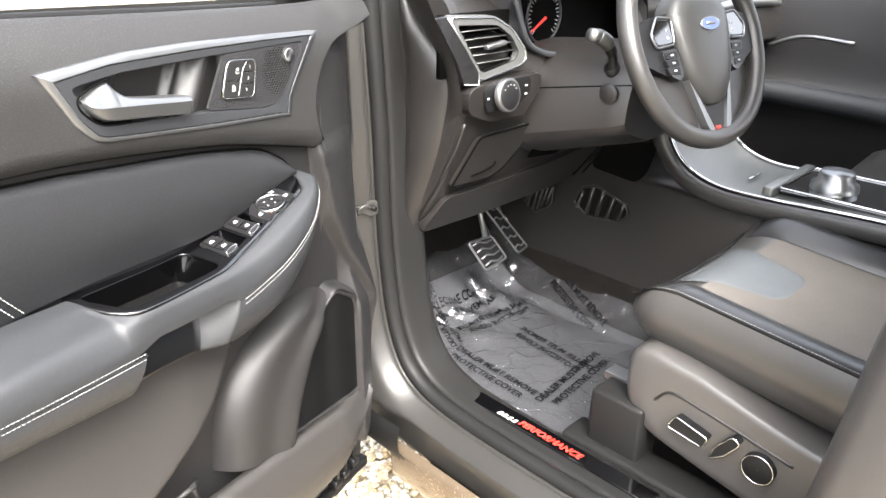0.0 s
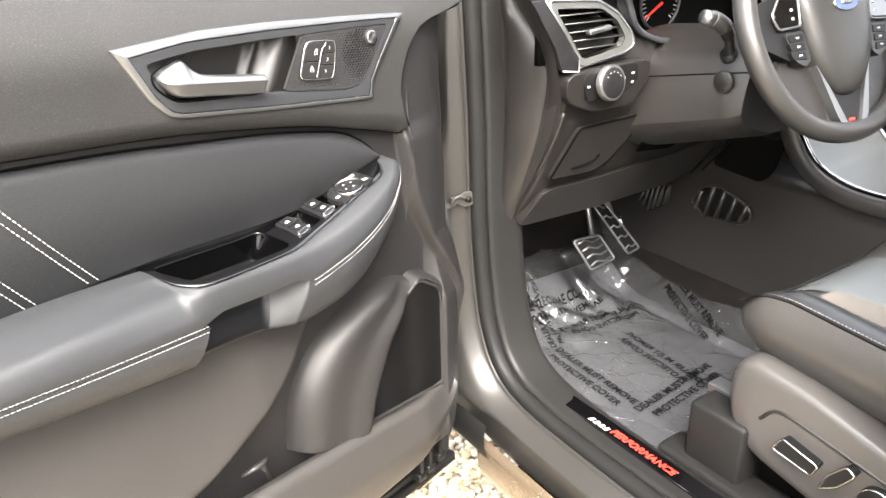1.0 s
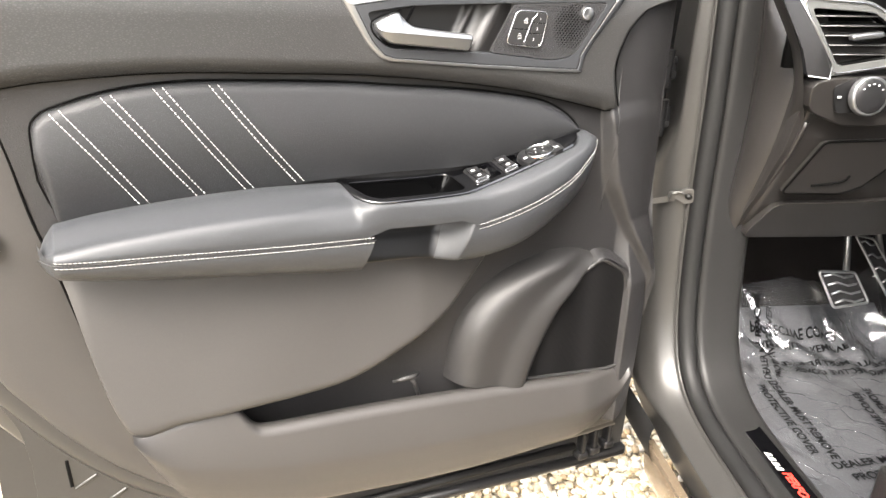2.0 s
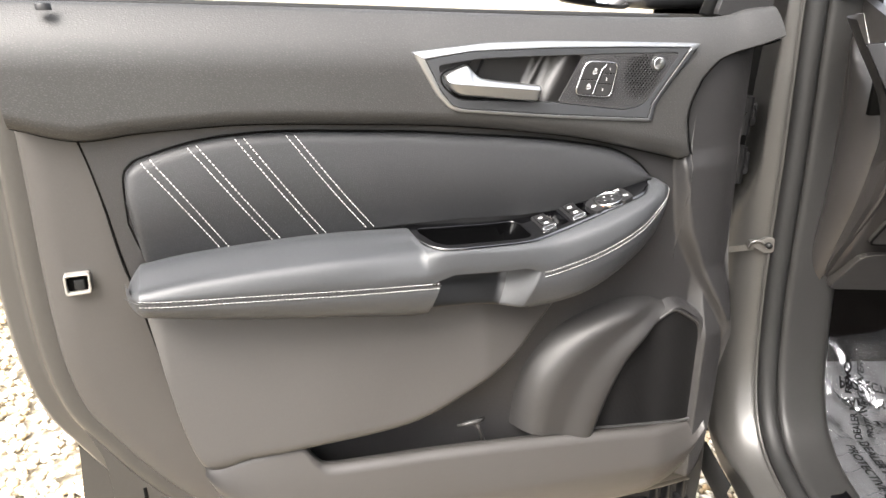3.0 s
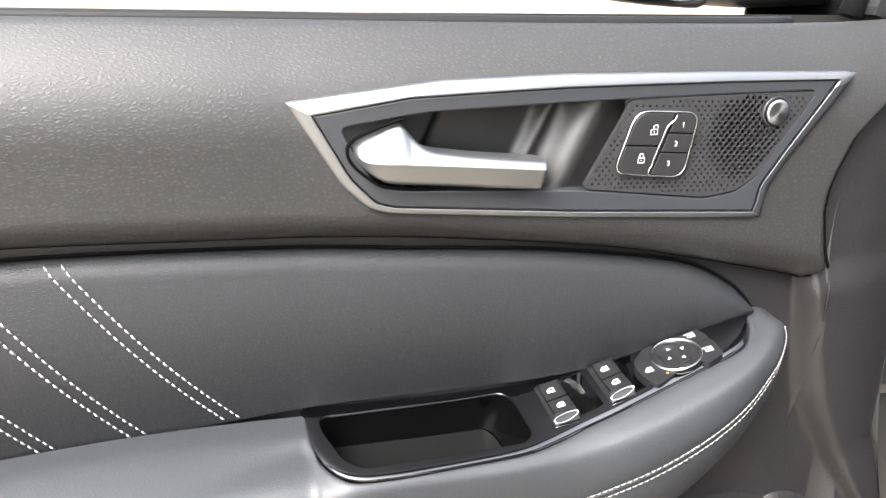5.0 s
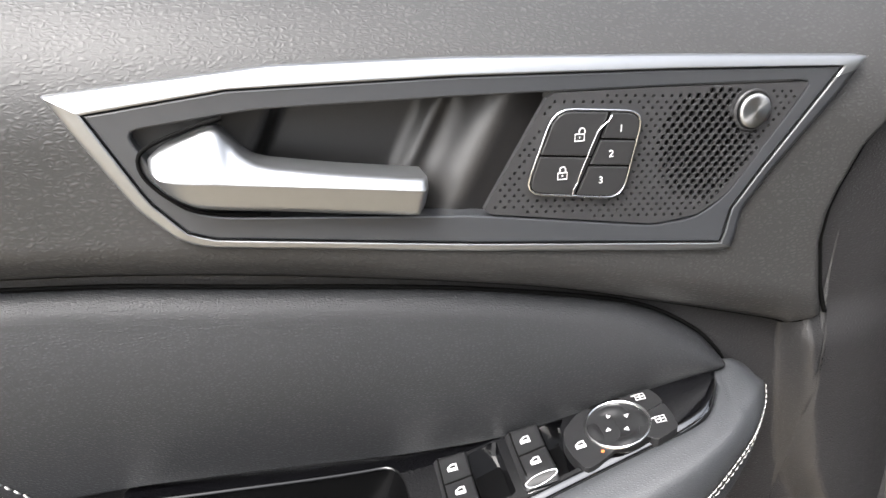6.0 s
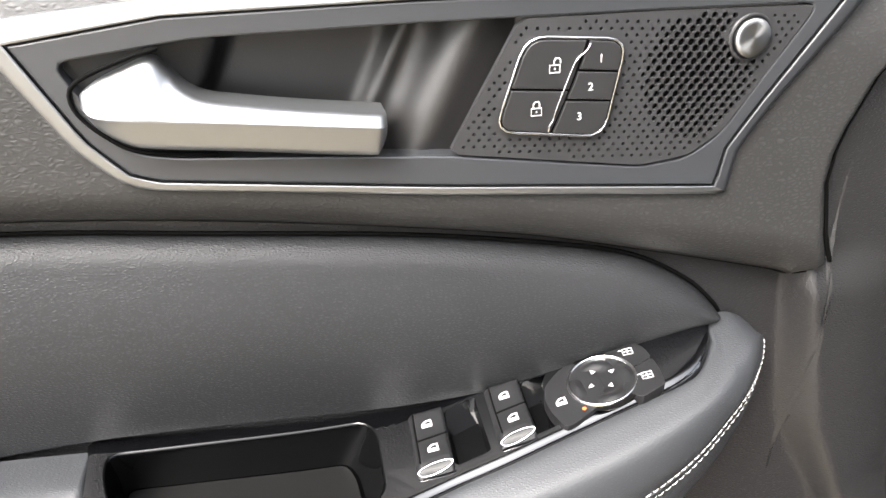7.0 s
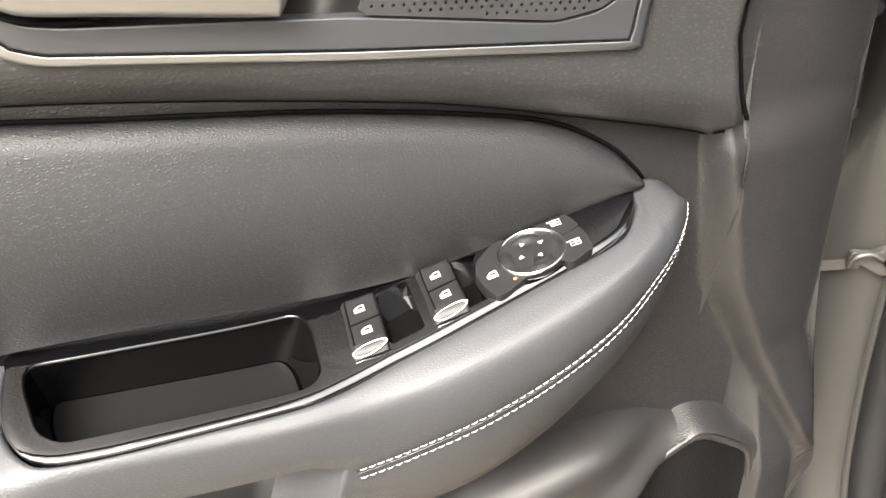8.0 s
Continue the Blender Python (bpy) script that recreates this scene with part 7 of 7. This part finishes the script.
part("mirror_glass", plate(gl, [], lambda a, b, d: (a, 0.268 + d + 0.30 * (b - 1.27) + 0.18 * (a - 0.35), b), 0.003), M_MIRROR, mirror, "mirror glass reflecting pale sky", smooth=False)
part("mirror_arm", box(0.43, 0.56, 0.20, 0.30, 1.198, 1.235, 0.015, 3), M_BUTTON, mirror, "black mirror foot")
sail = part("sail_panel", plate(rounded([(0.470, 1.195), (0.575, 1.195), (0.60, 1.45), (0.56, 1.45)], 0.01, 3), [], lambda a, b, d: (a, 0.062 + d, b), 0.03), M_DARK, mirror, "black sail panel", smooth=False)
part("frame_post", tube([(0.468, 0.085, 1.195), (0.505, 0.085, 1.30), (0.565, 0.085, 1.45)], 0.012, 8), M_RUBBER, mirror, "window frame post")

# ---- passenger side beyond the console
far_door = thing("door_2", "dark passenger door trim, closed", "car door", CAR, kind="structure")
far = spline([(1.44, 0.33), (1.43, 0.60), (1.40, 0.78), (1.37, 0.84), (1.41, 0.90), (1.43, 1.05), (1.45, 1.16), (1.50, 1.20)], 40)
part("trim", grid([[(u, v, z) for u, z in far] for v in np.linspace(0.62, -1.30, 30)]), M_DARK, far_door)
part("armrest", tube([(1.385, v, 0.835 + 0.02 * math.sin((v + 0.5) * 2)) for v in np.linspace(0.12, -0.62, 24)], 0.034, 12), M_PAD, far_door, "black armrest")
part("pull_trim", tube(spline([(1.405, 0.08, 0.985), (1.400, -0.02, 1.02), (1.398, -0.16, 1.015)], 18), 0.006, 8), M_SATIN, far_door, "silver pull trim")
glove = face("glove_box", [(0.96, 0.80), (0.95, 1.03), (1.38, 1.03), (1.38, 0.80)], 0.105, M_BUTTON, 0.02, (), "glove box lid", 0.02, -0.2, 0.006)
part("dash_strip", tube([(0.92 + 0.46 * k, 0.075 - 0.01 * k, 1.105 + 0.055 * k - 0.05 * k * k) for k in np.linspace(0, 1, 20)], 0.013, 8), M_SATIN, dash, "silver trim strip across the dashboard")
face("center_stack", [(0.665, 0.86), (0.665, 1.17), (0.925, 1.17), (0.925, 0.86)], 0.055, M_GLOSS, 0.04, (), "gloss black centre stack", 0.015, 0.12, 0.004)
for k in range(3):
    part("stack_knob", tube([(0.72 + 0.075 * k, 0.052, 0.975), (0.72 + 0.075 * k, 0.034, 0.975)], 0.014, 18), M_SATIN, dash, "silver rotary knob")
passenger_seat = thing("passenger_seat", "black leather passenger seat", "car seat", CAR)
rows = []
for v in np.linspace(-1.05, -0.25, 24):
    rows.append([(u, v, 0.735 - 0.03 * math.cos((u - 1.17) * 5.5) + 0.03 - 0.16 * max(0, (abs(u - 1.17) - 0.20) / 0.06) ** 2 - 0.25 * max(0, (v + 0.32) / 0.07) ** 2 * 0.25) for u in np.linspace(0.925, 1.415, 28)])
part("cushion", grid(rows), M_SEAT, passenger_seat, "leather cushion")
rows = []
for z in np.linspace(0.72, 1.30, 20):
    rows.append([(u, -1.00 - 0.35 * (z - 0.72) + 0.05 * math.cos((u - 1.17) * 5.5) * -1 + 0.05, z) for u in np.linspace(0.925, 1.415, 24)])
part("backrest", grid(rows), M_SEAT, passenger_seat, "leather backrest")
